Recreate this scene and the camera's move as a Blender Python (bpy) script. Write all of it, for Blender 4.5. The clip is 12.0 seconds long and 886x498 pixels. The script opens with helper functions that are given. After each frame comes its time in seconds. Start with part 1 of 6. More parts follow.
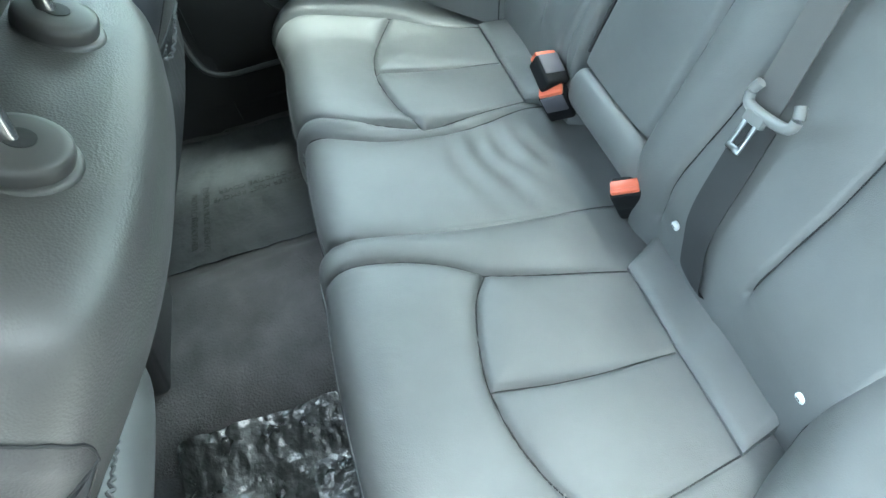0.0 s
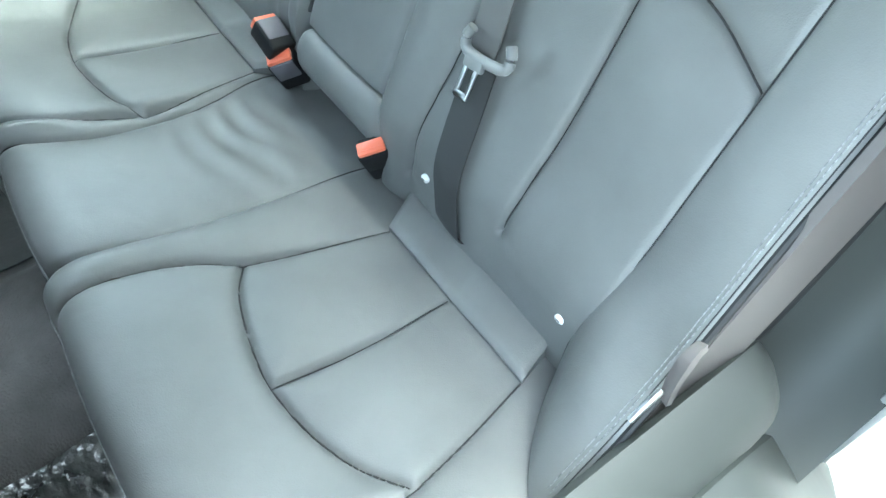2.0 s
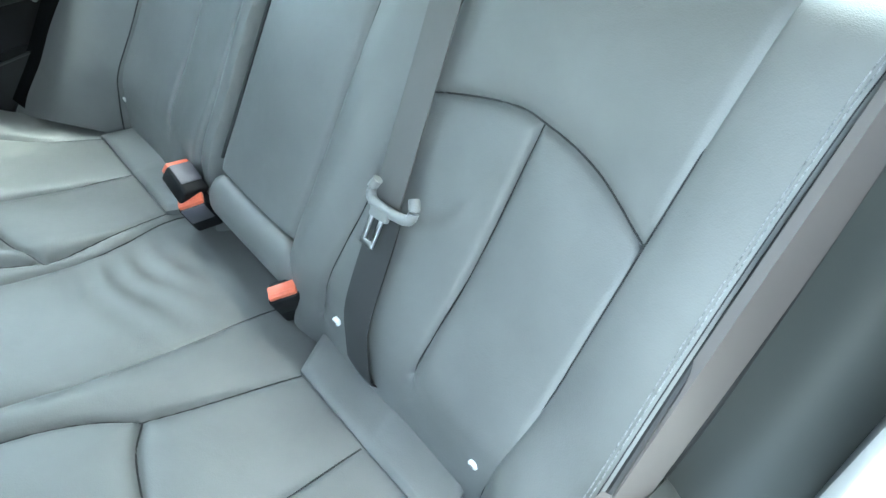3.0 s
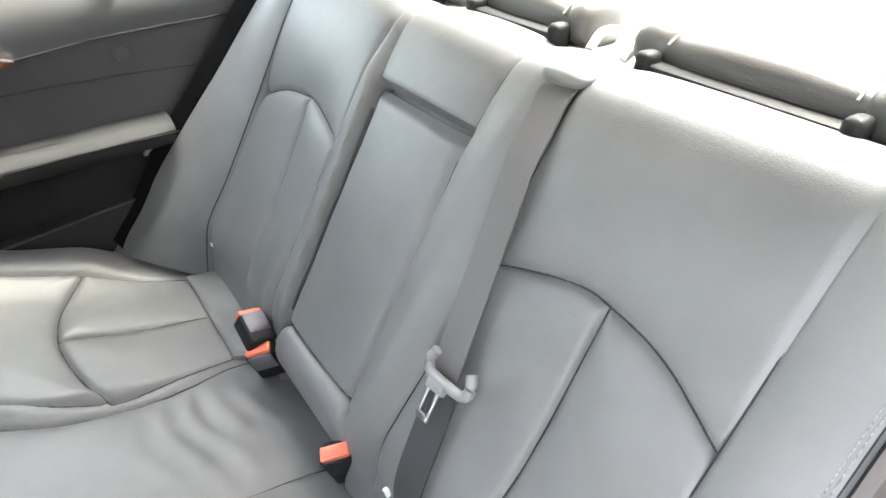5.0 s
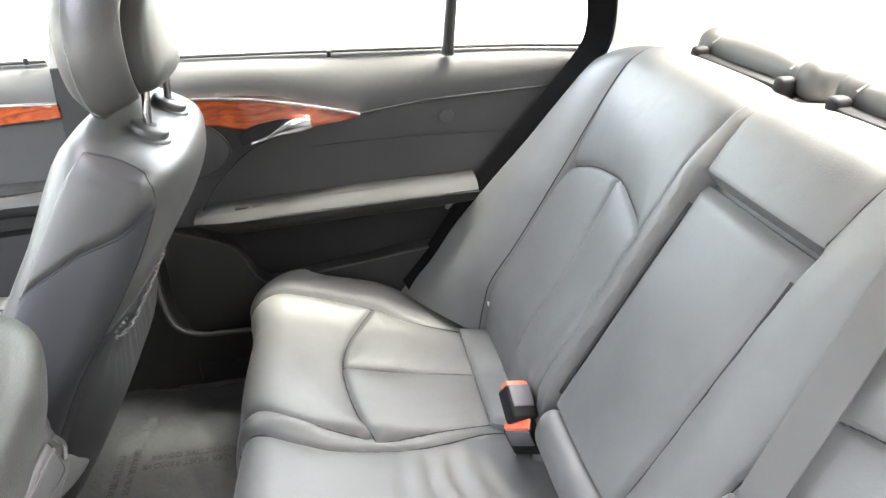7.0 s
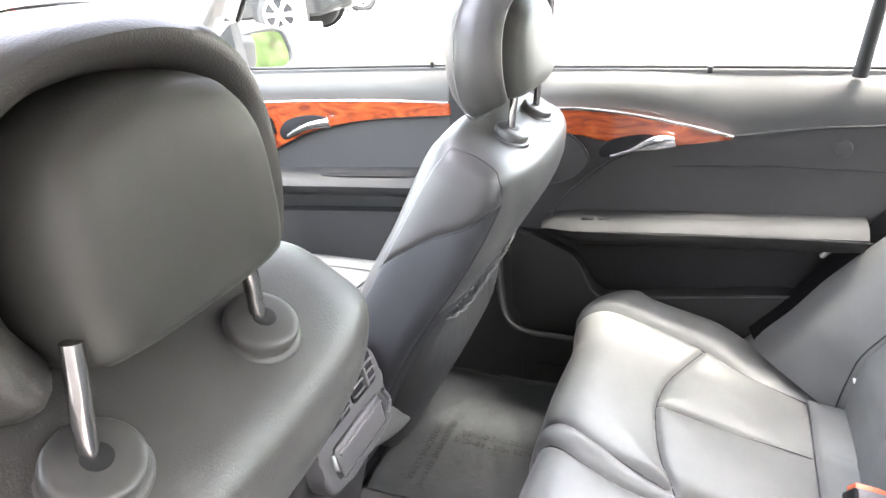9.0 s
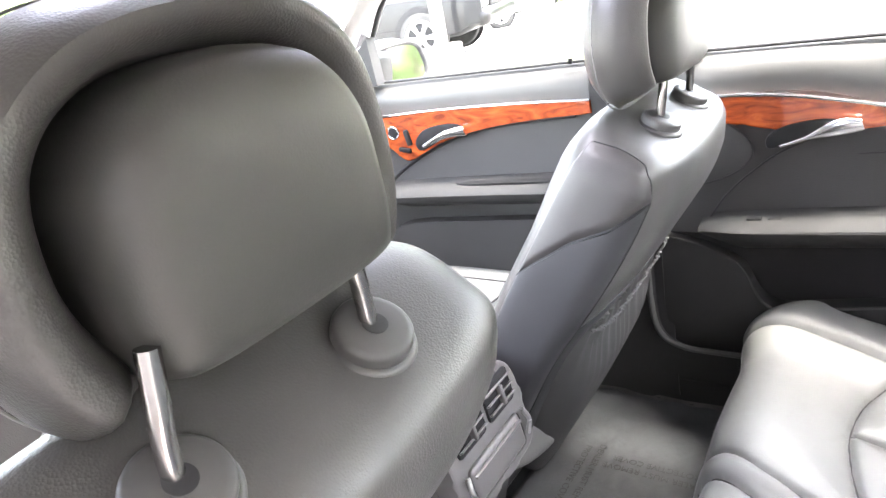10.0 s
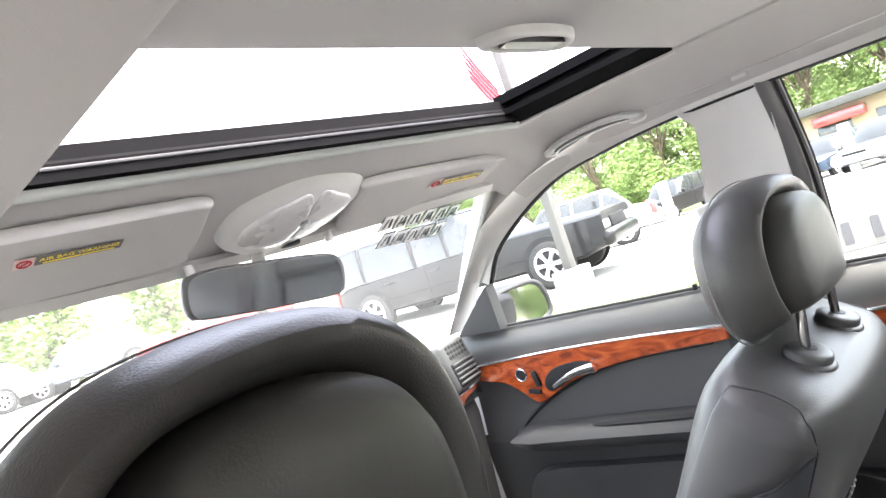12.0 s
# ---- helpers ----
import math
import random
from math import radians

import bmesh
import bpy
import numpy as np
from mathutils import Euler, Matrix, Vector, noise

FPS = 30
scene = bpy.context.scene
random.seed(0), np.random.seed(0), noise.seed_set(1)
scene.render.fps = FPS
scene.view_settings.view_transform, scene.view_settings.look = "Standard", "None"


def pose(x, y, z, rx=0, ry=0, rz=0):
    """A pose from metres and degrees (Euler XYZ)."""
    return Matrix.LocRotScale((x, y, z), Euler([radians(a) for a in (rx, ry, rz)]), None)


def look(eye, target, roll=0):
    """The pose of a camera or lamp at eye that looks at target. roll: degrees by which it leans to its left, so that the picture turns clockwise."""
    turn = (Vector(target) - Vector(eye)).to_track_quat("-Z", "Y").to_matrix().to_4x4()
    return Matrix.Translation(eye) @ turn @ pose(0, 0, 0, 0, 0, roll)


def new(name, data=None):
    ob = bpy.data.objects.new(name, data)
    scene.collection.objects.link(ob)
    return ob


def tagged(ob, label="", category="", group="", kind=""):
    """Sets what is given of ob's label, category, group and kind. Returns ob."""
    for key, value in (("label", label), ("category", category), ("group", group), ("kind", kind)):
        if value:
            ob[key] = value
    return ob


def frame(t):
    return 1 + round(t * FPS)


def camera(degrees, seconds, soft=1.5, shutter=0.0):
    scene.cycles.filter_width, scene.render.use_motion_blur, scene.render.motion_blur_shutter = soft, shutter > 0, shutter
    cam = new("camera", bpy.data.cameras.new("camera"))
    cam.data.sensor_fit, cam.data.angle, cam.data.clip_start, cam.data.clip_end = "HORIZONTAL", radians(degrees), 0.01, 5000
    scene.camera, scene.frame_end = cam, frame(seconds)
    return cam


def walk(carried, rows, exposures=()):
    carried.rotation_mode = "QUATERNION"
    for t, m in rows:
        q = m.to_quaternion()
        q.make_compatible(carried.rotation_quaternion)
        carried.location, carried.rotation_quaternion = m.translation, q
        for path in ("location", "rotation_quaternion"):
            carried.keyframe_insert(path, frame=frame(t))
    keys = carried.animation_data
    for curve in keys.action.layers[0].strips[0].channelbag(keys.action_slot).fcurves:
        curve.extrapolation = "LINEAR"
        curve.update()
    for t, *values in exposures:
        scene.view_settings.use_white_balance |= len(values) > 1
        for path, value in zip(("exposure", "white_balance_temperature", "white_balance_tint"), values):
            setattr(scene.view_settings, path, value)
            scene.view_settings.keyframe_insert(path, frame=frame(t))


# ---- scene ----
cam = camera(67.9, 12.0)
PATH = [
    (0, (-0.7745, 0.427, 1.290), (0.553, 0.312, -0.2015), -13.5),
    (0.5, (-0.758, 0.437, 1.254), (0.267, 0.097, -0.429), -12.0),
    (1, (-0.761, 0.439, 1.251), (0.14, 0.07, -0.496), -10.9),
    (1.5, (-0.763, 0.412, 1.255), (0.186, -0.068, -0.439), -7.3),
    (2, (-0.759, 0.384, 1.265), (0.223, -0.266, -0.352), -2.6),
    (2.5, (-0.756, 0.367, 1.278), (0.253, -0.474, -0.231), 1.8),
    (3, (-0.757, 0.35, 1.295), (0.3, -0.627, -0.094), 2.6),
    (3.5, (-0.756, 0.346, 1.318), (0.36, -0.748, 0.071), 3.4),
    (5.5, (-0.718, 0.305, 1.328), (0.802, -0.49, 0.301), 0.0),
    (6, (-0.696, 0.314, 1.337), (0.919, -0.252, 0.302), -1.0),
    (6.5, (-0.674, 0.347, 1.342), (1.009, -0.109, 0.362), -1.0),
    (8.5, (-0.628, 0.325, 1.337), (1.101, 0.852, 0.481), -3.5),
    (9, (-0.621, 0.318, 1.334), (1.032, 1.062, 0.49), -5.0),
    (9.5, (-0.606, 0.325, 1.32), (0.965, 1.256, 0.506), -8.2),
    (10, (-0.565, 0.339, 1.292), (0.908, 1.47, 0.549), -11.5),
    (10.5, (-0.527, 0.34, 1.295), (0.855, 1.649, 0.681), -16.1),
    (11, (-0.497, 0.336, 1.311), (0.858, 1.757, 0.928), -17.0),
    (11.5, (-0.539, 0.341, 1.326), (0.87, 1.75, 1.151), -16.5),
    (12, (-0.508, 0.329, 1.321), (0.922, 1.727, 1.318), -18.3),
]
EXPOSURES = [(0.0, 4.78, 5790, -9), (1.1, 4.57, 5780, -8), (1.6, 4.70, 5810, -8), (3.7, 4.80, 5810, -8), (5.3, 4.92, 7140, 13), (6.7, 5.10, 7140, 13), (8.5, 5.52, 6900, 15), (9.5, 5.62, 6950, 17), (10.5, 5.72, 6960, 19), (11.0, 5.72, 6960, 19), (11.5, 5.05, 6930, 18), (12.0, 4.38, 6880, 16)]
walk(cam, [(t, look(eye, target, roll)) for t, eye, target, roll in PATH], EXPOSURES)

# ---- world, sun, light ----
world = bpy.data.worlds.new("world")
scene.world = world
world.use_nodes = True
wn = world.node_tree.nodes
sky = wn.new("ShaderNodeTexSky")
sky.sky_type = "NISHITA"
sky.sun_disc = False
sky.sun_elevation, sky.sun_rotation = radians(68), radians(170)
sky.dust_density, sky.air_density = 3.0, 1.0
wn["Background"].inputs["Strength"].default_value = 0.19
# thin cloud takes most of the blue out of the sky
grey, veil = wn.new("ShaderNodeRGBToBW"), wn.new("ShaderNodeMix")
veil.data_type = "RGBA"
veil.inputs["Factor"].default_value = 0.6
world.node_tree.links.new(sky.outputs[0], grey.inputs[0])
world.node_tree.links.new(sky.outputs[0], veil.inputs["A"])
world.node_tree.links.new(grey.outputs[0], veil.inputs["B"])
world.node_tree.links.new(veil.outputs["Result"], wn["Background"].inputs[0])
sun_data = bpy.data.lights.new("sun", "SUN")
sun_data.energy, sun_data.angle, sun_data.color = 0.8, radians(20), (1.0, 0.99, 0.97)
sun = new("sun", sun_data)
sun.matrix_world = look((6.5, -36.9, 92.7), (0, 0, 0))


# ---- materials ----
def material(name, color, rough=0.5, metal=0.0, coat=0.0, grain=0.0, grain_scale=400.0, vary=0.15, vary_scale=6.0,
             kind="noise", sheen=0.0, color2=None, vary_detail=4.0, spec=0.5, crease=0.0):
    """A surface with two scales of variation: broad tone and fine bump, in metres."""
    m = bpy.data.materials.new(name)
    m.use_nodes = True
    nt = m.node_tree
    b = nt.nodes["Principled BSDF"]
    b.inputs["Roughness"].default_value = rough
    b.inputs["Metallic"].default_value = metal
    b.inputs["Coat Weight"].default_value = coat
    b.inputs["Coat Roughness"].default_value = 0.06
    b.inputs["Sheen Weight"].default_value = sheen
    b.inputs["Specular IOR Level"].default_value = spec
    geo = nt.nodes.new("ShaderNodeNewGeometry")
    big = nt.nodes.new("ShaderNodeTexNoise")
    big.inputs["Scale"].default_value = vary_scale
    big.inputs["Detail"].default_value = vary_detail
    nt.links.new(geo.outputs["Position"], big.inputs["Vector"])
    ramp = nt.nodes.new("ShaderNodeMapRange")
    ramp.inputs["From Min"].default_value, ramp.inputs["From Max"].default_value = 0.3, 0.7
    nt.links.new(big.outputs["Fac"], ramp.inputs["Value"])
    mix = nt.nodes.new("ShaderNodeMix")
    mix.data_type = "RGBA"
    lo = color2 or [c * (1 - vary) for c in color]
    hi = [min(1, c * (1 + vary)) for c in color]
    mix.inputs["A"].default_value, mix.inputs["B"].default_value = (*lo, 1), (*hi, 1)
    nt.links.new(ramp.outputs["Result"], mix.inputs["Factor"])
    nt.links.new(mix.outputs["Result"], b.inputs["Base Color"])
    rr = nt.nodes.new("ShaderNodeMapRange")
    rr.inputs["To Min"].default_value, rr.inputs["To Max"].default_value = max(0.02, rough - 0.07), min(1, rough + 0.07)
    nt.links.new(big.outputs["Fac"], rr.inputs["Value"])
    nt.links.new(rr.outputs["Result"], b.inputs["Roughness"])
    if grain:
        if kind == "cell":
            fine = nt.nodes.new("ShaderNodeTexVoronoi")
            out = fine.outputs["Distance"]
        else:
            fine = nt.nodes.new("ShaderNodeTexNoise")
            fine.inputs["Detail"].default_value = 3
            out = fine.outputs["Fac"]
        fine.inputs["Scale"].default_value = grain_scale
        nt.links.new(geo.outputs["Position"], fine.inputs["Vector"])
        bump = nt.nodes.new("ShaderNodeBump")
        bump.inputs["Strength"].default_value = grain
        bump.inputs["Distance"].default_value = 0.6 / grain_scale
        nt.links.new(out, bump.inputs["Height"])
        nt.links.new(bump.outputs["Normal"], b.inputs["Normal"])
        if crease:
            soft, under = nt.nodes.new("ShaderNodeTexNoise"), nt.nodes.new("ShaderNodeBump")
            soft.inputs["Scale"].default_value, soft.inputs["Detail"].default_value, soft.inputs["Distortion"].default_value = 19, 3, 0.7
            under.inputs["Strength"].default_value, under.inputs["Distance"].default_value = crease, 0.012
            nt.links.new(geo.outputs["Position"], soft.inputs["Vector"])
            nt.links.new(soft.outputs["Fac"], under.inputs["Height"])
            nt.links.new(under.outputs["Normal"], bump.inputs["Normal"])
    return m


LEATHER = material("leather", (0.126, 0.127, 0.124), 0.46, spec=0.50, grain=0.2, grain_scale=620, kind="cell", vary=0.10, vary_scale=9, crease=0.09)
LEATHER_GRAIN = material("coarse_leather", (0.051, 0.049, 0.047), 0.40, grain=0.22, grain_scale=620, kind="cell", vary=0.10, vary_scale=9)
PAD = material("smooth_pad", (0.036, 0.036, 0.033), 0.5, grain=0.15, grain_scale=700, vary=0.06)
SHELL = material("seat_back_cover", (0.023, 0.023, 0.026), 0.58, grain=0.2, grain_scale=600, vary=0.1)
DOOR = material("door_vinyl", (0.033, 0.032, 0.032), 0.5, grain=0.35, grain_scale=500, kind="cell", vary=0.12)
DOOR_TOP = material("door_upper_vinyl", (0.046, 0.046, 0.045), 0.5, grain=0.12, grain_scale=600, kind="cell", vary=0.1)
DARK = material("dark_plastic", (0.011, 0.011, 0.012), 0.6, grain=0.2, grain_scale=500, vary=0.2, spec=0.2)
DARK_SOFT = material("dark_cloth_trim", (0.020, 0.019, 0.020), 0.8, spec=0.2, grain=0.3, grain_scale=600, vary=0.2)
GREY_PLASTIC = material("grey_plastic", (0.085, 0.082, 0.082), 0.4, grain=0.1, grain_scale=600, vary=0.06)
LINER = material("headliner_cloth", (0.40, 0.383, 0.372), 0.9, grain=0.25, grain_scale=900, vary=0.04, vary_scale=3)
LINER_PLASTIC = material("pale_trim_plastic", (0.46, 0.448, 0.432), 0.5, grain=0.1, grain_scale=700, vary=0.03)
CARPET = material("carpet", (0.075, 0.072, 0.072), 0.95, grain=1.0, grain_scale=260, vary=0.3, vary_scale=14)
MAT = material("floor_mat", (0.050, 0.050, 0.052), 0.9, grain=0.9, grain_scale=240, vary=0.25, vary_scale=12)
FILM = material("plastic_film", (0.050, 0.052, 0.055), 0.62, grain=0.25, grain_scale=60, vary=0.10, vary_scale=16, spec=0.35)
FOIL = material("crumpled_film", (0.036, 0.037, 0.036), 0.24, grain=0.5, grain_scale=80, vary=0.6, vary_scale=30, coat=0.45)
INK = material("print_ink", (0.015, 0.015, 0.016), 0.6, vary=0.1)
SOOT = material("matt_black_rail", (0.006, 0.006, 0.0062), 0.95, vary=0.2, spec=0.02)
RUBBER = material("rubber_seal", (0.008, 0.008, 0.009), 0.6, grain=0.1, grain_scale=300, vary=0.2)
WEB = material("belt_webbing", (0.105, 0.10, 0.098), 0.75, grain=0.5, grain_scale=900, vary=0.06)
# The same webbing in a darker tone, for the strap below the tongue.
WEB_DARK = material("belt_webbing_darker", (0.025, 0.025, 0.026), 0.75, grain=0.5, grain_scale=900, vary=0.1)
CHROME = material("chrome", (0.82, 0.82, 0.83), 0.12, metal=1.0, vary=0.03)
STEEL = material("brushed_steel", (0.36, 0.36, 0.36), 0.3, metal=1.0, vary=0.05)
RED = material("red_button", (0.70, 0.16, 0.09), 0.3, vary=0.05, spec=0.5)
BUTTON = material("white_plastic_button", (0.8, 0.8, 0.8), 0.35, vary=0.03)
MIRROR = material("mirror_glass", (0.85, 0.86, 0.86), 0.02, metal=1.0, vary=0.01)
CAR_BLACK = material("black_paint", (0.006, 0.006, 0.007), 0.32, coat=0.2, vary=0.2, spec=0.25)
CAR_SILVER = material("silver_paint", (0.45, 0.46, 0.47), 0.3, metal=0.5, coat=1.0, vary=0.03)
CAR_BLUE = material("dark_blue_paint", (0.03, 0.045, 0.07), 0.25, coat=1.0, vary=0.1)
CAR_WHITE = material("white_paint", (0.78, 0.78, 0.78), 0.25, coat=1.0, vary=0.03)
CAR_RED = material("red_paint", (0.5, 0.03, 0.03), 0.25, coat=1.0, vary=0.05)
TYRE = material("tyre_rubber", (0.02, 0.02, 0.02), 0.8, vary=0.2)
ALLOY = material("alloy_wheel", (0.6, 0.6, 0.6), 0.3, metal=0.8, vary=0.04)
DARK_GLASS = material("tinted_glass", (0.02, 0.022, 0.022), 0.05, coat=0.5, vary=0.1)
ASPHALT = material("pale_asphalt", (0.29, 0.28, 0.265), 0.9, grain=0.6, grain_scale=60, vary=0.18, vary_scale=0.8)
GRASS = material("grass", (0.085, 0.125, 0.03), 0.9, grain=0.8, grain_scale=40, vary=0.35, vary_scale=1.2)
BARK = material("bark", (0.10, 0.075, 0.05), 0.9, grain=0.9, grain_scale=30, vary=0.3)
LEAF = material("leaves", (0.17, 0.24, 0.075), 0.75, vary=0.35, vary_scale=1.2)
POLE = material("painted_steel_pole", (0.075, 0.073, 0.070), 0.6, vary=0.1, spec=0.3)
CONCRETE = material("concrete", (0.17, 0.165, 0.155), 0.85, grain=0.4, grain_scale=50, vary=0.12, vary_scale=3)
STUCCO = material("building_stucco", (0.42, 0.33, 0.25), 0.85, grain=0.3, grain_scale=30, vary=0.1, vary_scale=1)
FLAG_RED = material("flag_red", (0.35, 0.015, 0.025), 0.8, vary=0.1)
FLAG_WHITE = material("flag_white", (0.45, 0.43, 0.43), 0.8, vary=0.05)
YELLOW = material("yellow_print", (0.75, 0.55, 0.05), 0.5, vary=0.05)
STICKER = material("dark_sticker", (0.05, 0.05, 0.055), 0.45, vary=0.05)
PALE_STICKER = material("pale_sticker", (0.55, 0.42, 0.38), 0.5, vary=0.05)
JAMB_DARK = material("dark_green_grey_paint", (0.026, 0.029, 0.028), 0.5, vary=0.08, spec=0.35)
JAMB = material("grey_body_paint", (0.036, 0.039, 0.037), 0.55, vary=0.06, spec=0.3)
POST = material("dull_chrome", (0.40, 0.39, 0.38), 0.22, metal=1.0, vary=0.08, vary_scale=40)
COLLAR = material("collar_plastic", (0.058, 0.056, 0.055), 0.42, vary=0.05)
POCKET = material("pocket_cloth", (0.018, 0.018, 0.019), 0.7, grain=0.3, grain_scale=500, vary=0.12)
POCKET_CLOTH = material("gathered_pocket_cloth", (0.030, 0.030, 0.030), 0.7, grain=0.3, grain_scale=500, vary=0.15, vary_scale=25)
THREAD = material("stitch_thread", (0.16, 0.16, 0.16), 0.7, vary=0.1)
STITCH = material("pale_stitch_thread", (0.17, 0.175, 0.175), 0.75, vary=0.5, vary_scale=260)


def wood_material():
    m = bpy.data.materials.new("burl_wood")
    m.use_nodes = True
    nt = m.node_tree
    b = nt.nodes["Principled BSDF"]
    b.inputs["Roughness"].default_value, b.inputs["Coat Weight"].default_value, b.inputs["Coat Roughness"].default_value = 0.25, 1.0, 0.04
    geo = nt.nodes.new("ShaderNodeNewGeometry")
    warp = nt.nodes.new("ShaderNodeMapping")
    warp.inputs["Scale"].default_value = (1, 0.45, 1.6)
    nt.links.new(geo.outputs["Position"], warp.inputs["Vector"])
    n1 = nt.nodes.new("ShaderNodeTexNoise")
    n1.inputs["Scale"].default_value, n1.inputs["Detail"].default_value, n1.inputs["Distortion"].default_value = 30, 8, 1.8
    nt.links.new(warp.outputs[0], n1.inputs["Vector"])
    ramp = nt.nodes.new("ShaderNodeValToRGB")
    e = ramp.color_ramp.elements
    e[0].position, e[0].color = 0.30, (0.13, 0.021, 0.008, 1)
    e[1].position, e[1].color = 0.76, (0.42, 0.088, 0.020, 1)
    mid = e.new(0.5)
    mid.color = (0.28, 0.047, 0.012, 1)
    nt.links.new(n1.outputs["Fac"], ramp.inputs["Fac"])
    nt.links.new(ramp.outputs["Color"], b.inputs["Base Color"])
    return m


def glass_material(name, tint, gloss, veil_mix=0.0):
    """A thin pane: clear, with a little mirror shine and, if asked, a translucent veil."""
    m = bpy.data.materials.new(name)
    m.use_nodes = True
    nt = m.node_tree
    nt.nodes.remove(nt.nodes["Principled BSDF"])
    clear, shine, mix = (nt.nodes.new("ShaderNodeBsdf" + k) for k in ("Transparent", "Glossy", "Transparent"))
    nt.nodes.remove(mix)
    mix = nt.nodes.new("ShaderNodeMixShader")
    clear.inputs["Color"].default_value = (*tint, 1)
    shine.inputs["Roughness"].default_value = 0.03
    mix.inputs[0].default_value = gloss
    nt.links.new(clear.outputs[0], mix.inputs[1])
    nt.links.new(shine.outputs[0], mix.inputs[2])
    out = mix.outputs[0]
    if veil_mix:
        film, over = nt.nodes.new("ShaderNodeBsdfTranslucent"), nt.nodes.new("ShaderNodeMixShader")
        film.inputs["Color"].default_value = (0.9, 0.9, 0.88, 1)
        over.inputs[0].default_value = veil_mix
        nt.links.new(out, over.inputs[1])
        nt.links.new(film.outputs[0], over.inputs[2])
        out = over.outputs[0]
    nt.links.new(out, nt.nodes["Material Output"].inputs["Surface"])
    return m


PALE_LIP = material("pale_edge_vinyl", (0.33, 0.34, 0.32), 0.6, vary=0.04)
FLANK = material("smooth_flank_leather", (0.041, 0.038, 0.038), 0.42, grain=0.15, grain_scale=600, kind="cell", vary=0.1)
HEM = material("elastic_hem", (0.075, 0.075, 0.075), 0.7, grain=0.4, grain_scale=700, vary=0.3, vary_scale=60)
TAUPE = material("taupe_plastic", (0.085, 0.076, 0.074), 0.5, grain=0.1, grain_scale=600, vary=0.08)
SEAM = material("sunk_seam", (0.026, 0.026, 0.026), 0.8, vary=0.2)
LAMP = material("lamp_plastic", (0.42, 0.41, 0.40), 0.28, coat=0.2, vary=0.08, vary_scale=25)
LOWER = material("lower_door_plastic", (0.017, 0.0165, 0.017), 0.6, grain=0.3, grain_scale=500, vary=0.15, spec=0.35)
ARM = material("armrest_vinyl", (0.030, 0.0295, 0.0295), 0.62, spec=0.28, grain=0.3, grain_scale=500, kind="cell", vary=0.1)
WOOD = wood_material()
GLASS = glass_material("window_glass", (0.93, 0.96, 0.94), 0.03)
# A little translucent mix lays a pale veil over the view ahead.
SCREEN = glass_material("veiled_windscreen", (0.93, 0.96, 0.94), 0.05, 0.011)
ROOM_MIRROR = material("dimming_mirror_glass", (0.88, 0.89, 0.88), 0.03, metal=1.0, vary=0.02)
TONGUE = material("pale_grey_plastic", (0.20, 0.20, 0.20), 0.35, vary=0.05)
BUCKLE_FACE = material("buckle_face_plastic", (0.10, 0.095, 0.11), 0.4, vary=0.08)


# ---- builders ----
def step(a, b, x):
    t = np.clip((x - a) / (b - a), 0, 1)
    return t * t * (3 - 2 * t)


def part(name, mesh, mat, parent=None, label="", smooth=True, mats=()):
    """Links a bmesh or a mesh as one object, under a thing or a part."""
    if isinstance(mesh, bmesh.types.BMesh):
        data = bpy.data.meshes.new(name)
        bmesh.ops.recalc_face_normals(mesh, faces=mesh.faces)
        mesh.to_mesh(data)
        mesh.free()
    else:
        data = mesh
        data.name = name
    data.materials.append(mat)
    if smooth:
        data.polygons.foreach_set("use_smooth", [True] * len(data.polygons))
        data.set_sharp_from_angle(angle=radians(smooth if smooth is not True else 42))
    ob = new(name, data)
    if parent is not None:
        ob.parent = parent
        ob.matrix_parent_inverse = parent.matrix_world.inverted() if parent.type == "EMPTY" else Matrix()
    if label:
        ob["label"] = label
    return ob


def thing(name, label, category, group="", kind="", at=(0, 0, 0)):
    ob = new(name)
    ob.empty_display_size = 0.05
    ob.location = at
    ob.matrix_world = Matrix.Translation(at)
    return tagged(ob, label, category, group, kind)


def from_lists(verts, faces):
    me = bpy.data.meshes.new("mesh")
    me.from_pydata(verts, [], faces)
    me.validate()
    bm = bmesh.new()
    bm.from_mesh(me)
    bmesh.ops.recalc_face_normals(bm, faces=bm.faces)
    bm.to_mesh(me)
    bm.free()
    return me


def sheet(front, back, keep=None):
    """A closed solid between two grids of points (n, m, 3); keep: which cells are there."""
    n, m, _ = front.shape
    verts = np.concatenate([front.reshape(-1, 3), back.reshape(-1, 3)]).tolist()
    k = n * m
    if keep is None:
        keep = np.ones((n - 1, m - 1), bool)
    pad = np.zeros((n + 1, m + 1), bool)
    pad[1:-1, 1:-1] = keep
    faces = []
    for i in range(n - 1):
        for j in range(m - 1):
            if not keep[i, j]:
                continue
            a, b, c, d = i * m + j, (i + 1) * m + j, (i + 1) * m + j + 1, i * m + j + 1
            faces.append((a, b, c, d))
            faces.append((k + d, k + c, k + b, k + a))
            if not pad[i, j + 1]:
                faces.append((a, d, k + d, k + a))
            if not pad[i + 2, j + 1]:
                faces.append((c, b, k + b, k + c))
            if not pad[i + 1, j]:
                faces.append((b, a, k + a, k + b))
            if not pad[i + 1, j + 2]:
                faces.append((d, c, k + c, k + d))
    return from_lists(verts, faces)


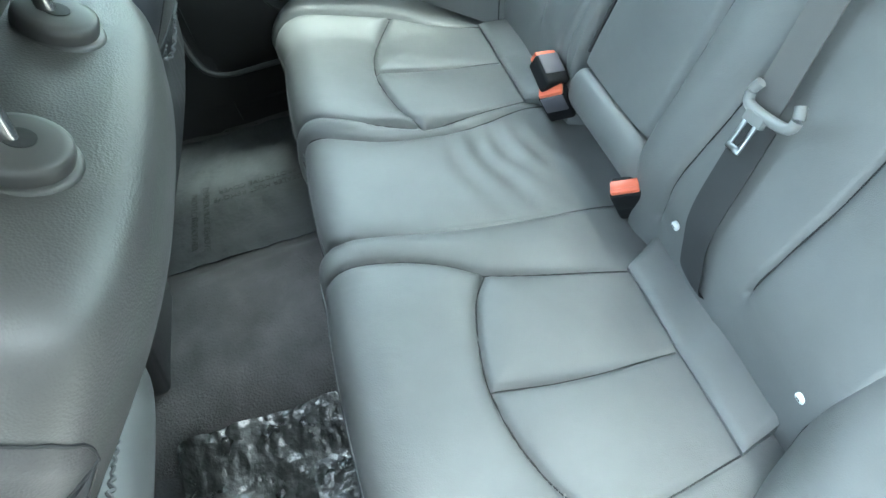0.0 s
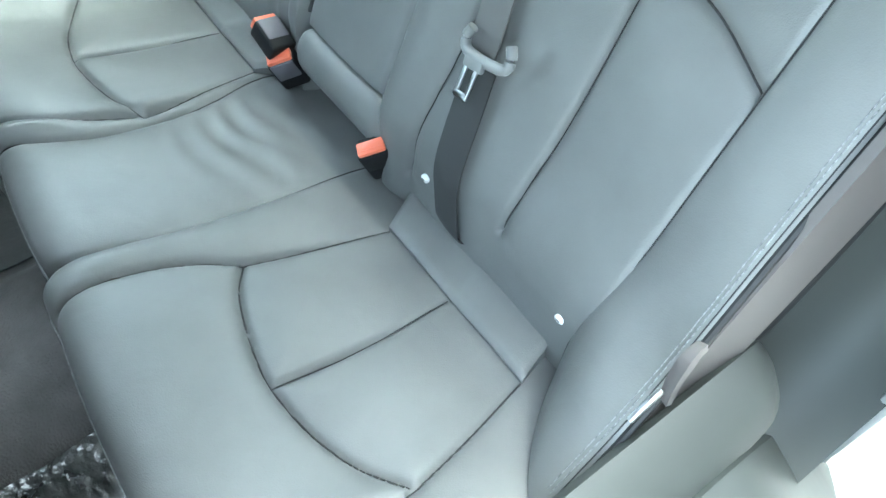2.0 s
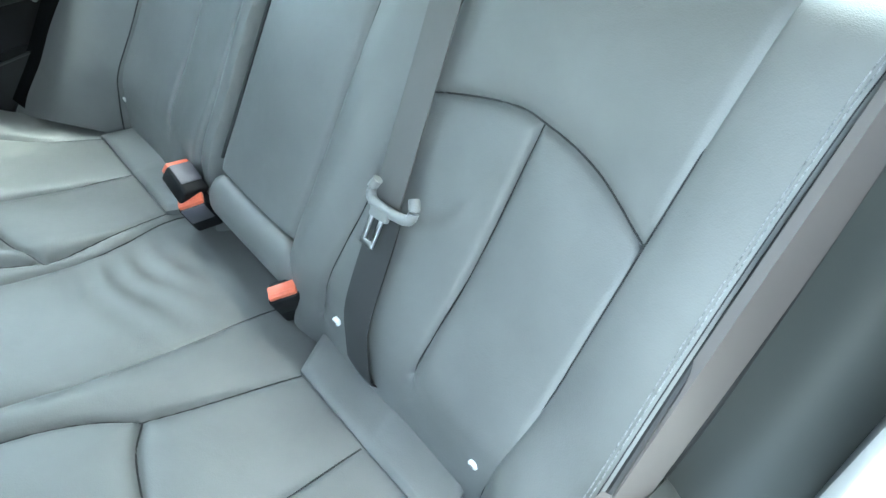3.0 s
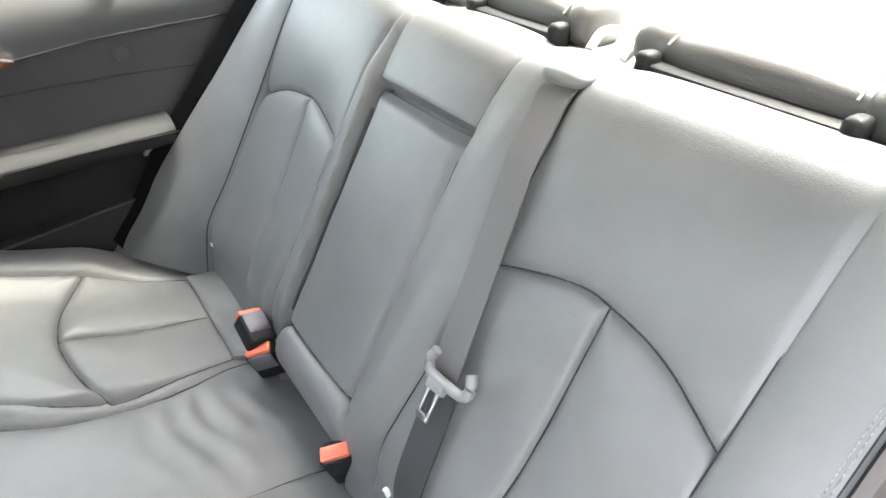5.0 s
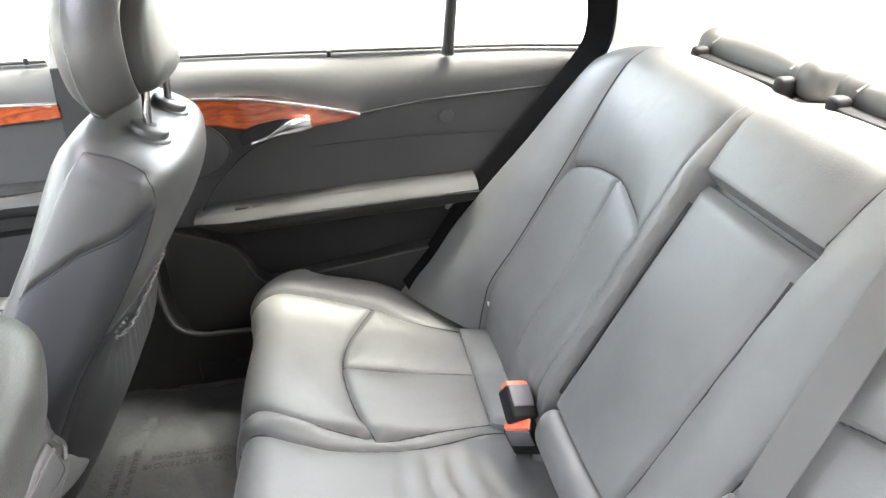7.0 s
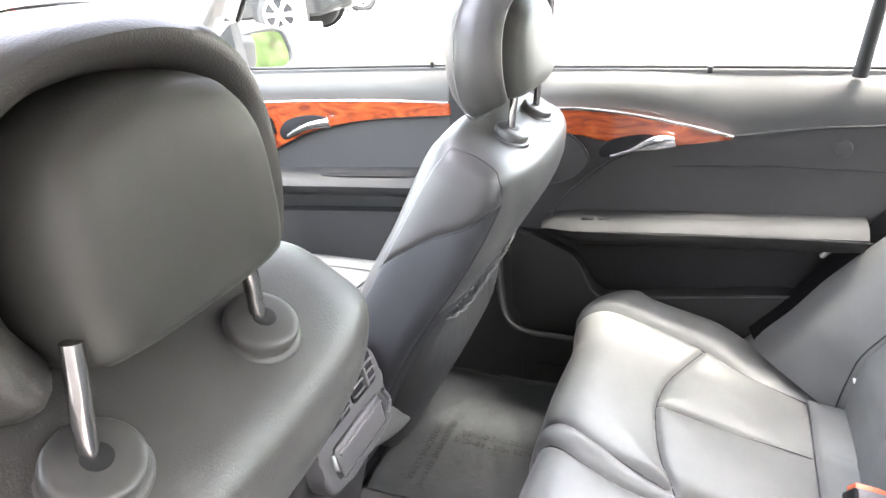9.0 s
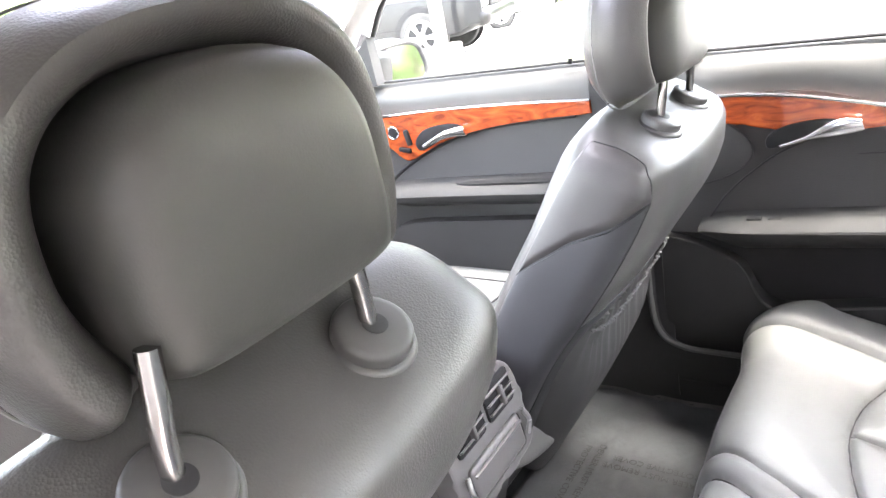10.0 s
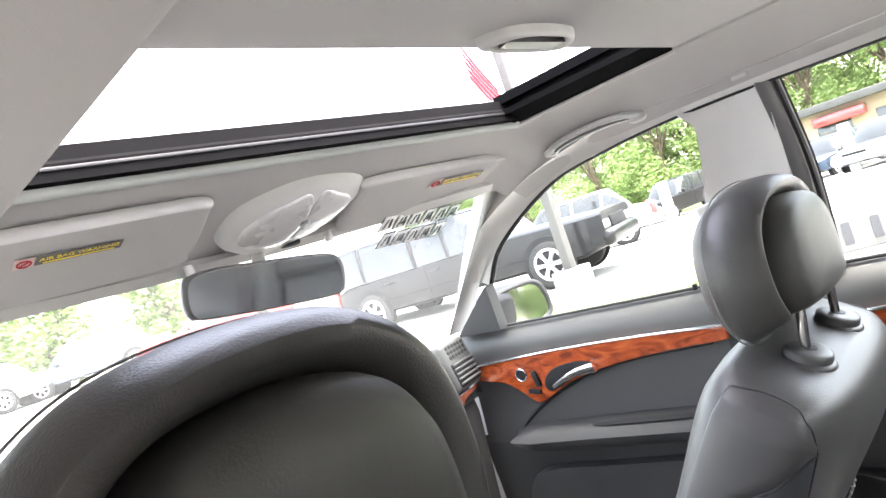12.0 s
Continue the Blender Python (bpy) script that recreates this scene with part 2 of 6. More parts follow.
def loft(rings, caps=True):
    """A skin through closed rings (k, r, 3)."""
    rings = np.asarray(rings)
    k, r, _ = rings.shape
    faces = [(i * r + j, i * r + (j + 1) % r, (i + 1) * r + (j + 1) % r, (i + 1) * r + j) for i in range(k - 1) for j in range(r)]
    if caps:
        faces += [tuple(range(r))[::-1], tuple((k - 1) * r + j for j in range(r))]
    return from_lists(rings.reshape(-1, 3).tolist(), faces)


def curve(points, n, closed=False):
    """n points along a Catmull-Rom curve through the given points."""
    p = np.array(points, float)
    q = np.concatenate([p[-1:], p, p[:2]]) if closed else np.concatenate([2 * p[:1] - p[1:2], p, 2 * p[-1:] - p[-2:-1]])
    segs = len(p) if closed else len(p) - 1
    t = np.linspace(0, segs, n * 4 + 1)
    i = np.minimum(t.astype(int), segs - 1)
    f = (t - i)[:, None]
    a, b, c, d = q[i], q[i + 1], q[i + 2], q[i + 3]
    dense = 0.5 * (2 * b + (c - a) * f + (2 * a - 5 * b + 4 * c - d) * f ** 2 + (3 * b - a - 3 * c + d) * f ** 3)
    s = np.concatenate([[0], np.cumsum(np.linalg.norm(np.diff(dense, axis=0), axis=1))])
    want = np.linspace(0, s[-1], n + 1 if closed else n)
    out = np.stack([np.interp(want, s, dense[:, k]) for k in range(p.shape[1])], 1)
    return out[:-1] if closed else out


def tube(points, radius, sides=10, n=24, flat=1.0):
    """A round bar along a smooth curve; radius may be one number or one per given point."""
    c = curve(points, n)
    rad = np.interp(np.linspace(0, 1, n), np.linspace(0, 1, np.size(radius)), np.atleast_1d(radius))
    tan = np.gradient(c, axis=0)
    rings = []
    up = Vector((0.01, 0.02, 1))
    for p, t, r in zip(c, tan, rad):
        t = Vector(t).normalized()
        u = t.cross(up)
        u = u.normalized() if u.length > 0.05 else t.cross(Vector((1, 0, 0))).normalized()
        v = t.cross(u)
        r = float(r)
        rings.append([Vector(p) + (u * math.cos(a) + v * (flat * math.sin(a))) * r for a in np.linspace(0, 2 * math.pi, sides, endpoint=False)])
    return loft(rings)


def tube_bm(points, radius):
    bm = bmesh.new()
    bm.from_mesh(tube(points, radius, 8, 14))
    return bm


def ribbon(edge_a, edge_b, thick, n=24, m=6, bulge=0.0):
    """A bent plate ruled between two curves, thickened along its normal (to the side of thick's sign)."""
    a, b = curve(edge_a, n), curve(edge_b, n)
    w = np.linspace(0, 1, m)[None, :, None]
    g = a[:, None] * (1 - w) + b[:, None] * w
    nrm = np.cross(np.gradient(g, axis=0), np.gradient(g, axis=1))
    nrm /= np.linalg.norm(nrm, axis=2, keepdims=True) + 1e-9
    g = g + nrm * bulge * np.sin(np.pi * w)
    return sheet(g, g - nrm * thick)


def rbox(sx, sy, sz, r=0.01, seg=2, at=(0, 0, 0), rot=(0, 0, 0), taper=1.0):
    """A box with rounded edges; taper narrows its top."""
    bm = bmesh.new()
    bmesh.ops.create_cube(bm, size=1)
    for v in bm.verts:
        k = taper if v.co.z > 0 else 1
        v.co = Vector((v.co.x * sx * k, v.co.y * sy * k, v.co.z * sz))
    if r:
        bmesh.ops.bevel(bm, geom=list(bm.edges), offset=r, segments=seg, profile=0.5, affect="EDGES")
    bmesh.ops.transform(bm, matrix=pose(*at, *rot), verts=bm.verts)
    return bm


def prism(outline, axis, lo, hi, bevel=0.003, seg=2):
    """A plate of a closed outline (2D) standing across an axis ('x' takes y, z; 'y' takes x, z; 'z' takes x, y)."""
    bm = bmesh.new()
    put = {"x": lambda p, h: (h, p[0], p[1]), "y": lambda p, h: (p[0], h, p[1]), "z": lambda p, h: (p[0], p[1], h)}[axis]
    low = [bm.verts.new(put(p, lo)) for p in outline]
    face = bm.faces.new(low)
    top = bmesh.ops.extrude_face_region(bm, geom=[face])["geom"]
    for v in top:
        if isinstance(v, bmesh.types.BMVert):
            v.co["xyz".index(axis)] = hi
    if bevel:
        rim = [e for e in bm.edges if len(e.link_faces) == 2 and e.calc_face_angle(0) > 0.9 and any(len(f.verts) > 4 for f in e.link_faces)]
        bmesh.ops.bevel(bm, geom=rim, offset=bevel, segments=seg, profile=0.5, affect="EDGES")
    bmesh.ops.triangulate(bm, faces=[f for f in bm.faces if len(f.verts) > 4])
    return bm


def disc(radius, height, at, rot=(0, 0, 0), sides=32, bevel=0.003, hole=0.0):
    bm = bmesh.new()
    bmesh.ops.create_cone(bm, cap_ends=True, segments=sides, radius1=radius, radius2=radius, depth=height)
    if bevel:
        rim = [e for e in bm.edges if any(len(f.verts) > 4 for f in e.link_faces)]
        bmesh.ops.bevel(bm, geom=rim, offset=bevel, segments=3, profile=0.5, affect="EDGES")
    bmesh.ops.transform(bm, matrix=pose(*at, *rot), verts=bm.verts)
    return bm


def egg(center, half, power=(2.4, 2.4), nu=48, nv=28, shape=None):
    """A rounded cushion body: a superellipsoid, reshaped by shape(points) when given."""
    u = np.linspace(0, 2 * np.pi, nu, endpoint=False)
    v = np.linspace(-np.pi / 2 + 0.02, np.pi / 2 - 0.02, nv)
    sgn = lambda a, p: np.sign(a) * np.abs(a) ** (2 / p)
    V, U = np.meshgrid(v, u, indexing="ij")
    x = sgn(np.cos(V), power[1]) * sgn(np.cos(U), power[0])
    y = sgn(np.cos(V), power[1]) * sgn(np.sin(U), power[0])
    z = sgn(np.sin(V), power[1])
    p = np.stack([x, y, z], 2)
    if shape:
        p = shape(p)
    return loft(p * np.array(half) + np.array(center))


def text_mesh(words, size, m, depth=0.0003):
    """Letters as a mesh, centred, in the plane of the pose m."""
    cu = bpy.data.curves.new("text", "FONT")
    cu.body, cu.size, cu.extrude, cu.align_x, cu.align_y = words, size, depth, "CENTER", "CENTER"
    ob = new("text_source", cu)
    me = bpy.data.meshes.new_from_object(ob.evaluated_get(bpy.context.evaluated_depsgraph_get()))
    bpy.data.objects.remove(ob)
    me.transform(m)
    return me


def near_seam(X, Y, lines):
    """The distance of each point to the nearest of some polylines."""
    best = np.full(X.shape, 9.0)
    for line in lines:
        c = curve(line, 40) if len(line) > 2 else np.array(line, float)
        for a, b in zip(c[:-1], c[1:]):
            ab = b - a
            t = np.clip(((X - a[0]) * ab[0] + (Y - a[1]) * ab[1]) / (ab @ ab + 1e-12), 0, 1)
            best = np.minimum(best, np.hypot(X - a[0] - t * ab[0], Y - a[1] - t * ab[1]))
    return best


def mirrored(line):
    return [(-x, *r) for x, *r in line]


# ---- the car: floor, roof, pillars, glass ----
def roof_z(x, y):
    z = 1.490 - 1.45 * np.maximum(np.abs(x) - 0.40, 0) ** 2
    lip = 0.038 * step(-0.352, -0.362, x) * step(1.12, 1.02, y)
    return z - lip - 0.30 * np.maximum(y - 1.0, 0) - 0.30 * np.maximum(-0.1 - y, 0) ** 2


def build_roof():
    xs, ys = np.linspace(-0.63, 0.63, 253), np.linspace(-0.42, 1.30, 87)
    X, Y = np.meshgrid(xs, ys, indexing="ij")
    front = np.stack([X, Y, roof_z(X, Y)], 2)
    back = front + np.array([0, 0, 0.035])
    cx, cy = (xs[:-1] + xs[1:]) / 2, (ys[:-1] + ys[1:]) / 2
    hole = ((cx > -0.36) & (cx < 0.45))[:, None] & ((cy > 0.10) & (cy < 0.995))[None]
    wide = ((cx > -0.40) & (cx < 0.48))[:, None] & ((cy > 0.06) & (cy < 0.995))[None]
    past = cy[None] > (1.262 - 0.085 * (cx / 0.57) ** 2)[:, None]
    tagged(part("ceiling", sheet(front, back, ~(hole | past)), LINER), "pale grey cloth headliner with a sunroof opening", "headliner", kind="structure")
    outer = np.stack([X * 1.06, Y, roof_z(X, Y) + 0.037], 2)
    tagged(part("roof_panel", sheet(outer, outer + np.array([0, 0, 0.006]), ~(wide | past)), CAR_SILVER), "painted metal roof panel", "car roof", kind="structure")
    roof = thing("sunroof", "open sunroof with dark rails and a sliding shade", "sunroof", at=(0.04, 0.6, 1.5))
    part("front_rail", prism([(0.974, 1.489), (0.997, 1.489), (0.997, 1.526), (0.984, 1.526), (0.982, 1.511), (0.974, 1.506)], "x", -0.36, 0.45, 0), SOOT, roof)
    part("rail_groove", rbox(0.80, 0.003, 0.004, 0.001, at=(0.045, 0.9735, 1.501)), RUBBER, roof)
    part("front_lip", tube([(-0.36, 0.999, 1.4885), (0.045, 1.001, 1.4885), (0.45, 0.999, 1.4885)], 0.0095, 10, 40), PALE_LIP, roof, "pale grey-green edge roll")
    for name, x, s in (("side_rail", 0.45, -1), ("guide_rail", 0.432, -1)):
        part(name, prism([(x, 1.487), (x, 1.535), (x + s * 0.03, 1.535), (x + s * 0.03, 1.52), (x + s * 0.015, 1.52), (x + s * 0.015, 1.507), (x + s * 0.042, 1.507), (x + s * 0.042, 1.498), (x + s * 0.012, 1.492)], "y", 0.702, 0.995, 0), SOOT, roof)
    part("trim_lip", tube([(0.452, 0.70, 1.4855), (0.452, 0.85, 1.4855), (0.452, 0.992, 1.4855)], 0.0035), LINER_PLASTIC, roof)
    shade = part("shade", rbox(0.811, 0.604, 0.010, 0.002, at=(0.045, 0.3985, 1.4950)), LINER, roof, "cloth sliding shade")
    rim = curve([(-0.020, 0.684), (0.045, 0.690), (0.112, 0.684), (0.118, 0.672), (0.098, 0.652), (0.05, 0.646), (0.0, 0.652), (-0.022, 0.672)], 48, True)
    c = np.array([0.048, 0.668])
    part("pull_rim", loft([[(x, y, z) for x, y in c + (rim - c) * k] for k, z in ((1.02, 1.490), (1.0, 1.484), (0.96, 1.480), (0.86, 1.479), (0.80, 1.481), (0.78, 1.487), (0.3, 1.488))]), LINER_PLASTIC, shade, "moulded pull handle", smooth=60)
    # The recess gets its shade from a solid plate in darker grey.
    part("pull_recess_shade", prism([(-0.002, 0.664), (0.098, 0.664), (0.090, 0.680), (0.006, 0.680)], "z", 1.4800, 1.486, 0.002), GREY_PLASTIC, shade, "grey plate painting the shade of the finger recess")


def window_top(s):
    """The upper edge of the side window openings, from the front corner to the rear."""
    return [(s * 0.70, 1.40, 1.20), (s * 0.678, 1.313, 1.285), (s * 0.652, 1.12, 1.375), (s * 0.632, 0.95, 1.402), (s * 0.622, 0.77, 1.412),
            (s * 0.622, 0.60, 1.410), (s * 0.628, 0.3, 1.398), (s * 0.640, 0.0, 1.345), (s * 0.655, -0.16, 1.24)]


def build_sides():
    for s, side in ((1, "right"), (-1, "left")):
        top = window_top(s)
        inner = [(s * 0.68, 1.44, 1.215), (s * 0.625, 1.345, 1.31)] + [(s * 0.59, y, float(roof_z(0.59, y)) - 0.002) for y in (1.14, 0.95, 0.77, 0.6, 0.3, 0.0, -0.2)]
        rail = ribbon(top, inner, 0.03 * s, n=60, m=8, bulge=-0.008 * s)
        tagged(part("trim_roof_" + side, rail, LINER_PLASTIC), "pale moulded trim along the roof edge", "trim", kind="structure")
        seal = tube([(s * (abs(x) + 0.013), y, z + 0.003) for x, y, z in top], 0.007, n=70)
        tagged(part("trim_seal_" + side, seal, RUBBER), "black rubber window seal", "seal", kind="structure")
        wind_edge = [(s * 0.50, 1.16, 1.428), (s * 0.56, 1.22, 1.385), (s * 0.65, 1.42, 1.24), (s * 0.735, 1.63, 1.085)]
        door_edge = [(s * 0.60, 1.14, 1.415), (s * 0.65, 1.22, 1.365), (s * 0.685, 1.39, 1.235), (s * 0.735, 1.56, 1.085)]
        tagged(part("pillar_front_" + side, ribbon(wind_edge, door_edge, 0.03 * s, n=40, m=8, bulge=-0.012 * s), LINER_PLASTIC), "pale front roof pillar trim", "pillar", kind="structure")
        # centre pillar: pale above the waist, dark below
        f_edge = [(s * 0.630, 0.825, 1.440), (s * 0.626, 0.792, 1.402), (s * 0.630, 0.779, 1.37), (s * 0.655, 0.81, 1.25), (s * 0.69, 0.86, 1.085)]
        r_edge = [(s * 0.630, 0.65, 1.440), (s * 0.627, 0.654, 1.402), (s * 0.631, 0.656, 1.37), (s * 0.655, 0.664, 1.25), (s * 0.69, 0.684, 1.085)]
        tagged(part("pillar_centre_" + side, ribbon(f_edge, r_edge, 0.05 * s, n=30, m=8, bulge=-0.012 * s), LINER_PLASTIC), "pale centre pillar trim", "pillar", kind="structure")
        low_f = [(s * 0.69, 0.86, 1.083), (s * 0.69, 0.875, 0.8), (s * 0.655, 0.885, 0.50), (s * 0.645, 0.89, 0.36)]
        low_r = [(s * 0.69, 0.725, 1.083), (s * 0.69, 0.722, 0.8), (s * 0.665, 0.715, 0.50), (s * 0.655, 0.71, 0.36)]
        tagged(part("pillar_foot_" + side, ribbon(low_f, low_r, 0.05 * s, n=20, m=6), LOWER), "dark lower centre pillar trim", "pillar", kind="structure")
        # rear pillar
        c_f = [(s * 0.64, -0.02, 1.40), (s * 0.665, -0.17, 1.23), (s * 0.67, -0.20, 1.075)]
        c_r = [(s * 0.50, -0.40, 1.42), (s * 0.58, -0.58, 1.25), (s * 0.62, -0.72, 1.075)]
        tagged(part("pillar_rear_" + side, ribbon(c_f, c_r, 0.03 * s, n=24, m=10, bulge=-0.02 * s), LINER_PLASTIC), "pale rear roof pillar trim", "pillar", kind="structure")
        # lower body skin outside
        skin_a = [(s * 0.86, -0.9, 1.02), (s * 0.88, 0.4, 1.04), (s * 0.86, 1.9, 1.02)]
        skin_b = [(s * 0.88, -0.9, 0.32), (s * 0.90, 0.4, 0.32), (s * 0.88, 1.9, 0.32)]
        if s > 0:
            tagged(part("body_side_right", ribbon(skin_a, skin_b, 0.012, n=20, m=8, bulge=0.02), CAR_SILVER), "silver painted outer body side", "car body", kind="structure")
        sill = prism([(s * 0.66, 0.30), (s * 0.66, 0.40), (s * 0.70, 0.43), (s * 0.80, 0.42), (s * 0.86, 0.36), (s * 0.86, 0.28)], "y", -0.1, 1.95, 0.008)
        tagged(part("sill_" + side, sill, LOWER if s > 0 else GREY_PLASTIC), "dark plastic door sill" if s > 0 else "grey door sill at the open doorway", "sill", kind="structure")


def build_sill_trim():
    """Moulding along the closed side that sweeps up from the sill into the centre pillar."""
    ridge = [(0.650, -0.05, 0.484), (0.650, 0.30, 0.487), (0.650, 0.60, 0.489), (0.650, 0.695, 0.492), (0.651, 0.742, 0.520), (0.655, 0.758, 0.590), (0.664, 0.762, 0.680), (0.676, 0.762, 0.760)]
    foot = [(0.668, -0.05, 0.335), (0.668, 0.30, 0.335), (0.666, 0.60, 0.335), (0.662, 0.74, 0.338), (0.648, 0.85, 0.370), (0.646, 0.885, 0.500), (0.656, 0.890, 0.640), (0.672, 0.890, 0.760)]
    back = [(0.690, -0.05, 0.474), (0.690, 0.30, 0.477), (0.690, 0.60, 0.479), (0.690, 0.680, 0.482), (0.690, 0.722, 0.520), (0.692, 0.736, 0.590), (0.696, 0.742, 0.680), (0.698, 0.745, 0.760)]
    trim = part("trim_sill", ribbon(ridge, foot, 0.012, n=60, m=10, bulge=-0.006), LOWER)
    tagged(trim, "dark moulded sill trim curving up into the pillar", "trim", kind="structure")
    part("ledge", ribbon(back, ridge, 0.008, n=60, m=5, bulge=-0.003), LOWER, trim)
    # The ridge's highlight is painted in as a bar of paler vinyl.
    part("ledge_highlight", tube(ridge, 0.006, 10, 80), DOOR_TOP, trim, "rounded edge in a paler tone for its highlight")


def build_glass():
    pane = lambda name, a, b, label, mat=GLASS: tagged(part(name, ribbon(a, b, 0.004, n=30, m=6), mat), label, "window", kind="structure")
    pane("window_1", [(0.727, 1.54, 1.09), (0.727, 1.2, 1.09), (0.727, 0.87, 1.09)], [(0.70, 1.40, 1.225), (0.668, 1.15, 1.372), (0.638, 0.80, 1.412)], "clear front passenger side window")
    pane("window_2", [(0.727, 0.66, 1.09), (0.727, 0.4, 1.09), (0.727, 0.12, 1.09)], [(0.638, 0.62, 1.412), (0.640, 0.38, 1.405), (0.645, 0.11, 1.38)], "clear rear passenger side window")
    pane("window_3", [(0.727, 0.095, 1.09), (0.72, -0.05, 1.09), (0.71, -0.17, 1.09)], [(0.648, 0.085, 1.374), (0.658, -0.03, 1.34), (0.672, -0.14, 1.26)], "small fixed rear quarter window")
    pane("window_4", [(-0.727, 1.54, 1.09), (-0.727, 1.2, 1.09), (-0.727, 0.87, 1.09)], [(-0.70, 1.40, 1.225), (-0.668, 1.15, 1.372), (-0.638, 0.80, 1.412)], "clear driver side window")
    pane("windscreen", [(-0.56, 1.175, 1.416), (0, 1.262, 1.420), (0.56, 1.175, 1.416)], [(-0.76, 1.68, 1.07), (0, 1.98, 1.07), (0.76, 1.68, 1.07)], "large sloping windscreen with a pale veil", SCREEN)
    pane("rear_window", [(-0.52, -0.42, 1.43), (0, -0.46, 1.46), (0.52, -0.42, 1.43)], [(-0.62, -0.80, 1.085), (0, -0.95, 1.085), (0.62, -0.80, 1.085)], "large clear sloping rear window")
    divider = tube([(0.700, 0.106, 1.07), (0.690, 0.10, 1.16), (0.672, 0.093, 1.27), (0.648, 0.085, 1.38)], [0.013, 0.012, 0.010, 0.009])
    tagged(part("trim_divider", divider, RUBBER), "dark upright window divider bar", "trim", kind="structure")
    # frame of the rear door window beside the centre pillar
    a = [(0.632, 0.642, 1.415), (0.668, 0.640, 1.26), (0.705, 0.656, 1.085)]
    b = [(0.638, 0.629, 1.412), (0.674, 0.627, 1.26), (0.710, 0.643, 1.085)]
    tagged(part("trim_door_frame", ribbon(a, b, 0.03, n=20, m=4), RUBBER), "black rear door window frame", "trim", kind="structure")
    tagged(part("trim_frame_line", tube([(0.634, 0.634, 1.412), (0.669, 0.632, 1.26), (0.706, 0.648, 1.090)], 0.0028, 8, 30), GREY_PLASTIC), "thin grey line along the door frame", "trim", kind="structure")
    a = [(0.618, 0.664, 1.424), (0.656, 0.662, 1.26), (0.697, 0.680, 1.085)]
    b = [(0.630, 0.644, 1.417), (0.666, 0.642, 1.26), (0.703, 0.658, 1.085)]
    tagged(part("trim_pillar_edge", ribbon(a, b, 0.012, n=20, m=4, bulge=0.004), GREY_PLASTIC), "grey pillar edge moulding", "trim", kind="structure")
    header = ribbon([(-0.58, 1.185, 1.412), (0, 1.270, 1.408), (0.58, 1.185, 1.412)], [(-0.58, 1.160, 1.424), (0, 1.245, 1.4195), (0.58, 1.160, 1.424)], -0.012, n=30, m=4)
    tagged(part("trim_header", header, LINER_PLASTIC), "pale windscreen header trim", "trim", kind="structure")


def build_floor():
    xs, ys = np.linspace(-0.80, 0.80, 129), np.linspace(-0.9, 1.95, 143)
    X, Y = np.meshgrid(xs, ys, indexing="ij")
    z = 0.30 + 0.11 * np.exp(-(X / 0.205) ** 4) + 0.004 * np.sin(X * 37) * np.sin(Y * 29)
    z = np.where(np.abs(X) > 0.66, np.minimum(z + 0.06, 0.36), z)
    front = np.stack([X, Y, z], 2)
    tagged(part("floor", sheet(front, front - np.array([0, 0, 0.03])), CARPET), "dark grey carpeted car floor with a centre tunnel", "carpet floor", kind="structure")
    # front bulkhead, rear shelf, boot wall
    shelf = rbox(1.36, 0.62, 0.03, 0.01, at=(0, -0.62, 1.058))
    tagged(part("parcel_shelf", shelf, LINER_PLASTIC), "pale rear parcel shelf under the rear window", "shelf", kind="structure")
    tagged(part("wall_boot", rbox(1.5, 0.03, 0.75, 0.01, at=(0, -0.42, 0.68)), DARK), "dark bulkhead behind the rear seat", "bulkhead", kind="structure")
    tagged(part("wall_front", rbox(1.5, 0.03, 0.8, 0.01, at=(0, 1.97, 0.67)), DARK), "dark front bulkhead", "bulkhead", kind="structure")
    for s, w in ((1, "right"), (-1, "left")):
        tagged(part("wall_quarter_" + w, rbox(0.02, 0.9, 0.75, 0.005, at=(s * 0.80, -0.62, 0.68)), CAR_SILVER), "painted rear quarter panel", "car body", kind="structure")


# ---- rear bench ----
CUSHION_SEAMS = []
INSERT_ARC = [(-0.185, 0.322), (-0.222, 0.344), (-0.268, 0.358), (-0.320, 0.368), (-0.373, 0.372), (-0.444, 0.362), (-0.508, 0.339), (-0.568, 0.306)]
for seam in (
        INSERT_ARC,
        [(-0.374, 0.372), (-0.376, 0.24), (-0.372, 0.119)],
        [(-0.185, 0.322), (-0.205, 0.22), (-0.226, 0.118)],
        [(-0.568, 0.306), (-0.545, 0.21), (-0.522, 0.118)],
        [(-0.568, 0.306), (-0.576, 0.38), (-0.582, 0.47), (-0.585, 0.56)]):
    CUSHION_SEAMS += [seam, mirrored(seam)]
CUSHION_SEAMS += [
    [(-0.185, 0.322), (-0.158, 0.37), (-0.142, 0.43), (-0.135, 0.514), (-0.133, 0.55)],
    [(-0.055, 0.56), (-0.072, 0.51), (-0.084, 0.42), (-0.088, 0.34), (-0.083, 0.10), (-0.083, 0.03)],
    [(0.200, 0.56), (0.192, 0.517), (0.170, 0.44), (0.162, 0.379), (0.175, 0.25), (0.203, 0.129), (0.205, 0.05)],
    [(0.250, 0.56), (0.244, 0.514), (0.206, 0.42), (0.190, 0.334)]]


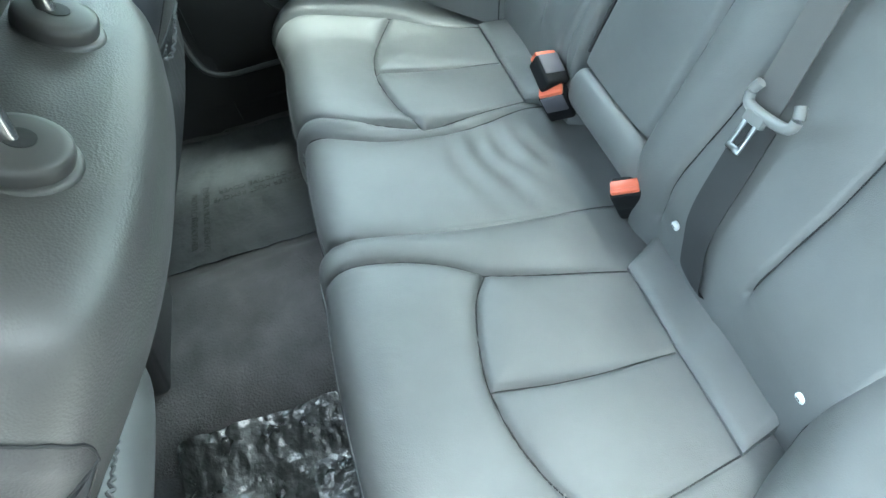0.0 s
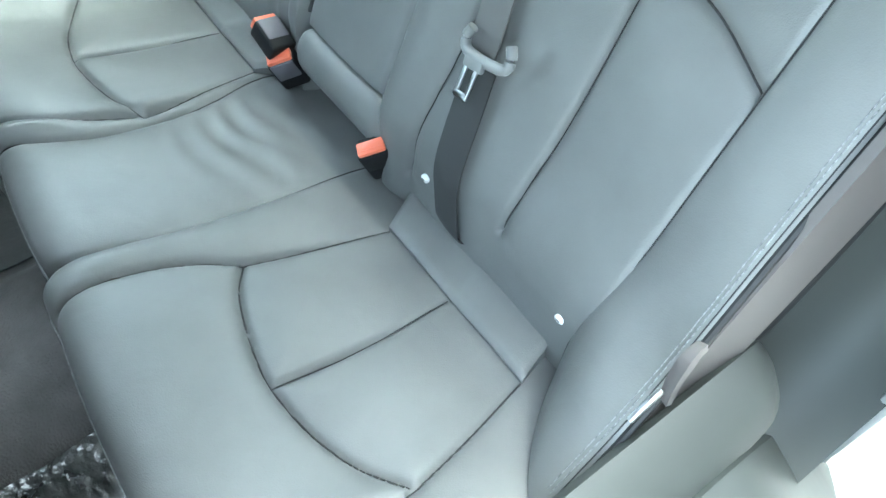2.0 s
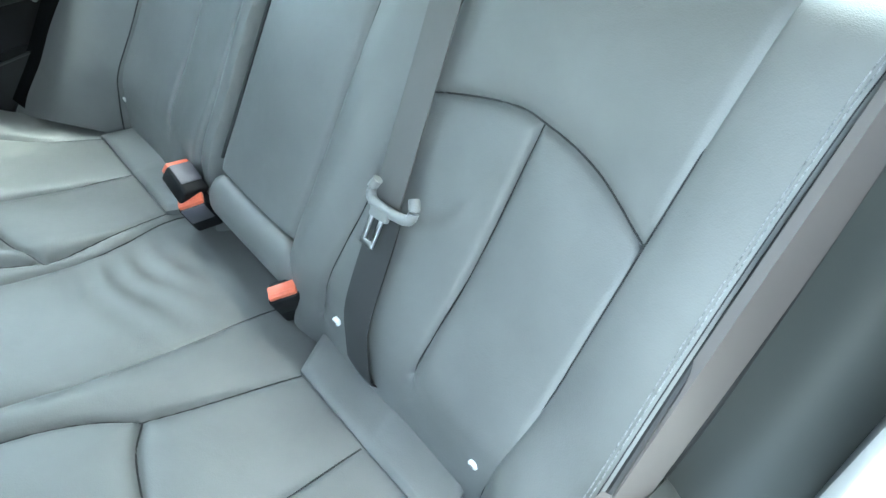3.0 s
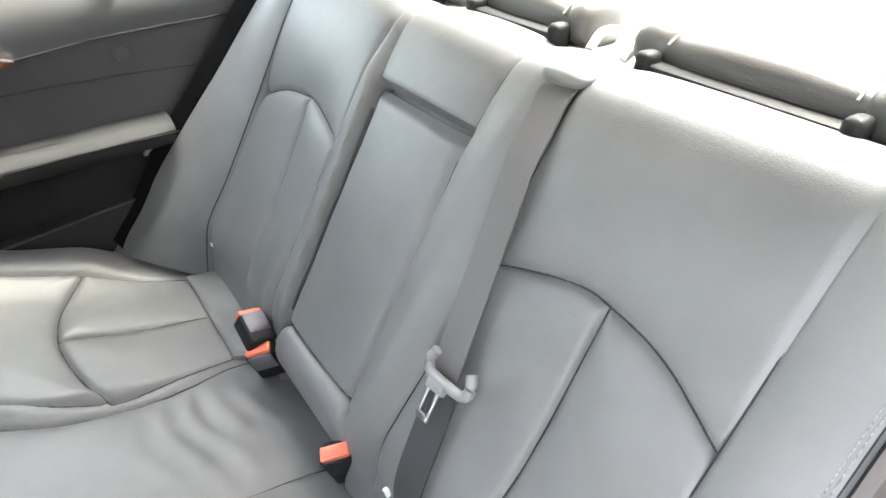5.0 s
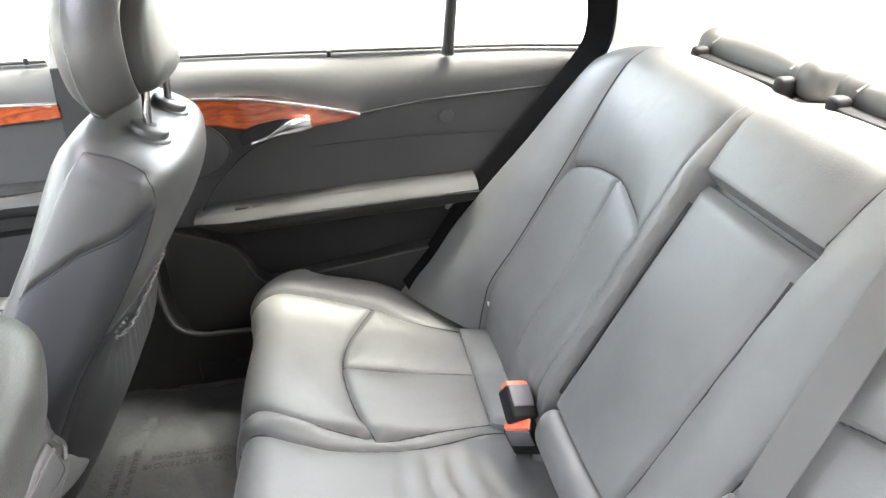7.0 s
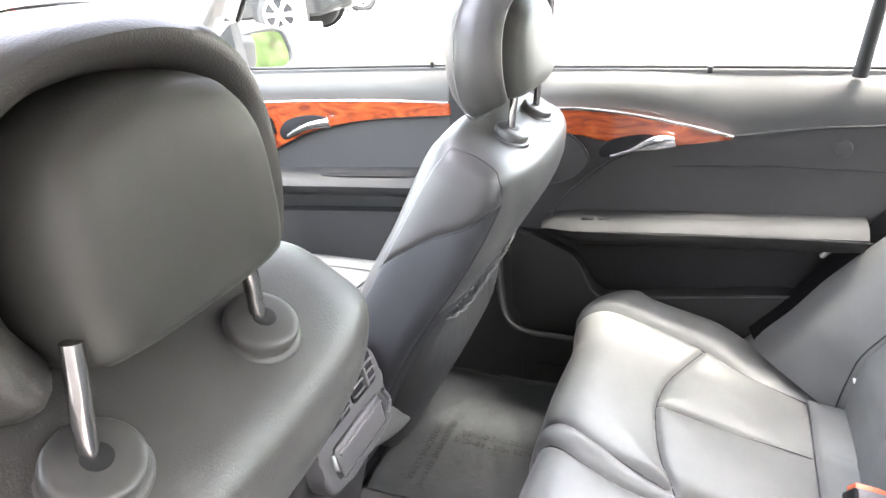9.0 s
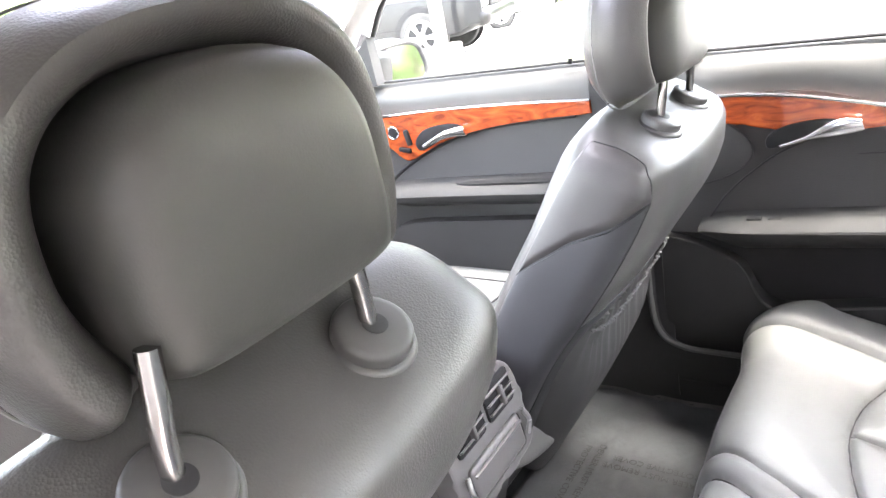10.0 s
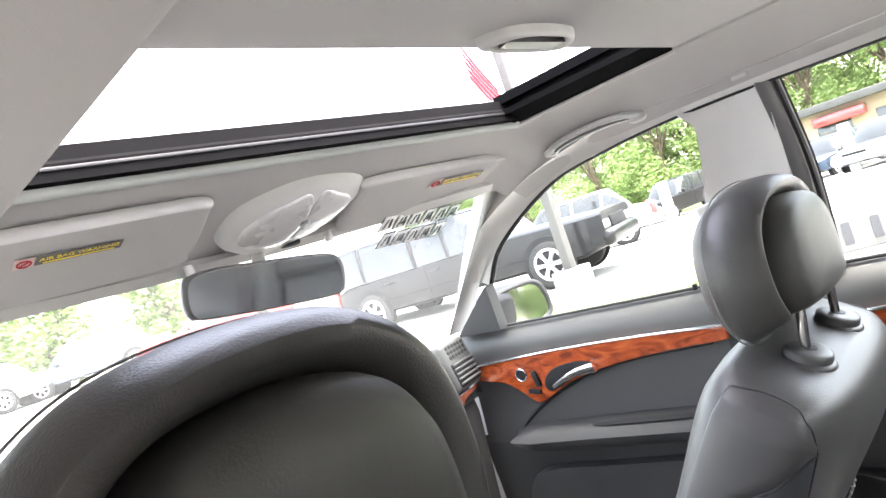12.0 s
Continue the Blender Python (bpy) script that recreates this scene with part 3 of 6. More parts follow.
def cushion_mesh():
    prof = curve([(-0.02, 0.475), (0.06, 0.488), (0.118, 0.505), (0.25, 0.540), (0.372, 0.573), (0.455, 0.596), (0.500, 0.6035), (0.536, 0.592),
                  (0.557, 0.562), (0.566, 0.50), (0.560, 0.42), (0.548, 0.34), (0.545, 0.31)], 230)
    tan = np.gradient(prof, axis=0)
    tan /= np.linalg.norm(tan, axis=1, keepdims=True)
    nrm = np.stack([-tan[:, 1], tan[:, 0]], 1)
    xs = np.linspace(-0.70, 0.70, 381)
    X, Y = np.meshgrid(xs, prof[:, 0], indexing="ij")
    top = step(0.50, 0.56, prof[:, 1])[None]
    A = np.abs(X)
    mid = step(-0.095, -0.075, X) * step(0.21, 0.185, X)
    d = near_seam(X, Y, CUSHION_SEAMS)
    out = (-0.0060 * np.exp(-(d / 0.0036) ** 2) - 0.0075 * np.exp(-d / 0.011) - 0.0075 * np.exp(-d / 0.045)) * (0.18 + 0.82 * top) + 0.002
    out += 0.033 * step(0.49, 0.63, A) * top * step(0.12, 0.30, Y)
    out += -0.010 * mid * (0.3 + 0.7 * step(0.05, 0.3, Y))
    roll = np.exp(-((X + 0.122) / 0.03) ** 2) + np.exp(-((X - 0.20) / 0.022) ** 2)
    out += 0.004 * roll * top
    # soft hollow where one sits, folds in the middle place
    out += -0.004 * np.exp(-((A - 0.37) / 0.13) ** 2 - ((Y - 0.24) / 0.1) ** 2)
    wave = (Y - 0.16 * X) * 2 * np.pi
    fold = np.sin(wave / 0.047 + 1.5 * np.sin(X * 26 + Y * 11)) * np.exp(-((X - 0.075) / 0.075) ** 2 - ((Y - 0.215) / 0.085) ** 2)
    fold += 0.6 * np.sin(wave / 0.074 + 2.0 * np.sin(X * 15 - Y * 9) + 1) * np.exp(-((X - 0.03) / 0.10) ** 2 - ((Y - 0.17) / 0.11) ** 2)
    out += 0.0034 * fold * mid
    # ends round off
    end = step(0.62, 0.70, A)
    out += -0.045 * end ** 2
    front = np.zeros((len(xs), len(prof), 3))
    round_corner = 0.10 * step(0.56, 0.70, A) ** 2 * step(0.40, 0.56, Y) + 0.010 * step(0.25, 0.6, A) * step(0.42, 0.56, Y)
    front[..., 0] = X
    front[..., 1] = Y + nrm[None, :, 0] * out - round_corner
    front[..., 2] = prof[None, :, 1] + nrm[None, :, 1] * out
    back = front.copy()
    back[..., 1] = np.minimum(front[..., 1] - 0.05, 0.45)
    back[..., 2] = 0.30
    return sheet(front, back), (xs, prof[:, 0], front)


BACK_PROFILE = curve([(0.064, 0.47), (0.060, 0.52), (0.054, 0.58), (0.042, 0.635), (-0.010, 0.722), (-0.069, 0.822), (-0.122, 0.910), (-0.168, 0.988),
                      (-0.205, 1.045), (-0.232, 1.075), (-0.270, 1.088), (-0.31, 1.084), (-0.34, 1.072)], 220)
BACK_END = int(np.argmax(BACK_PROFILE[:, 1])) - 12
BACK_Z, BACK_Y = BACK_PROFILE[:BACK_END, 1], BACK_PROFILE[:BACK_END, 0]
BACK_SEAMS = []
for seam in (
        [(-0.20, 0.872), (-0.245, 0.890), (-0.332, 0.912), (-0.384, 0.913), (-0.463, 0.901), (-0.551, 0.866)],
        [(-0.200, 1.14), (-0.208, 1.0), (-0.205, 0.87), (-0.192, 0.70), (-0.180, 0.55)]):
    BACK_SEAMS += [seam, mirrored(seam)]
BACK_SEAMS += [[(-0.383, 0.913), (-0.384, 0.78), (-0.380, 0.67), (-0.376, 0.60)], [(0.357, 0.912), (0.345, 0.80), (0.337, 0.70), (0.328, 0.61)]]
BACK_SEAMS += [[(-0.092, 1.16), (-0.088, 1.08), (-0.082, 0.99)], [(0.180, 1.16), (0.176, 1.08), (0.166, 0.99)]]


def backrest_mesh():
    prof = BACK_PROFILE
    tan = np.gradient(prof, axis=0)
    arc = np.concatenate([[0], np.cumsum(np.linalg.norm(np.diff(prof, axis=0), axis=1))])
    tan /= np.linalg.norm(tan, axis=1, keepdims=True)
    nrm = np.stack([tan[:, 1], -tan[:, 0]], 1)
    xs = np.linspace(-0.555, 0.555, 317)
    # a height that goes on rising over the top edge
    h = np.where(np.arange(len(prof)) < np.argmax(prof[:, 1]), prof[:, 1], prof[:, 1].max() + (arc - arc[np.argmax(prof[:, 1])]))
    X, Z = np.meshgrid(xs, h, indexing="ij")
    A = np.abs(X)
    d = near_seam(X, Z, BACK_SEAMS)
    out = -0.0050 * np.exp(-(d / 0.0036) ** 2) - 0.0065 * np.exp(-d / 0.011) - 0.0085 * np.exp(-d / 0.045) + 0.005
    lean = 0.020 + 0.022 * (Z - 0.63) / 0.352
    well = step(-0.136, -0.122, X - lean) * step(0.136, 0.122, X - lean) * step(0.998, 0.986, Z)
    out -= 0.034 * well
    out += 0.010 * (np.exp(-((X + 0.14) / 0.035) ** 2) + np.exp(-((X - 0.192) / 0.025) ** 2)) * step(1.06, 0.98, Z)
    out += -0.010 * np.exp(-((A - 0.36) / 0.12) ** 2 - ((Z - 0.76) / 0.13) ** 2)
    out += -0.004 * step(0.543, 0.555, A)
    out += 0.004 * np.exp(-((A - 0.38) / 0.12) ** 2 - ((Z - 1.0) / 0.06) ** 2)
    front = np.zeros((len(xs), len(prof), 3))
    front[..., 0] = X
    front[..., 1] = prof[None, :, 0] + nrm[None, :, 0] * out
    front[..., 2] = prof[None, :, 1] + nrm[None, :, 1] * out
    back = front.copy()
    back[..., 1] = np.minimum(-0.36 + 0 * X, front[..., 1] - 0.01)
    back[..., 2] = np.minimum(front[..., 2], 1.06)
    return sheet(front, back), (xs, h, front)


def seam_tubes(lines, surface, parent, limit):
    """A dark sunk thread along each seam of a sculpted face."""
    xs, vs, grid = surface
    last = int(np.argmax(vs)) + 1
    for line in lines:
        c = curve(line, 60) if len(line) > 2 else np.linspace(line[0], line[1], 30)
        c = c[(np.abs(c[:, 0]) < limit) & (c[:, 1] < vs[:last].max() - 0.004)]
        if len(c) < 4:
            continue
        i = np.clip(np.interp(c[:, 0], xs, np.arange(len(xs))), 0, len(xs) - 1.001)
        j = np.clip(np.interp(c[:, 1], vs[:last], np.arange(last)), 0, last - 1.001)
        a, b = i.astype(int), j.astype(int)
        f, g = (i - a)[:, None], (j - b)[:, None]
        pts = grid[a, b] * (1 - f) * (1 - g) + grid[a + 1, b] * f * (1 - g) + grid[a, np.minimum(b + 1, last - 1)] * (1 - f) * g + grid[a + 1, np.minimum(b + 1, last - 1)] * f * g
        part("seam", tube((pts[::2] + np.array([0, 0.0003, 0.0004])).tolist(), 0.0012, 6, 70), SEAM, parent)


BOLSTER_RIM = curve([(0.236, 0.542), (0.203, 0.573), (0.150, 0.622), (0.097, 0.674), (-0.003, 0.795), (-0.104, 0.919), (-0.160, 1.002), (-0.192, 1.045), (-0.222, 1.066), (-0.262, 1.072), (-0.300, 1.066)], 200)
# the piece on the far side stands a little further forward
FAR_RIM = curve([(0.238, 0.542), (0.208, 0.578), (0.158, 0.638), (0.102, 0.717), (0.031, 0.803), (-0.044, 0.890), (-0.118, 0.980), (-0.176, 1.044), (-0.215, 1.066), (-0.262, 1.072), (-0.300, 1.066)], 200)


def bolster_point(s, U, V, off=0.0):
    """A point of the side piece beside the backrest: flush at the inner seam, its outer rim straight, its foot drawn forward over the cushion."""
    prof = BACK_PROFILE
    i0, i1 = int(np.argmax(prof[:, 1] > 0.490)), len(prof) - 14
    U, V = np.asarray(U, float), np.asarray(V, float)
    along = lambda line, k: np.interp(k, np.arange(len(line)), line)
    rim, inner = (FAR_RIM, 0.502 + 0.036 * step(0.30, 1.0, V)) if s > 0 else (BOLSTER_RIM, 0.550 - 0.020 * step(0.34, 0.06, V))
    k, r = i0 + V * (i1 - i0), V * (len(rim) - 1)
    w = U ** 1.15
    x = inner * (1 - U) + U * (0.668 - 0.022 * step(0.05, 0.75, V) - 0.012 * step(0.90, 1.0, V))
    y = along(prof[:, 0], k) * (1 - w) + along(rim[:, 0], r) * w
    z = along(prof[:, 1], k) * (1 - w) + along(rim[:, 1], r) * w
    puff = np.sin(np.pi * U ** 0.8) * ((0.007 if s < 0 else 0.017) + 0.030 * step(0.30, 0.0, V)) - 0.007 * step(0.93, 1.0, U) - 0.004 * step(0.05, 0.0, U) + off
    return np.stack([s * x, y + 0.86 * puff, z + 0.51 * puff], -1)


def bolster_mesh(s):
    U, V = np.meshgrid(np.linspace(0, 1, 26), np.linspace(0, 1, 110), indexing="ij")
    front = bolster_point(s, U, V)
    back = front.copy()
    back[..., 1] = np.minimum(front[..., 1] - 0.02, np.maximum(front[..., 1] - 0.07, -0.34))
    back[..., 0] -= s * 0.004
    back[..., 2] = np.minimum(front[..., 2], 1.06)
    return sheet(front, back)


def build_bench():
    bench = thing("rear_bench", "dark grey leather rear bench seat with stitched panels", "car seat", at=(0, 0.3, 0.31))
    mesh, surface = cushion_mesh()
    seam_tubes(CUSHION_SEAMS, surface, part("cushion", mesh, LEATHER, bench), 0.69)
    grid = surface[2]
    row = int(np.argmax(grid[190, :, 2]))
    row += int(np.argmin(np.abs(grid[190, row:, 2] - 0.535)))
    part("seam", tube(grid[14:-14:12, row].tolist(), 0.0016, 6, 160), RUBBER, bench)
    part("stitching", tube((grid[14:-14:12, row - 5] + np.array([0, 0.0004, 0.0002])).tolist(), 0.0010, 6, 160), STITCH, bench, "pale stitching along the front edge")
    mesh, surface = backrest_mesh()
    seam_tubes(BACK_SEAMS, surface, part("backrest", mesh, LEATHER, bench), 0.55)
    for s in (-1, 1):
        b = part("side_bolster", bolster_mesh(s), LEATHER, bench, "leather side bolster with a double-stitched edge")
        vs = np.linspace(0.0, 0.97, 24)
        part("seam", tube(bolster_point(s, 0 * vs + (0.02 if s < 0 else 0.05), vs, 0.001).tolist(), 0.0013, 6, 110), RUBBER, b)
        for u, mat in ((0.86, STITCH), (0.90, STITCH), (0.945, RUBBER)) if s < 0 else ():
            vs = np.linspace(0.05, 0.93, 20)
            part("stitching", tube(bolster_point(s, 0 * vs + u, vs, 0.0004).tolist(), 0.0007, 6, 90), mat, b)
        vs = np.linspace(0.0, 0.93, 26)
        part("piping", tube(bolster_point(s, 0 * vs + 1.0, vs, -0.002).tolist(), 0.0045, 8, 110), RUBBER, b, "black piped outer edge")
        # flap over the child seat brackets
        flap = np.zeros((40, 14, 3))
        U, V = np.meshgrid(np.linspace(0, 1, 40), np.linspace(0, 1, 14), indexing="ij")
        xin, xout = 0.222 - 0.040 * V, 0.524 - 0.022 * V
        x = xin + (xout - xin) * U
        y = 0.121 - 0.072 * V
        z = 0.513 + 0.004 * V + 0.003 * np.sin(U * 9 + 2 * V) * np.sin(np.pi * U) - 0.010 * np.exp(-((U - 0.52) / 0.012) ** 2) * 0.35
        edge = np.minimum(np.minimum(U, 1 - U) * 0.3, np.minimum(V, 1 - V) * 0.075)
        z = z + 0.006 * step(0, 0.008, edge)
        flap[..., 0], flap[..., 1], flap[..., 2] = s * x, y, z
        low = flap.copy()
        low[..., 2] -= 0.022
        part("bracket_flap", sheet(flap, low), LEATHER, bench, "leather flap covering the bracket slots")
        for x in (0.23, 0.51):
            btn = part("bracket_button", disc(0.0070, 0.008, (s * x, 0.0575, 0.581), (78, 0, 0), 28, 0.0025), BUTTON, bench, "small white plastic button")
            part("button_slot", disc(0.0034, 0.003, (s * x, 0.0605, 0.5815), (78, 0, 0), 20, 0.0008), GREY_PLASTIC, btn)
        build_rear_headrest(bench, s * 0.352, 0.172)
    build_rear_headrest(bench, 0.02, 0.13)
    # fold-down armrest in the middle of the backrest
    nrm = Vector((0, 0.86, 0.51))
    U, V = np.meshgrid(np.linspace(0, 1, 40), np.linspace(0, 1, 60), indexing="ij")
    zz = 0.63 + 0.352 * V
    cx = 0.020 + 0.022 * V
    x = cx - 0.121 + 0.242 * U
    edge = np.minimum(np.minimum(U, 1 - U) * 0.24, (1 - V) * 0.4)
    puff = -0.022 + 0.013 * step(0, 0.018, edge) + 0.011 * np.sin(np.pi * U) ** 0.8 * (0.6 + 0.4 * np.sin(np.pi * V))
    y = np.interp(zz, BACK_Z, BACK_Y) + puff * nrm.y
    z = zz + puff * nrm.z
    arm = np.stack([x, y, z], 2)
    armrest = part("folding_armrest", sheet(arm, arm - np.array([0, 0.05, 0.03])), LEATHER, bench, "folded leather centre armrest")
    for u in (1, 38):
        # A dark bar fills the gap to stand for the shade in it.
        gap = arm[u, 2:-2:4] + np.array([0.004 if u > 1 else -0.004, 0.003, 0.002])
        part("armrest_gap_shade", tube(gap.tolist(), 0.0034, 8, 70), SEAM, bench, "dark bar painting the shade in the armrest gap")
    roll = []
    for t in np.linspace(0, 1, 30):
        k = min(1, (min(t, 1 - t) * 9 + 0.25)) ** 0.5
        ring = [(-0.124 + 0.256 * t, 0.052 + 0.024 * k * math.sin(a) - 0.006 * math.cos(a), 0.588 + 0.038 * k * math.cos(a)) for a in np.linspace(0, 2 * math.pi, 28, endpoint=False)]
        roll.append(ring)
    part("armrest_front_edge", loft(roll), LEATHER, armrest, "rounded leather front edge of the armrest")
    return bench


def build_rear_headrest(bench, x, half):
    """A folded headrest lying behind the top of the backrest."""
    def shape(p):
        q = p.copy()
        q[..., 2] *= 1 - 0.18 * np.abs(p[..., 0]) ** 2
        return q
    h = part("rear_headrest", egg((x, -0.380, 1.099), (half * 0.93, 0.046, 0.032), (3.2, 2.6), shape=shape), LEATHER_GRAIN, bench, "folded leather rear headrest")
    part("headrest_base", rbox(half * 1.5, 0.03, 0.020, 0.006, at=(x, -0.326, 1.082)), DARK, h, "dark plastic headrest base")
    for k in (-1, 1):
        part("hinge", rbox(0.022, 0.03, 0.038, 0.008, 3, at=(x + k * half * 0.72, -0.322, 1.086)), DARK, h)
        part("gathered_end", egg((x + k * half * 0.82, -0.379, 1.100), (half * 0.19, 0.047, 0.0345), (2.6, 2.4), 32, 18), LEATHER_GRAIN, h, "gathered round end")
        wrinkle = tube([(x + k * half * 0.64, -0.336, 1.112), (x + k * half * 0.62, -0.368, 1.131), (x + k * half * 0.66, -0.41, 1.127)], 0.0016, 6, 20)
        part("stitching", wrinkle, THREAD, h)


# ---- seat belts and buckles ----
def build_belts():
    belt = thing("seat_belt", "grey seat belt hanging over the rear backrest", "seat belt", "rear seat belts", at=(-0.25, 0, 0.6))
    def strap(za, zb, xa, xb, mat, w, name, lift):
        n = 30
        z = np.linspace(za, zb, n)
        c = xa + (xb - xa) * np.linspace(0, 1, n)
        U = np.linspace(-0.5, 0.5, 7)
        g = np.zeros((n, 7, 3))
        g[..., 0] = c[:, None] + U[None] * w
        base = np.interp(z, BACK_Z, BACK_Y)
        g[..., 1] = (base + lift * (1 - 1.9 * step(0.545, 0.512, z) - 1.6 * step(1.035, 1.078, z)))[:, None] + 0.002 * (1 - (2 * U[None]) ** 2)
        g[..., 2] = z[:, None] + U[None] * w * 0.18 + lift * 0.5
        return part(name, sheet(g, g - np.array([0, 0.0016, 0.001])), mat, belt)
    # the upper strap lies along the backrest and over its top edge
    tan = np.gradient(BACK_PROFILE, axis=0)
    tan /= np.linalg.norm(tan, axis=1, keepdims=True)
    i0, i1 = int(np.argmax(BACK_PROFILE[:, 1] > 0.752)), int(np.argmax(BACK_PROFILE[:, 1])) - 14
    idx, U = np.arange(i0, i1), np.linspace(-0.5, 0.5, 7)
    v = (idx - i0) / (i1 - i0)
    lift = 0.016 - 0.010 * step(0.70, 0.90, v) - 0.008 * step(0.93, 1.0, v)
    g = np.zeros((len(idx), 7, 3))
    g[..., 0] = (-0.252 + 0.066 * v)[:, None] + U[None] * 0.050
    along = U[None] * 0.009 * (1 - step(0.7, 1.0, v))[:, None]
    g[..., 1] = (BACK_PROFILE[idx, 0] + tan[idx, 1] * lift)[:, None] + tan[idx, 0][:, None] * along
    g[..., 2] = (BACK_PROFILE[idx, 1] - tan[idx, 0] * lift)[:, None] + tan[idx, 1][:, None] * along
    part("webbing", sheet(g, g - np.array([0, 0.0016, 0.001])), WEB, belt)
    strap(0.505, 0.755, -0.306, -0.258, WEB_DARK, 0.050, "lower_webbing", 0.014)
    slot = egg((-0.184, -0.243, 1.078), (0.036, 0.026, 0.012), (2.6, 2.4), 32, 16)
    part("belt_slot", slot, LEATHER, belt, "leather-covered belt exit")
    bar = pose(-0.275, -0.016, 0.780, 31, 10, 0)
    def put(name, bm, mat, parent, label=""):
        bmesh.ops.transform(bm, matrix=bar, verts=bm.verts)
        return part(name, bm, mat, parent, label)
    def put_tube(points, radius, flat=1.0):
        bm = bmesh.new()
        bm.from_mesh(tube(points, radius, 10, 40, flat))
        return bm
    loop = part("belt_loop", tube([(-0.125, -0.330, 1.080), (-0.122, -0.352, 1.098), (-0.140, -0.362, 1.103), (-0.170, -0.362, 1.103), (-0.186, -0.352, 1.098), (-0.183, -0.330, 1.080)], 0.006, 10, 40), LINER_PLASTIC, belt, "pale plastic belt loop on the shelf")
    tongue = put("tongue", put_tube([(-0.035, 0.010, 0.022), (-0.041, 0.010, 0.010), (-0.037, 0.009, -0.003), (-0.018, 0.009, -0.007), (0.018, 0.009, -0.007), (0.037, 0.009, -0.003), (0.041, 0.010, 0.010), (0.035, 0.010, 0.022)], 0.0068), TONGUE, belt, "pale grey plastic belt tongue")
    put("tongue_neck", rbox(0.034, 0.009, 0.016, 0.003, 2, at=(0.012, 0.011, -0.014)), TONGUE, tongue)
    for k in (-1, 1):
        put("steel_blade", rbox(0.0065, 0.003, 0.034, 0.001, 2, at=(0.012 + k * 0.0095, 0.015, -0.036), rot=(6, 0, 0)), STEEL, tongue, "steel latch plate")
    put("blade_end", rbox(0.0255, 0.003, 0.008, 0.001, 2, at=(0.012, 0.0168, -0.053), rot=(6, 0, 0)), STEEL, tongue)
    def buckle(top, up, wide, length, label, face=BUCKLE_FACE):
        """A buckle: top is the middle of its button, up the way the button faces, wide the run of its width."""
        n = Vector(up).normalized()
        w = (Vector(wide) - n * n.dot(Vector(wide))).normalized()
        d = n.cross(w)
        m = Matrix(((w.x, d.x, n.x, top[0]), (w.y, d.y, n.y, top[1]), (w.z, d.z, n.z, top[2]), (0, 0, 0, 1)))
        b = thing("belt_buckle", label, "buckle", "rear belt buckles", at=tuple(Vector(top) - n * length))
        for nm, bm, mat, lab in (("body", rbox(0.050, 0.033, length, 0.006, 3, at=(0, 0, -length / 2 - 0.003)), DARK, ""),
                                 ("face", rbox(0.042, 0.036, min(0.040, length * 0.7), 0.003, 2, at=(0, 0, -0.024)), face, "dark grey face"),
                                 ("release_button", rbox(0.043, 0.022, 0.010, 0.003, 2, at=(0, 0.003, -0.001)), RED, "red release button"),
                                 ("button_ridge", rbox(0.034, 0.003, 0.002, 0.0008, 1, at=(0, 0.009, 0.0045)), RED, ""),
                                 ("tongue_slot", rbox(0.036, 0.004, 0.004, 0.001, 1, at=(0, -0.011, -0.001)), RUBBER, "")):
            bmesh.ops.transform(bm, matrix=m, verts=bm.verts)
            part(nm, bm, mat, b, lab)
    buckle((-0.122, 0.082, 0.574), (-0.10, 0.35, 0.93), (0.45, 0.85, -0.27), 0.075, "black seat belt buckle with a red release button", DARK)
    buckle((0.150, 0.094, 0.574), (-0.10, 0.35, 0.93), (0.45, 0.85, -0.27), 0.070, "black seat belt buckle with a red release button")
    buckle((0.204, 0.088, 0.606), (0.88, 0.05, 0.47), (-0.20, 0.93, 0.28), 0.060, "seat belt buckle lying on its side, grey face up")


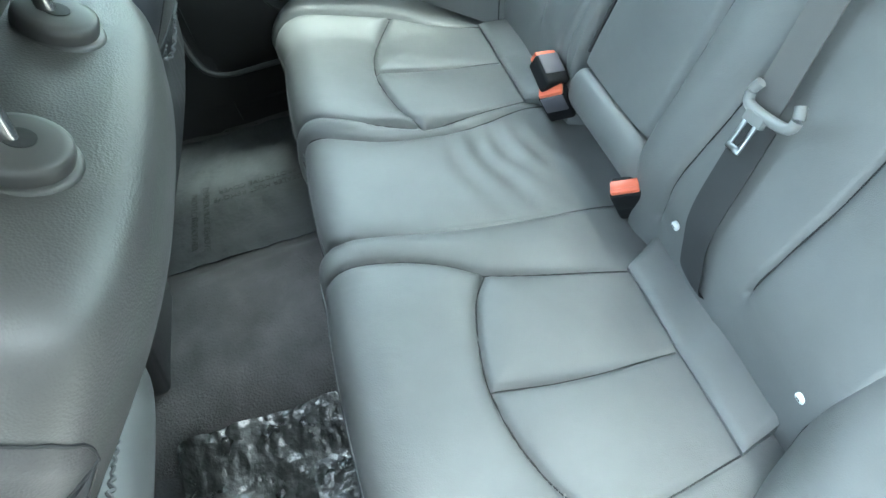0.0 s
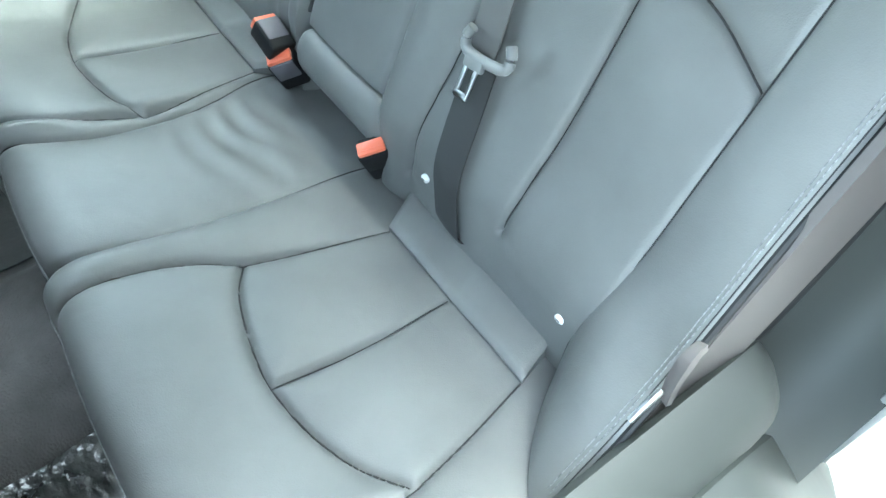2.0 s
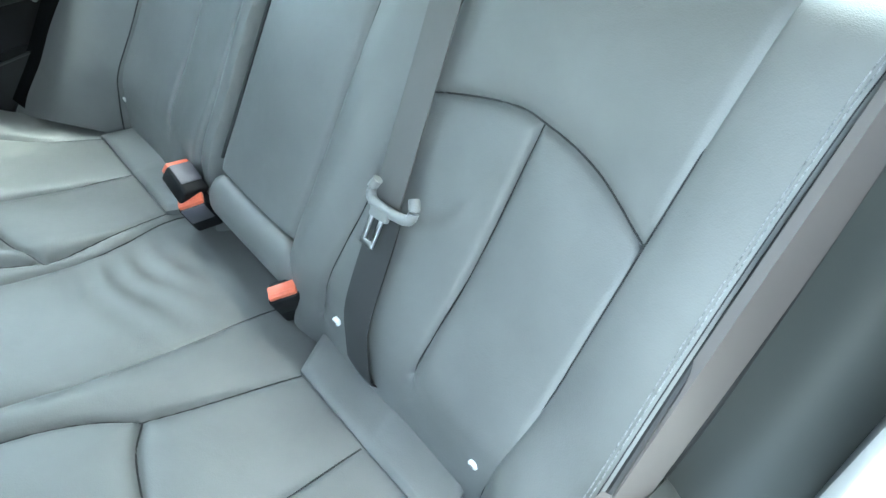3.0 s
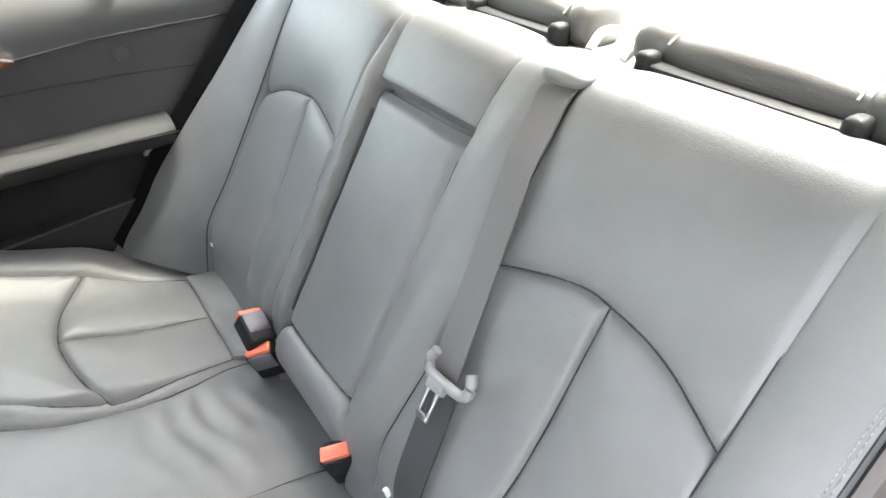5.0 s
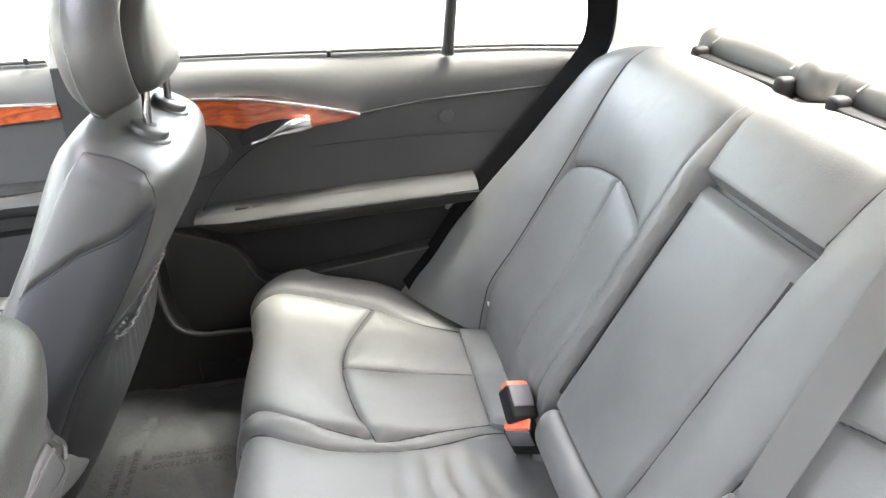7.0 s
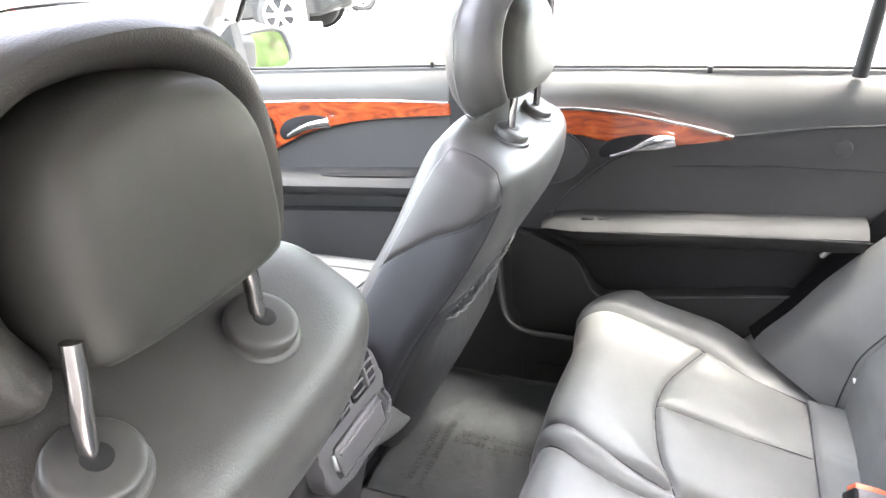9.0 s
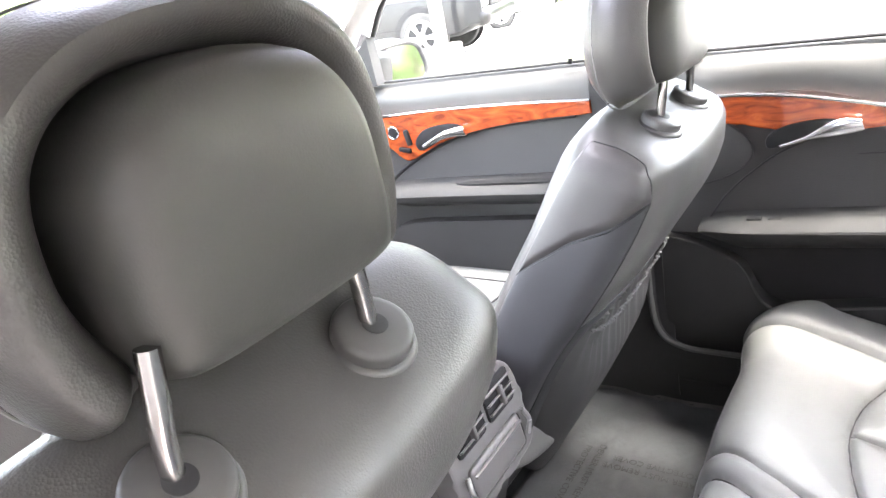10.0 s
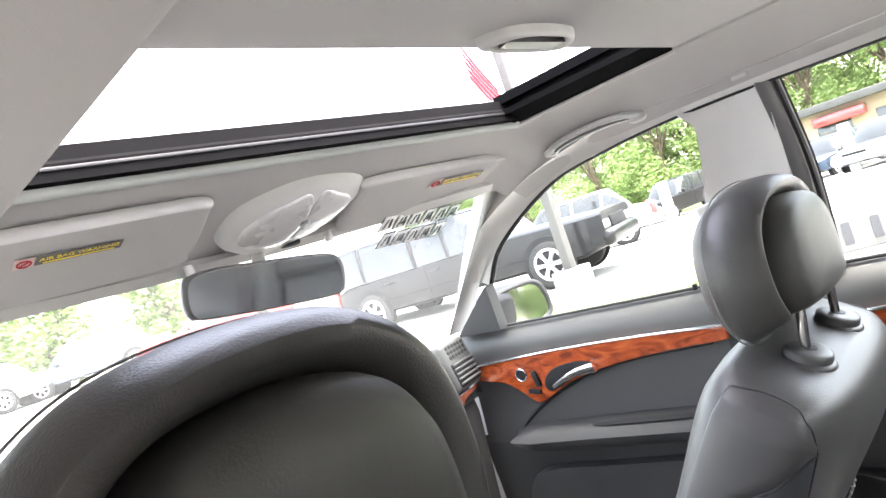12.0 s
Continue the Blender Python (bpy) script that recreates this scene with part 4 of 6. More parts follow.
# ---- front seats ----
def front_seat(cx, dz, hz, tilt, label, thin=0.0, head_size=(0.146, 0.098), head_at=(0.0, 0.0), pad_size=(0.103, 0.068), pad_at=(0.006, -0.003), drop=0.0, bulge=0.0, slim=0.0):
    seat = thing("front_seat", label, "car seat", "front seats", at=(cx, 0.95, 0.33))
    lean = radians(tilt)
    down, fwd = Vector((0, math.sin(lean), -math.cos(lean))), Vector((0, math.cos(lean), math.sin(lean)))
    half_w = lambda h: float(np.interp(h, [-0.064, -0.062, -0.056, -0.044, -0.02, 0.02, 0.10, 0.22, 0.40, 0.72], [0.08, 0.140, 0.176, 0.193, 0.204, 0.212, 0.230, 0.248, 0.256, 0.240])) - slim * float(step(0.0, 0.14, np.array(h)))
    half_t = lambda h: float(np.interp(h, [-0.064, -0.060, -0.050, -0.02, 0.03, 0.2, 0.45, 0.72], [0.020, 0.040, 0.052, 0.062, 0.068, 0.078, 0.080, 0.070]))

    def skin(h, a, off=0.0):
        """A point of the seat back: h down from the shoulder, a round it (270 degrees is the rear)."""
        w, t = half_w(h), half_t(h)
        ca, sa = math.cos(a), math.sin(a)
        px = math.copysign(abs(ca) ** (2 / (4.6 if sa > 0 else 3.0)), ca) * w
        pn = math.copysign(abs(sa) ** (2 / (4.2 if sa > 0 else 2.8)), sa) * t
        if pn > 0:
            pn *= 1 + 0.035 / t
        else:
            pn *= 1 - thin * float(step(0.04, 0.30, np.array(h)))
            pn *= 1 + 0.010 / t * math.exp(-((h + 0.005) / 0.055) ** 2) * (1 - min(1, abs(px / w)) ** 2)
        if pn > 0.4 * t:
            pn -= 0.020 * (1 - min(1, abs(px / w)) ** 3) * min(1, max(0, h / 0.1))
        k = 1 + off / math.hypot(px, pn)
        return Vector((cx, 0.632, 1.005 + dz)) + down * h + Vector((px * k, 0, 0)) + fwd * pn * k

    hs = [-0.064, -0.0635, -0.062, -0.059, -0.054, -0.046, -0.034, -0.018] + list(np.linspace(0.0, 0.71, 70))
    part("backrest", loft([[skin(h, a) for a in np.linspace(0, 2 * math.pi, 96, endpoint=False)] for h in hs]), LEATHER_GRAIN, seat, "grained leather seat back")
    # on each flank a leaf of smooth leather above a hard cover; the joint between them drops towards the front
    def joint(q):
        a = math.radians(270 + abs(q) * 140)
        sa = math.sin(a)
        n = -(abs(sa) ** (2 / 2.8)) * 0.072 if sa < 0 else (sa ** (2 / 4.2)) * 0.107
        return float(np.interp(n, [-0.050, -0.040, -0.017, 0.020, 0.055, 0.085, 0.115], [-0.016, -0.004, 0.030, 0.066, 0.122, 0.180, 0.245])) + drop
    crown = lambda q: float(np.interp(q, [0.40, 0.42, 0.47, 0.56, 0.66, 0.82], [-0.004, -0.022, -0.040, -0.052, -0.056, -0.050])) + drop
    q0, q1 = 0.41, 0.82
    for sgn in (-1, 1):
        for name, mat, lab in (("flank", FLANK, "smooth dark leather flank panel"), ("flank_cover", SHELL, "hard dark cover on the flank")):
            g = np.zeros((41, 46, 3))
            low = g.copy()
            for i, u in enumerate(np.linspace(0, 1, 41)):
                q = q0 + (q1 - q0) * u
                a = math.radians(270 + sgn * q * 140)
                ha, hb = (crown(q), joint(q) - 0.001) if name == "flank" else (joint(q) + 0.001, 0.70)
                for j, v in enumerate(np.linspace(0, 1, 46)):
                    h = ha + (hb - ha) * v ** (1.0 if name == "flank" else 1.6)
                    rim = min(1.0, v * (hb - ha) / 0.016, (1 - v) * (hb - ha) / 0.020, u * 6, (1 - u) * 14)
                    rim = max(0.0, rim * (2 - rim))
                    g[i, j] = skin(h, a, 0.0003 + (0.0050 if name == "flank" else 0.0042) * rim)
                    low[i, j] = skin(h, a, -0.012)
            panel = part(name, sheet(g, low), mat, seat, lab)
        # Dark tube along the joint paints the shadowed line under the flank.
        edge = [skin(joint(q), math.radians(270 + sgn * q * 140), 0.0006) for q in np.linspace(q0, q1, 24)]
        part("flank_shade_line", tube([tuple(v) for v in edge], 0.0016, 6, 90), RUBBER, panel)
        arc = [skin(crown(q), math.radians(270 + sgn * q * 140), 0.0006) for q in np.linspace(0.405, 0.80, 14)]
        part("shoulder_seam", tube([tuple(v) for v in arc], 0.0012, 6, 60), RUBBER, seat)
        # A second dark tube does the same for the groove at the cover's rear.
        rear_edge = [skin(h, math.radians(270 + sgn * q0 * 140), 0.0004) for h in np.linspace(joint(q0), 0.62, 20)]
        part("cover_seam", tube([tuple(v) for v in rear_edge], 0.0013, 6, 80), RUBBER, panel)
    # dark panel across the back behind the map pocket
    g = np.zeros((41, 40, 3))
    low = g.copy()
    for i, q in enumerate(np.linspace(-0.405, 0.405, 41)):
        a = math.radians(270 + q * 140)
        top = 0.150 + 0.045 * (q / 0.405) ** 2
        for j, v in enumerate(np.linspace(0, 1, 40)):
            rim = min(1.0, v * 22, (1 - v) * 12, (1 - abs(q) / 0.405) * 9)
            g[i, j] = skin(top + (0.70 - top) * v, a, 0.0003 + 0.003 * rim)
            low[i, j] = skin(top + (0.70 - top) * v, a, -0.010)
    cover = part("back_panel", sheet(g, low), POCKET, seat, "dark panel across the seat back")
    part("panel_stitching", tube([tuple(skin(0.146 + 0.045 * (q / 0.405) ** 2, math.radians(270 + q * 140), 0.0006)) for q in np.linspace(-0.405, 0.405, 21)], 0.0012, 6, 90), RUBBER, cover)
    # gathered map pocket
    rear = lambda h, off: Vector((cx, 0.632, 1.005 + dz)) + down * h - fwd * (half_t(h) * (1 - thin * float(step(0.04, 0.30, np.array(h)))) + off)
    n, m = 40, 60
    g, inside = np.zeros((n, m, 3)), np.zeros((n, m, 3))
    for i, v in enumerate(np.linspace(0, 1, n)):
        for j, u in enumerate(np.linspace(-1, 1, m)):
            h = 0.235 - 0.035 * u * u * (1 - v) + (0.42 - 0.07 * u * u) * v
            border = min(1.0, min(v, 1 - v) * 12, (1 - abs(u)) * 12)
            q = rear(h, 0.007 + 0.006 * math.sin(math.pi * min(1, v + 0.08)) * (1 - u * u) + bulge * float(step(0.0, 0.30, np.array(v))) * (1 - u ** 6) - 0.004 * (1 - border) + 0.0035 * math.sin(u * 44 + 2 * math.sin(u * 9)) * max(0, 1 - v * 3) - 0.012 * u ** 4)
            q.x = cx + u * (0.150 + 0.045 * math.sin(math.pi * min(1, 0.25 + 0.75 * v)))
            g[i, j] = q
            inside[i, j] = rear(h, -0.010)
            inside[i, j, 0] = q.x
    pocket = part("map_pocket", sheet(g, inside), POCKET_CLOTH, seat, "gathered map pocket")
    hem = []
    for u in np.linspace(-1.10, 1.10, 160):
        q = rear(0.236 - 0.035 * u * u, 0.012 + 0.005 * (1 - u * u) + 0.0016 * math.sin(u * 120) - 0.010 * u ** 4)
        hem.append((cx + u * 0.182, q.y, q.z + 0.0018 * math.sin(u * 95)))
    part("pocket_hem", tube(hem, 0.0019, 6, 320), HEM, pocket, "ruffled elastic hem")
    # seat cushion
    def dish(p):
        q = p.copy()
        q[..., 2] += 0.30 * (np.abs(p[..., 0]) ** 3) * (p[..., 2] > 0) - 0.12 * (p[..., 2] > 0) * (1 - p[..., 0] ** 2)
        return q
    body = egg((cx, 1.11, 0.572 + dz), (0.272, 0.32, 0.10), (4.5, 2.8), shape=dish, nu=64)
    pts = np.zeros(len(body.vertices) * 3)
    body.vertices.foreach_get("co", pts)
    pts = pts.reshape(-1, 3)
    pts = pts[pts[:, 2] > 0.575 + dz]
    cushion = part("cushion", body, LEATHER, seat, "dished leather seat cushion")
    def lying(x, y):
        d = np.hypot(pts[:, 0] - x, pts[:, 1] - y)
        near = np.argsort(d)[:4]
        w = 1 / (d[near] + 0.004)
        return (x, y, float((pts[near, 2] * w).sum() / w.sum()) + 0.0006)
    lines = [[(cx + k * (0.165 + 0.012 * math.sin(v * 3)), 0.86 + 0.50 * v) for v in np.linspace(0, 1, 24)] for k in (-1, 1)]
    lines += [[(cx + u * 0.165, y - 0.02 * u * u) for u in np.linspace(-1, 1, 24)] for y in (1.03, 1.21)]
    for line in lines:
        part("seam", tube([lying(*q) for q in line], 0.0022, 6, 80), RUBBER, cushion)
    part("seat_base", rbox(0.38, 0.40, 0.16, 0.02, at=(cx, 1.15, 0.375 + dz / 2)), DARK, seat, "dark plastic seat base")
    # headrest on two posts
    for k in (-1, 1):
        x = cx + k * 0.072
        tip = pose(x, 0.606, 1.0655 + dz, tilt - 4, 0, 0)
        turn = lambda rings: loft([[tuple(tip @ Vector((r * math.cos(a), r * math.sin(a), z))) for a in np.linspace(0, 2 * math.pi, 48, endpoint=False)] for r, z in rings])
        collar = part("post_collar", turn(((0.0262, -0.010), (0.0266, 0.006), (0.0258, 0.0092), (0.0240, 0.0108), (0.020, 0.0116), (0.010, 0.0120))), COLLAR, seat, "round plastic post collar", smooth=40)
        part("collar_foot", turn(((0.0320, -0.020), (0.0318, -0.004), (0.0306, -0.0012), (0.0285, 0.0002), (0.0262, 0.0006))), COLLAR, collar, "", 40)
        part("post_hole", turn(((0.0086, 0.008), (0.0084, 0.0126), (0.0065, 0.0128))), RUBBER, collar)
        part("headrest_post", tube([(x, 0.606, 1.035 + dz), (x, 0.6052, 1.068 + dz), (x - k * 0.001, 0.6030, 1.092 + dz), (x - k * 0.004, 0.6005, 1.114 + dz), (x - k * 0.009, 0.6005, 1.140 + dz)], 0.0058, 16, 40), POST, seat, "dull chrome headrest post")
    outline = curve([(-0.60, -0.94), (0, -1.0), (0.60, -0.94), (0.88, -0.66), (0.99, -0.12), (0.90, 0.52), (0.54, 0.90), (0, 1.0), (-0.54, 0.90), (-0.90, 0.52), (-0.99, -0.12), (-0.88, -0.66)], 96, True)
    wide, tall = head_size
    def rings_of(pairs, wide=wide, tall=tall, foot_in=0.0, rise=0.0, shape=None):
        out = []
        for k, y, dx in pairs:
            ring = []
            for px, pz in (shape if shape is not None else outline):
                foot = foot_in * float(step(-0.70, -1.0, np.array(pz))) * max(0.0, 0.650 - y)
                ring.append((cx + head_at[0] + dx + px * k * wide, y + head_at[1] + foot + 0.40 * (px * k * wide) ** 2, 1.184 + hz + rise + pz * k * tall))
            out.append(ring)
        return out
    head = part("headrest", loft(rings_of(((0.05, 0.700, 0), (0.35, 0.698, 0), (0.60, 0.692, 0), (0.80, 0.679, 0), (0.92, 0.664, 0), (0.98, 0.650, 0), (1.0, 0.636, 0), (0.99, 0.622, 0), (0.96, 0.608, 0), (0.92, 0.598, -0.001), (0.87, 0.592, -0.002),
                                           (0.81, 0.594, -0.002), (0.76, 0.600, -0.002), (0.71, 0.611, -0.002), (0.67, 0.626, -0.002), (0.65, 0.650, -0.002), (0.2, 0.652, -0.002)), foot_in=1.0)), LEATHER_GRAIN, seat, "grained leather headrest with a recessed back", smooth=60)
    panel = curve([(-0.80, -0.97), (0, -1.0), (0.80, -0.97), (0.965, -0.80), (1.0, -0.30), (0.93, 0.38), (0.60, 0.86), (0, 1.0), (-0.60, 0.86), (-0.93, 0.38), (-1.0, -0.30), (-0.965, -0.80)], 96, True)
    stitch = rings_of(((1.002, 0.652, 0), (1.002, 0.6515, 0)))[0]
    part("stitching", tube(stitch + stitch[:1], 0.0009, 6, 150), THREAD, head)
    pad = [(k, y + pad_at[1], pad_at[0]) for k, y in ((0.98, 0.660), (1.0, 0.634), (1.0, 0.616), (0.985, 0.602), (0.95, 0.590), (0.89, 0.582), (0.78, 0.577), (0.5, 0.5745), (0.15, 0.574))]
    part("headrest_back_pad", loft(rings_of(pad, *pad_size, rise=0.001, shape=panel)), PAD, head, "smooth padded headrest back panel", smooth=60)
    return seat


# ---- doors ----
def build_rear_door():
    door = thing("rear_door", "closed rear passenger door with wood trim and dark vinyl", "car door", "car doors", at=(0.70, 0.3, 0.40))
    # upper pad along the window sill
    part("sill_rubber", tube([(0.722, 0.725, 1.0885), (0.722, 0.35, 1.0845), (0.716, -0.02, 1.0785), (0.705, -0.18, 1.073)], 0.0035, 8, 60), RUBBER, door, "black rubber window strip")
    a = [(0.728, 0.735, 1.086), (0.728, 0.35, 1.082), (0.722, -0.02, 1.076), (0.71, -0.20, 1.070)]
    b = [(0.690, 0.735, 1.008), (0.692, 0.48, 1.010), (0.692, 0.294, 0.962), (0.692, 0.10, 0.985), (0.69, -0.20, 1.000)]
    part("upper_pad", ribbon(a, b, -0.04, n=50, m=14, bulge=-0.014), DOOR_TOP, door, "grey grained vinyl window sill pad")
    # middle panel under the wood strip, and the lower panels
    a = [(0.694, 0.735, 1.012), (0.694, 0.48, 1.012), (0.694, 0.294, 0.964), (0.694, 0.10, 0.987), (0.692, -0.20, 1.002)]
    b = [(0.690, 0.735, 0.74), (0.686, 0.48, 0.74), (0.684, 0.294, 0.75), (0.684, 0.10, 0.76), (0.684, -0.20, 0.77)]
    part("middle_panel", ribbon(a, b, -0.03, n=50, m=20, bulge=0.006), DOOR, door, "dark vinyl middle panel")
    part("panel_seam", tube([(0.6915, 0.40, 0.898), (0.6895, 0.25, 0.905), (0.689, 0.05, 0.905), (0.689, -0.12, 0.90)], 0.0012, 6, 40), LOWER, door)
    part("panel_seam", tube([(0.6905, 0.294, 0.961), (0.689, 0.20, 0.975), (0.6885, 0.10, 0.985), (0.688, -0.15, 0.998)], 0.0025, 6, 40), RUBBER, door)
    part("dimple", disc(0.016, 0.006, (0.690, 0.113, 0.944), (0, 90, 0), 24, 0.002), DOOR, door)
    # front filler beside the pillar, with the round speaker-like cover
    cover = curve([(0.735, 0.975), (0.66, 0.985), (0.59, 0.95), (0.562, 0.91), (0.585, 0.872), (0.65, 0.845), (0.735, 0.84)], 40)
    part("corner_cover", prism(cover.tolist(), "x", 0.684, 0.694, 0.003), DOOR, door, "dark moulded corner cover")
    sweep = tube([(0.690, 0.44, 0.940), (0.688, 0.517, 0.904), (0.687, 0.57, 0.862), (0.686, 0.609, 0.822), (0.685, 0.640, 0.775)], 0.0022, 10, 40)
    part("panel_ridge", sweep, RUBBER, door)
    part("cover_seam", tube([(0.6838, y, z) for y, z in cover[2:-2:3]], 0.0018, 6, 60), RUBBER, door)
    # wood trim and chrome line
    top = curve([(0.735, 1.008), (0.628, 1.010), (0.53, 1.006), (0.44, 0.993), (0.36, 0.977), (0.294, 0.961)], 40)
    low = curve([(0.294, 0.959), (0.36, 0.948), (0.44, 0.940), (0.52, 0.946), (0.58, 0.958), (0.64, 0.965), (0.735, 0.966)], 40)
    part("wood_strip", prism([tuple(p) for p in np.concatenate([top, low])], "x", 0.679, 0.698, 0.005, 3), WOOD, door, "polished red-brown burl wood strip")
    part("chrome_line", tube([(0.678, y, z + 0.003) for y, z in top[::3]], 0.0034, 8, 60), CHROME, door, "thin chrome line")
    cup = curve([(0.41, 0.949), (0.45, 0.936), (0.50, 0.922), (0.535, 0.914), (0.538, 0.935), (0.51, 0.953), (0.46, 0.963), (0.425, 0.960)], 40, True)
    part("handle_cup", prism(cup.tolist(), "x", 0.674, 0.690, 0.003), DARK, door, "dark recessed handle cup")
    grip = []
    for t in np.linspace(0, 1, 20):
        y, z = 0.394 + 0.122 * t, 0.955 - 0.036 * t + 0.010 * math.sin(math.pi * t) * (1 - t)
        h, d = 0.004 + 0.012 * math.sin(math.pi * min(1, t * 1.25 + 0.14)) * (1 - 0.75 * t), 0.006
        grip.append([(0.664 + 0.010 * t + d * math.cos(a), y + 0.3 * h * math.sin(a), z + h * math.sin(a)) for a in np.linspace(0, 2 * math.pi, 16, endpoint=False)])
    part("door_handle", loft(grip), CHROME, door, "chrome pull handle")
    part("lock_pin", disc(0.005, 0.012, (0.700, 0.345, 1.083), (0, 0, 0), 14, 0.001), DARK, door, "dark lock button")
    # armrest
    rings = []
    for t in np.linspace(0, 1, 40):
        y = 0.655 - 0.598 * t
        z = 0.766 + 0.040 * t ** 0.6
        k = min(1.0, 0.12 + t * 7) ** 0.6
        sec = [(0.700, 0.013), (0.690 - 0.020 * k, 0.012 * k), (0.664 - 0.020 * k + 0.01 * (1 - k), 0.009 * k), (0.646 - 0.018 * k + 0.018 * (1 - k), 0.002 * k), (0.637 - 0.018 * k + 0.024 * (1 - k), -0.006), (0.640 - 0.017 * k + 0.02 * (1 - k), -0.019 * k), (0.660 - 0.010 * k, -0.044 * k), (0.690, -0.066 * k), (0.700, -0.070)]
        rings.append([(x, y, z + q) for x, q in sec])
    part("armrest", loft(rings), ARM, door, "long padded door armrest")
    part("armrest_seam", tube([(0.6155 + 0.004, 0.56, 0.772), (0.6155, 0.40, 0.782), (0.6155, 0.2, 0.793), (0.6155, 0.05, 0.797)], 0.0016, 6, 40), RUBBER, door)
    pull = curve([(0.44, 0.004), (0.40, 0.009), (0.30, 0.010), (0.22, 0.008), (0.20, 0.004), (0.24, -0.001), (0.30, -0.003), (0.40, -0.001)], 40, True)
    cup = prism([(0.656 + q, y) for y, q in pull], "z", -0.014, 0.0, 0.0005)
    for v in cup.verts:
        v.co.z += 0.7765 + 0.040 * ((0.655 - v.co.y) / 0.598) ** 0.6
    part("pull_cup", cup, DARK, door, "dark grab recess")
    for y in (0.52, 0.555):
        part("window_switch", rbox(0.016, 0.026, 0.010, 0.003, 2, at=(0.652, y, 0.788)), DARK, door, "black window switch")
    # lower section with pocket
    a = [(0.690, 0.735, 0.745), (0.69, 0.40, 0.75), (0.69, 0.05, 0.76), (0.69, -0.12, 0.76)]
    b = [(0.735, 0.735, 0.43), (0.735, 0.40, 0.43), (0.735, 0.05, 0.43), (0.735, -0.12, 0.43)]
    part("lower_panel", ribbon(a, b, -0.02, n=30, m=10), DARK_SOFT, door, "dark lower door panel")
    pocket = np.concatenate([curve([(0.735, 0.742), (0.66, 0.725), (0.605, 0.700), (0.578, 0.678), (0.558, 0.630), (0.540, 0.604), (0.505, 0.595), (0.35, 0.620), (0.20, 0.645), (0.02, 0.662), (-0.05, 0.66)], 60), [(-0.05, 0.46), (0.30, 0.44), (0.735, 0.44)]])
    part("door_pocket", prism(pocket.tolist(), "x", 0.668, 0.735, 0.006), LOWER, door, "dark moulded map pocket")
    part("pocket_edge", tube([(0.6685, 0.590, 0.690), (0.6680, 0.571, 0.664), (0.6680, 0.556, 0.626), (0.6680, 0.538, 0.603), (0.6685, 0.505, 0.595), (0.6685, 0.35, 0.620), (0.6685, 0.05, 0.661)], [0.001, 0.003, 0.004, 0.003, 0.002, 0.0015, 0.001], 8, 40), DOOR, door)


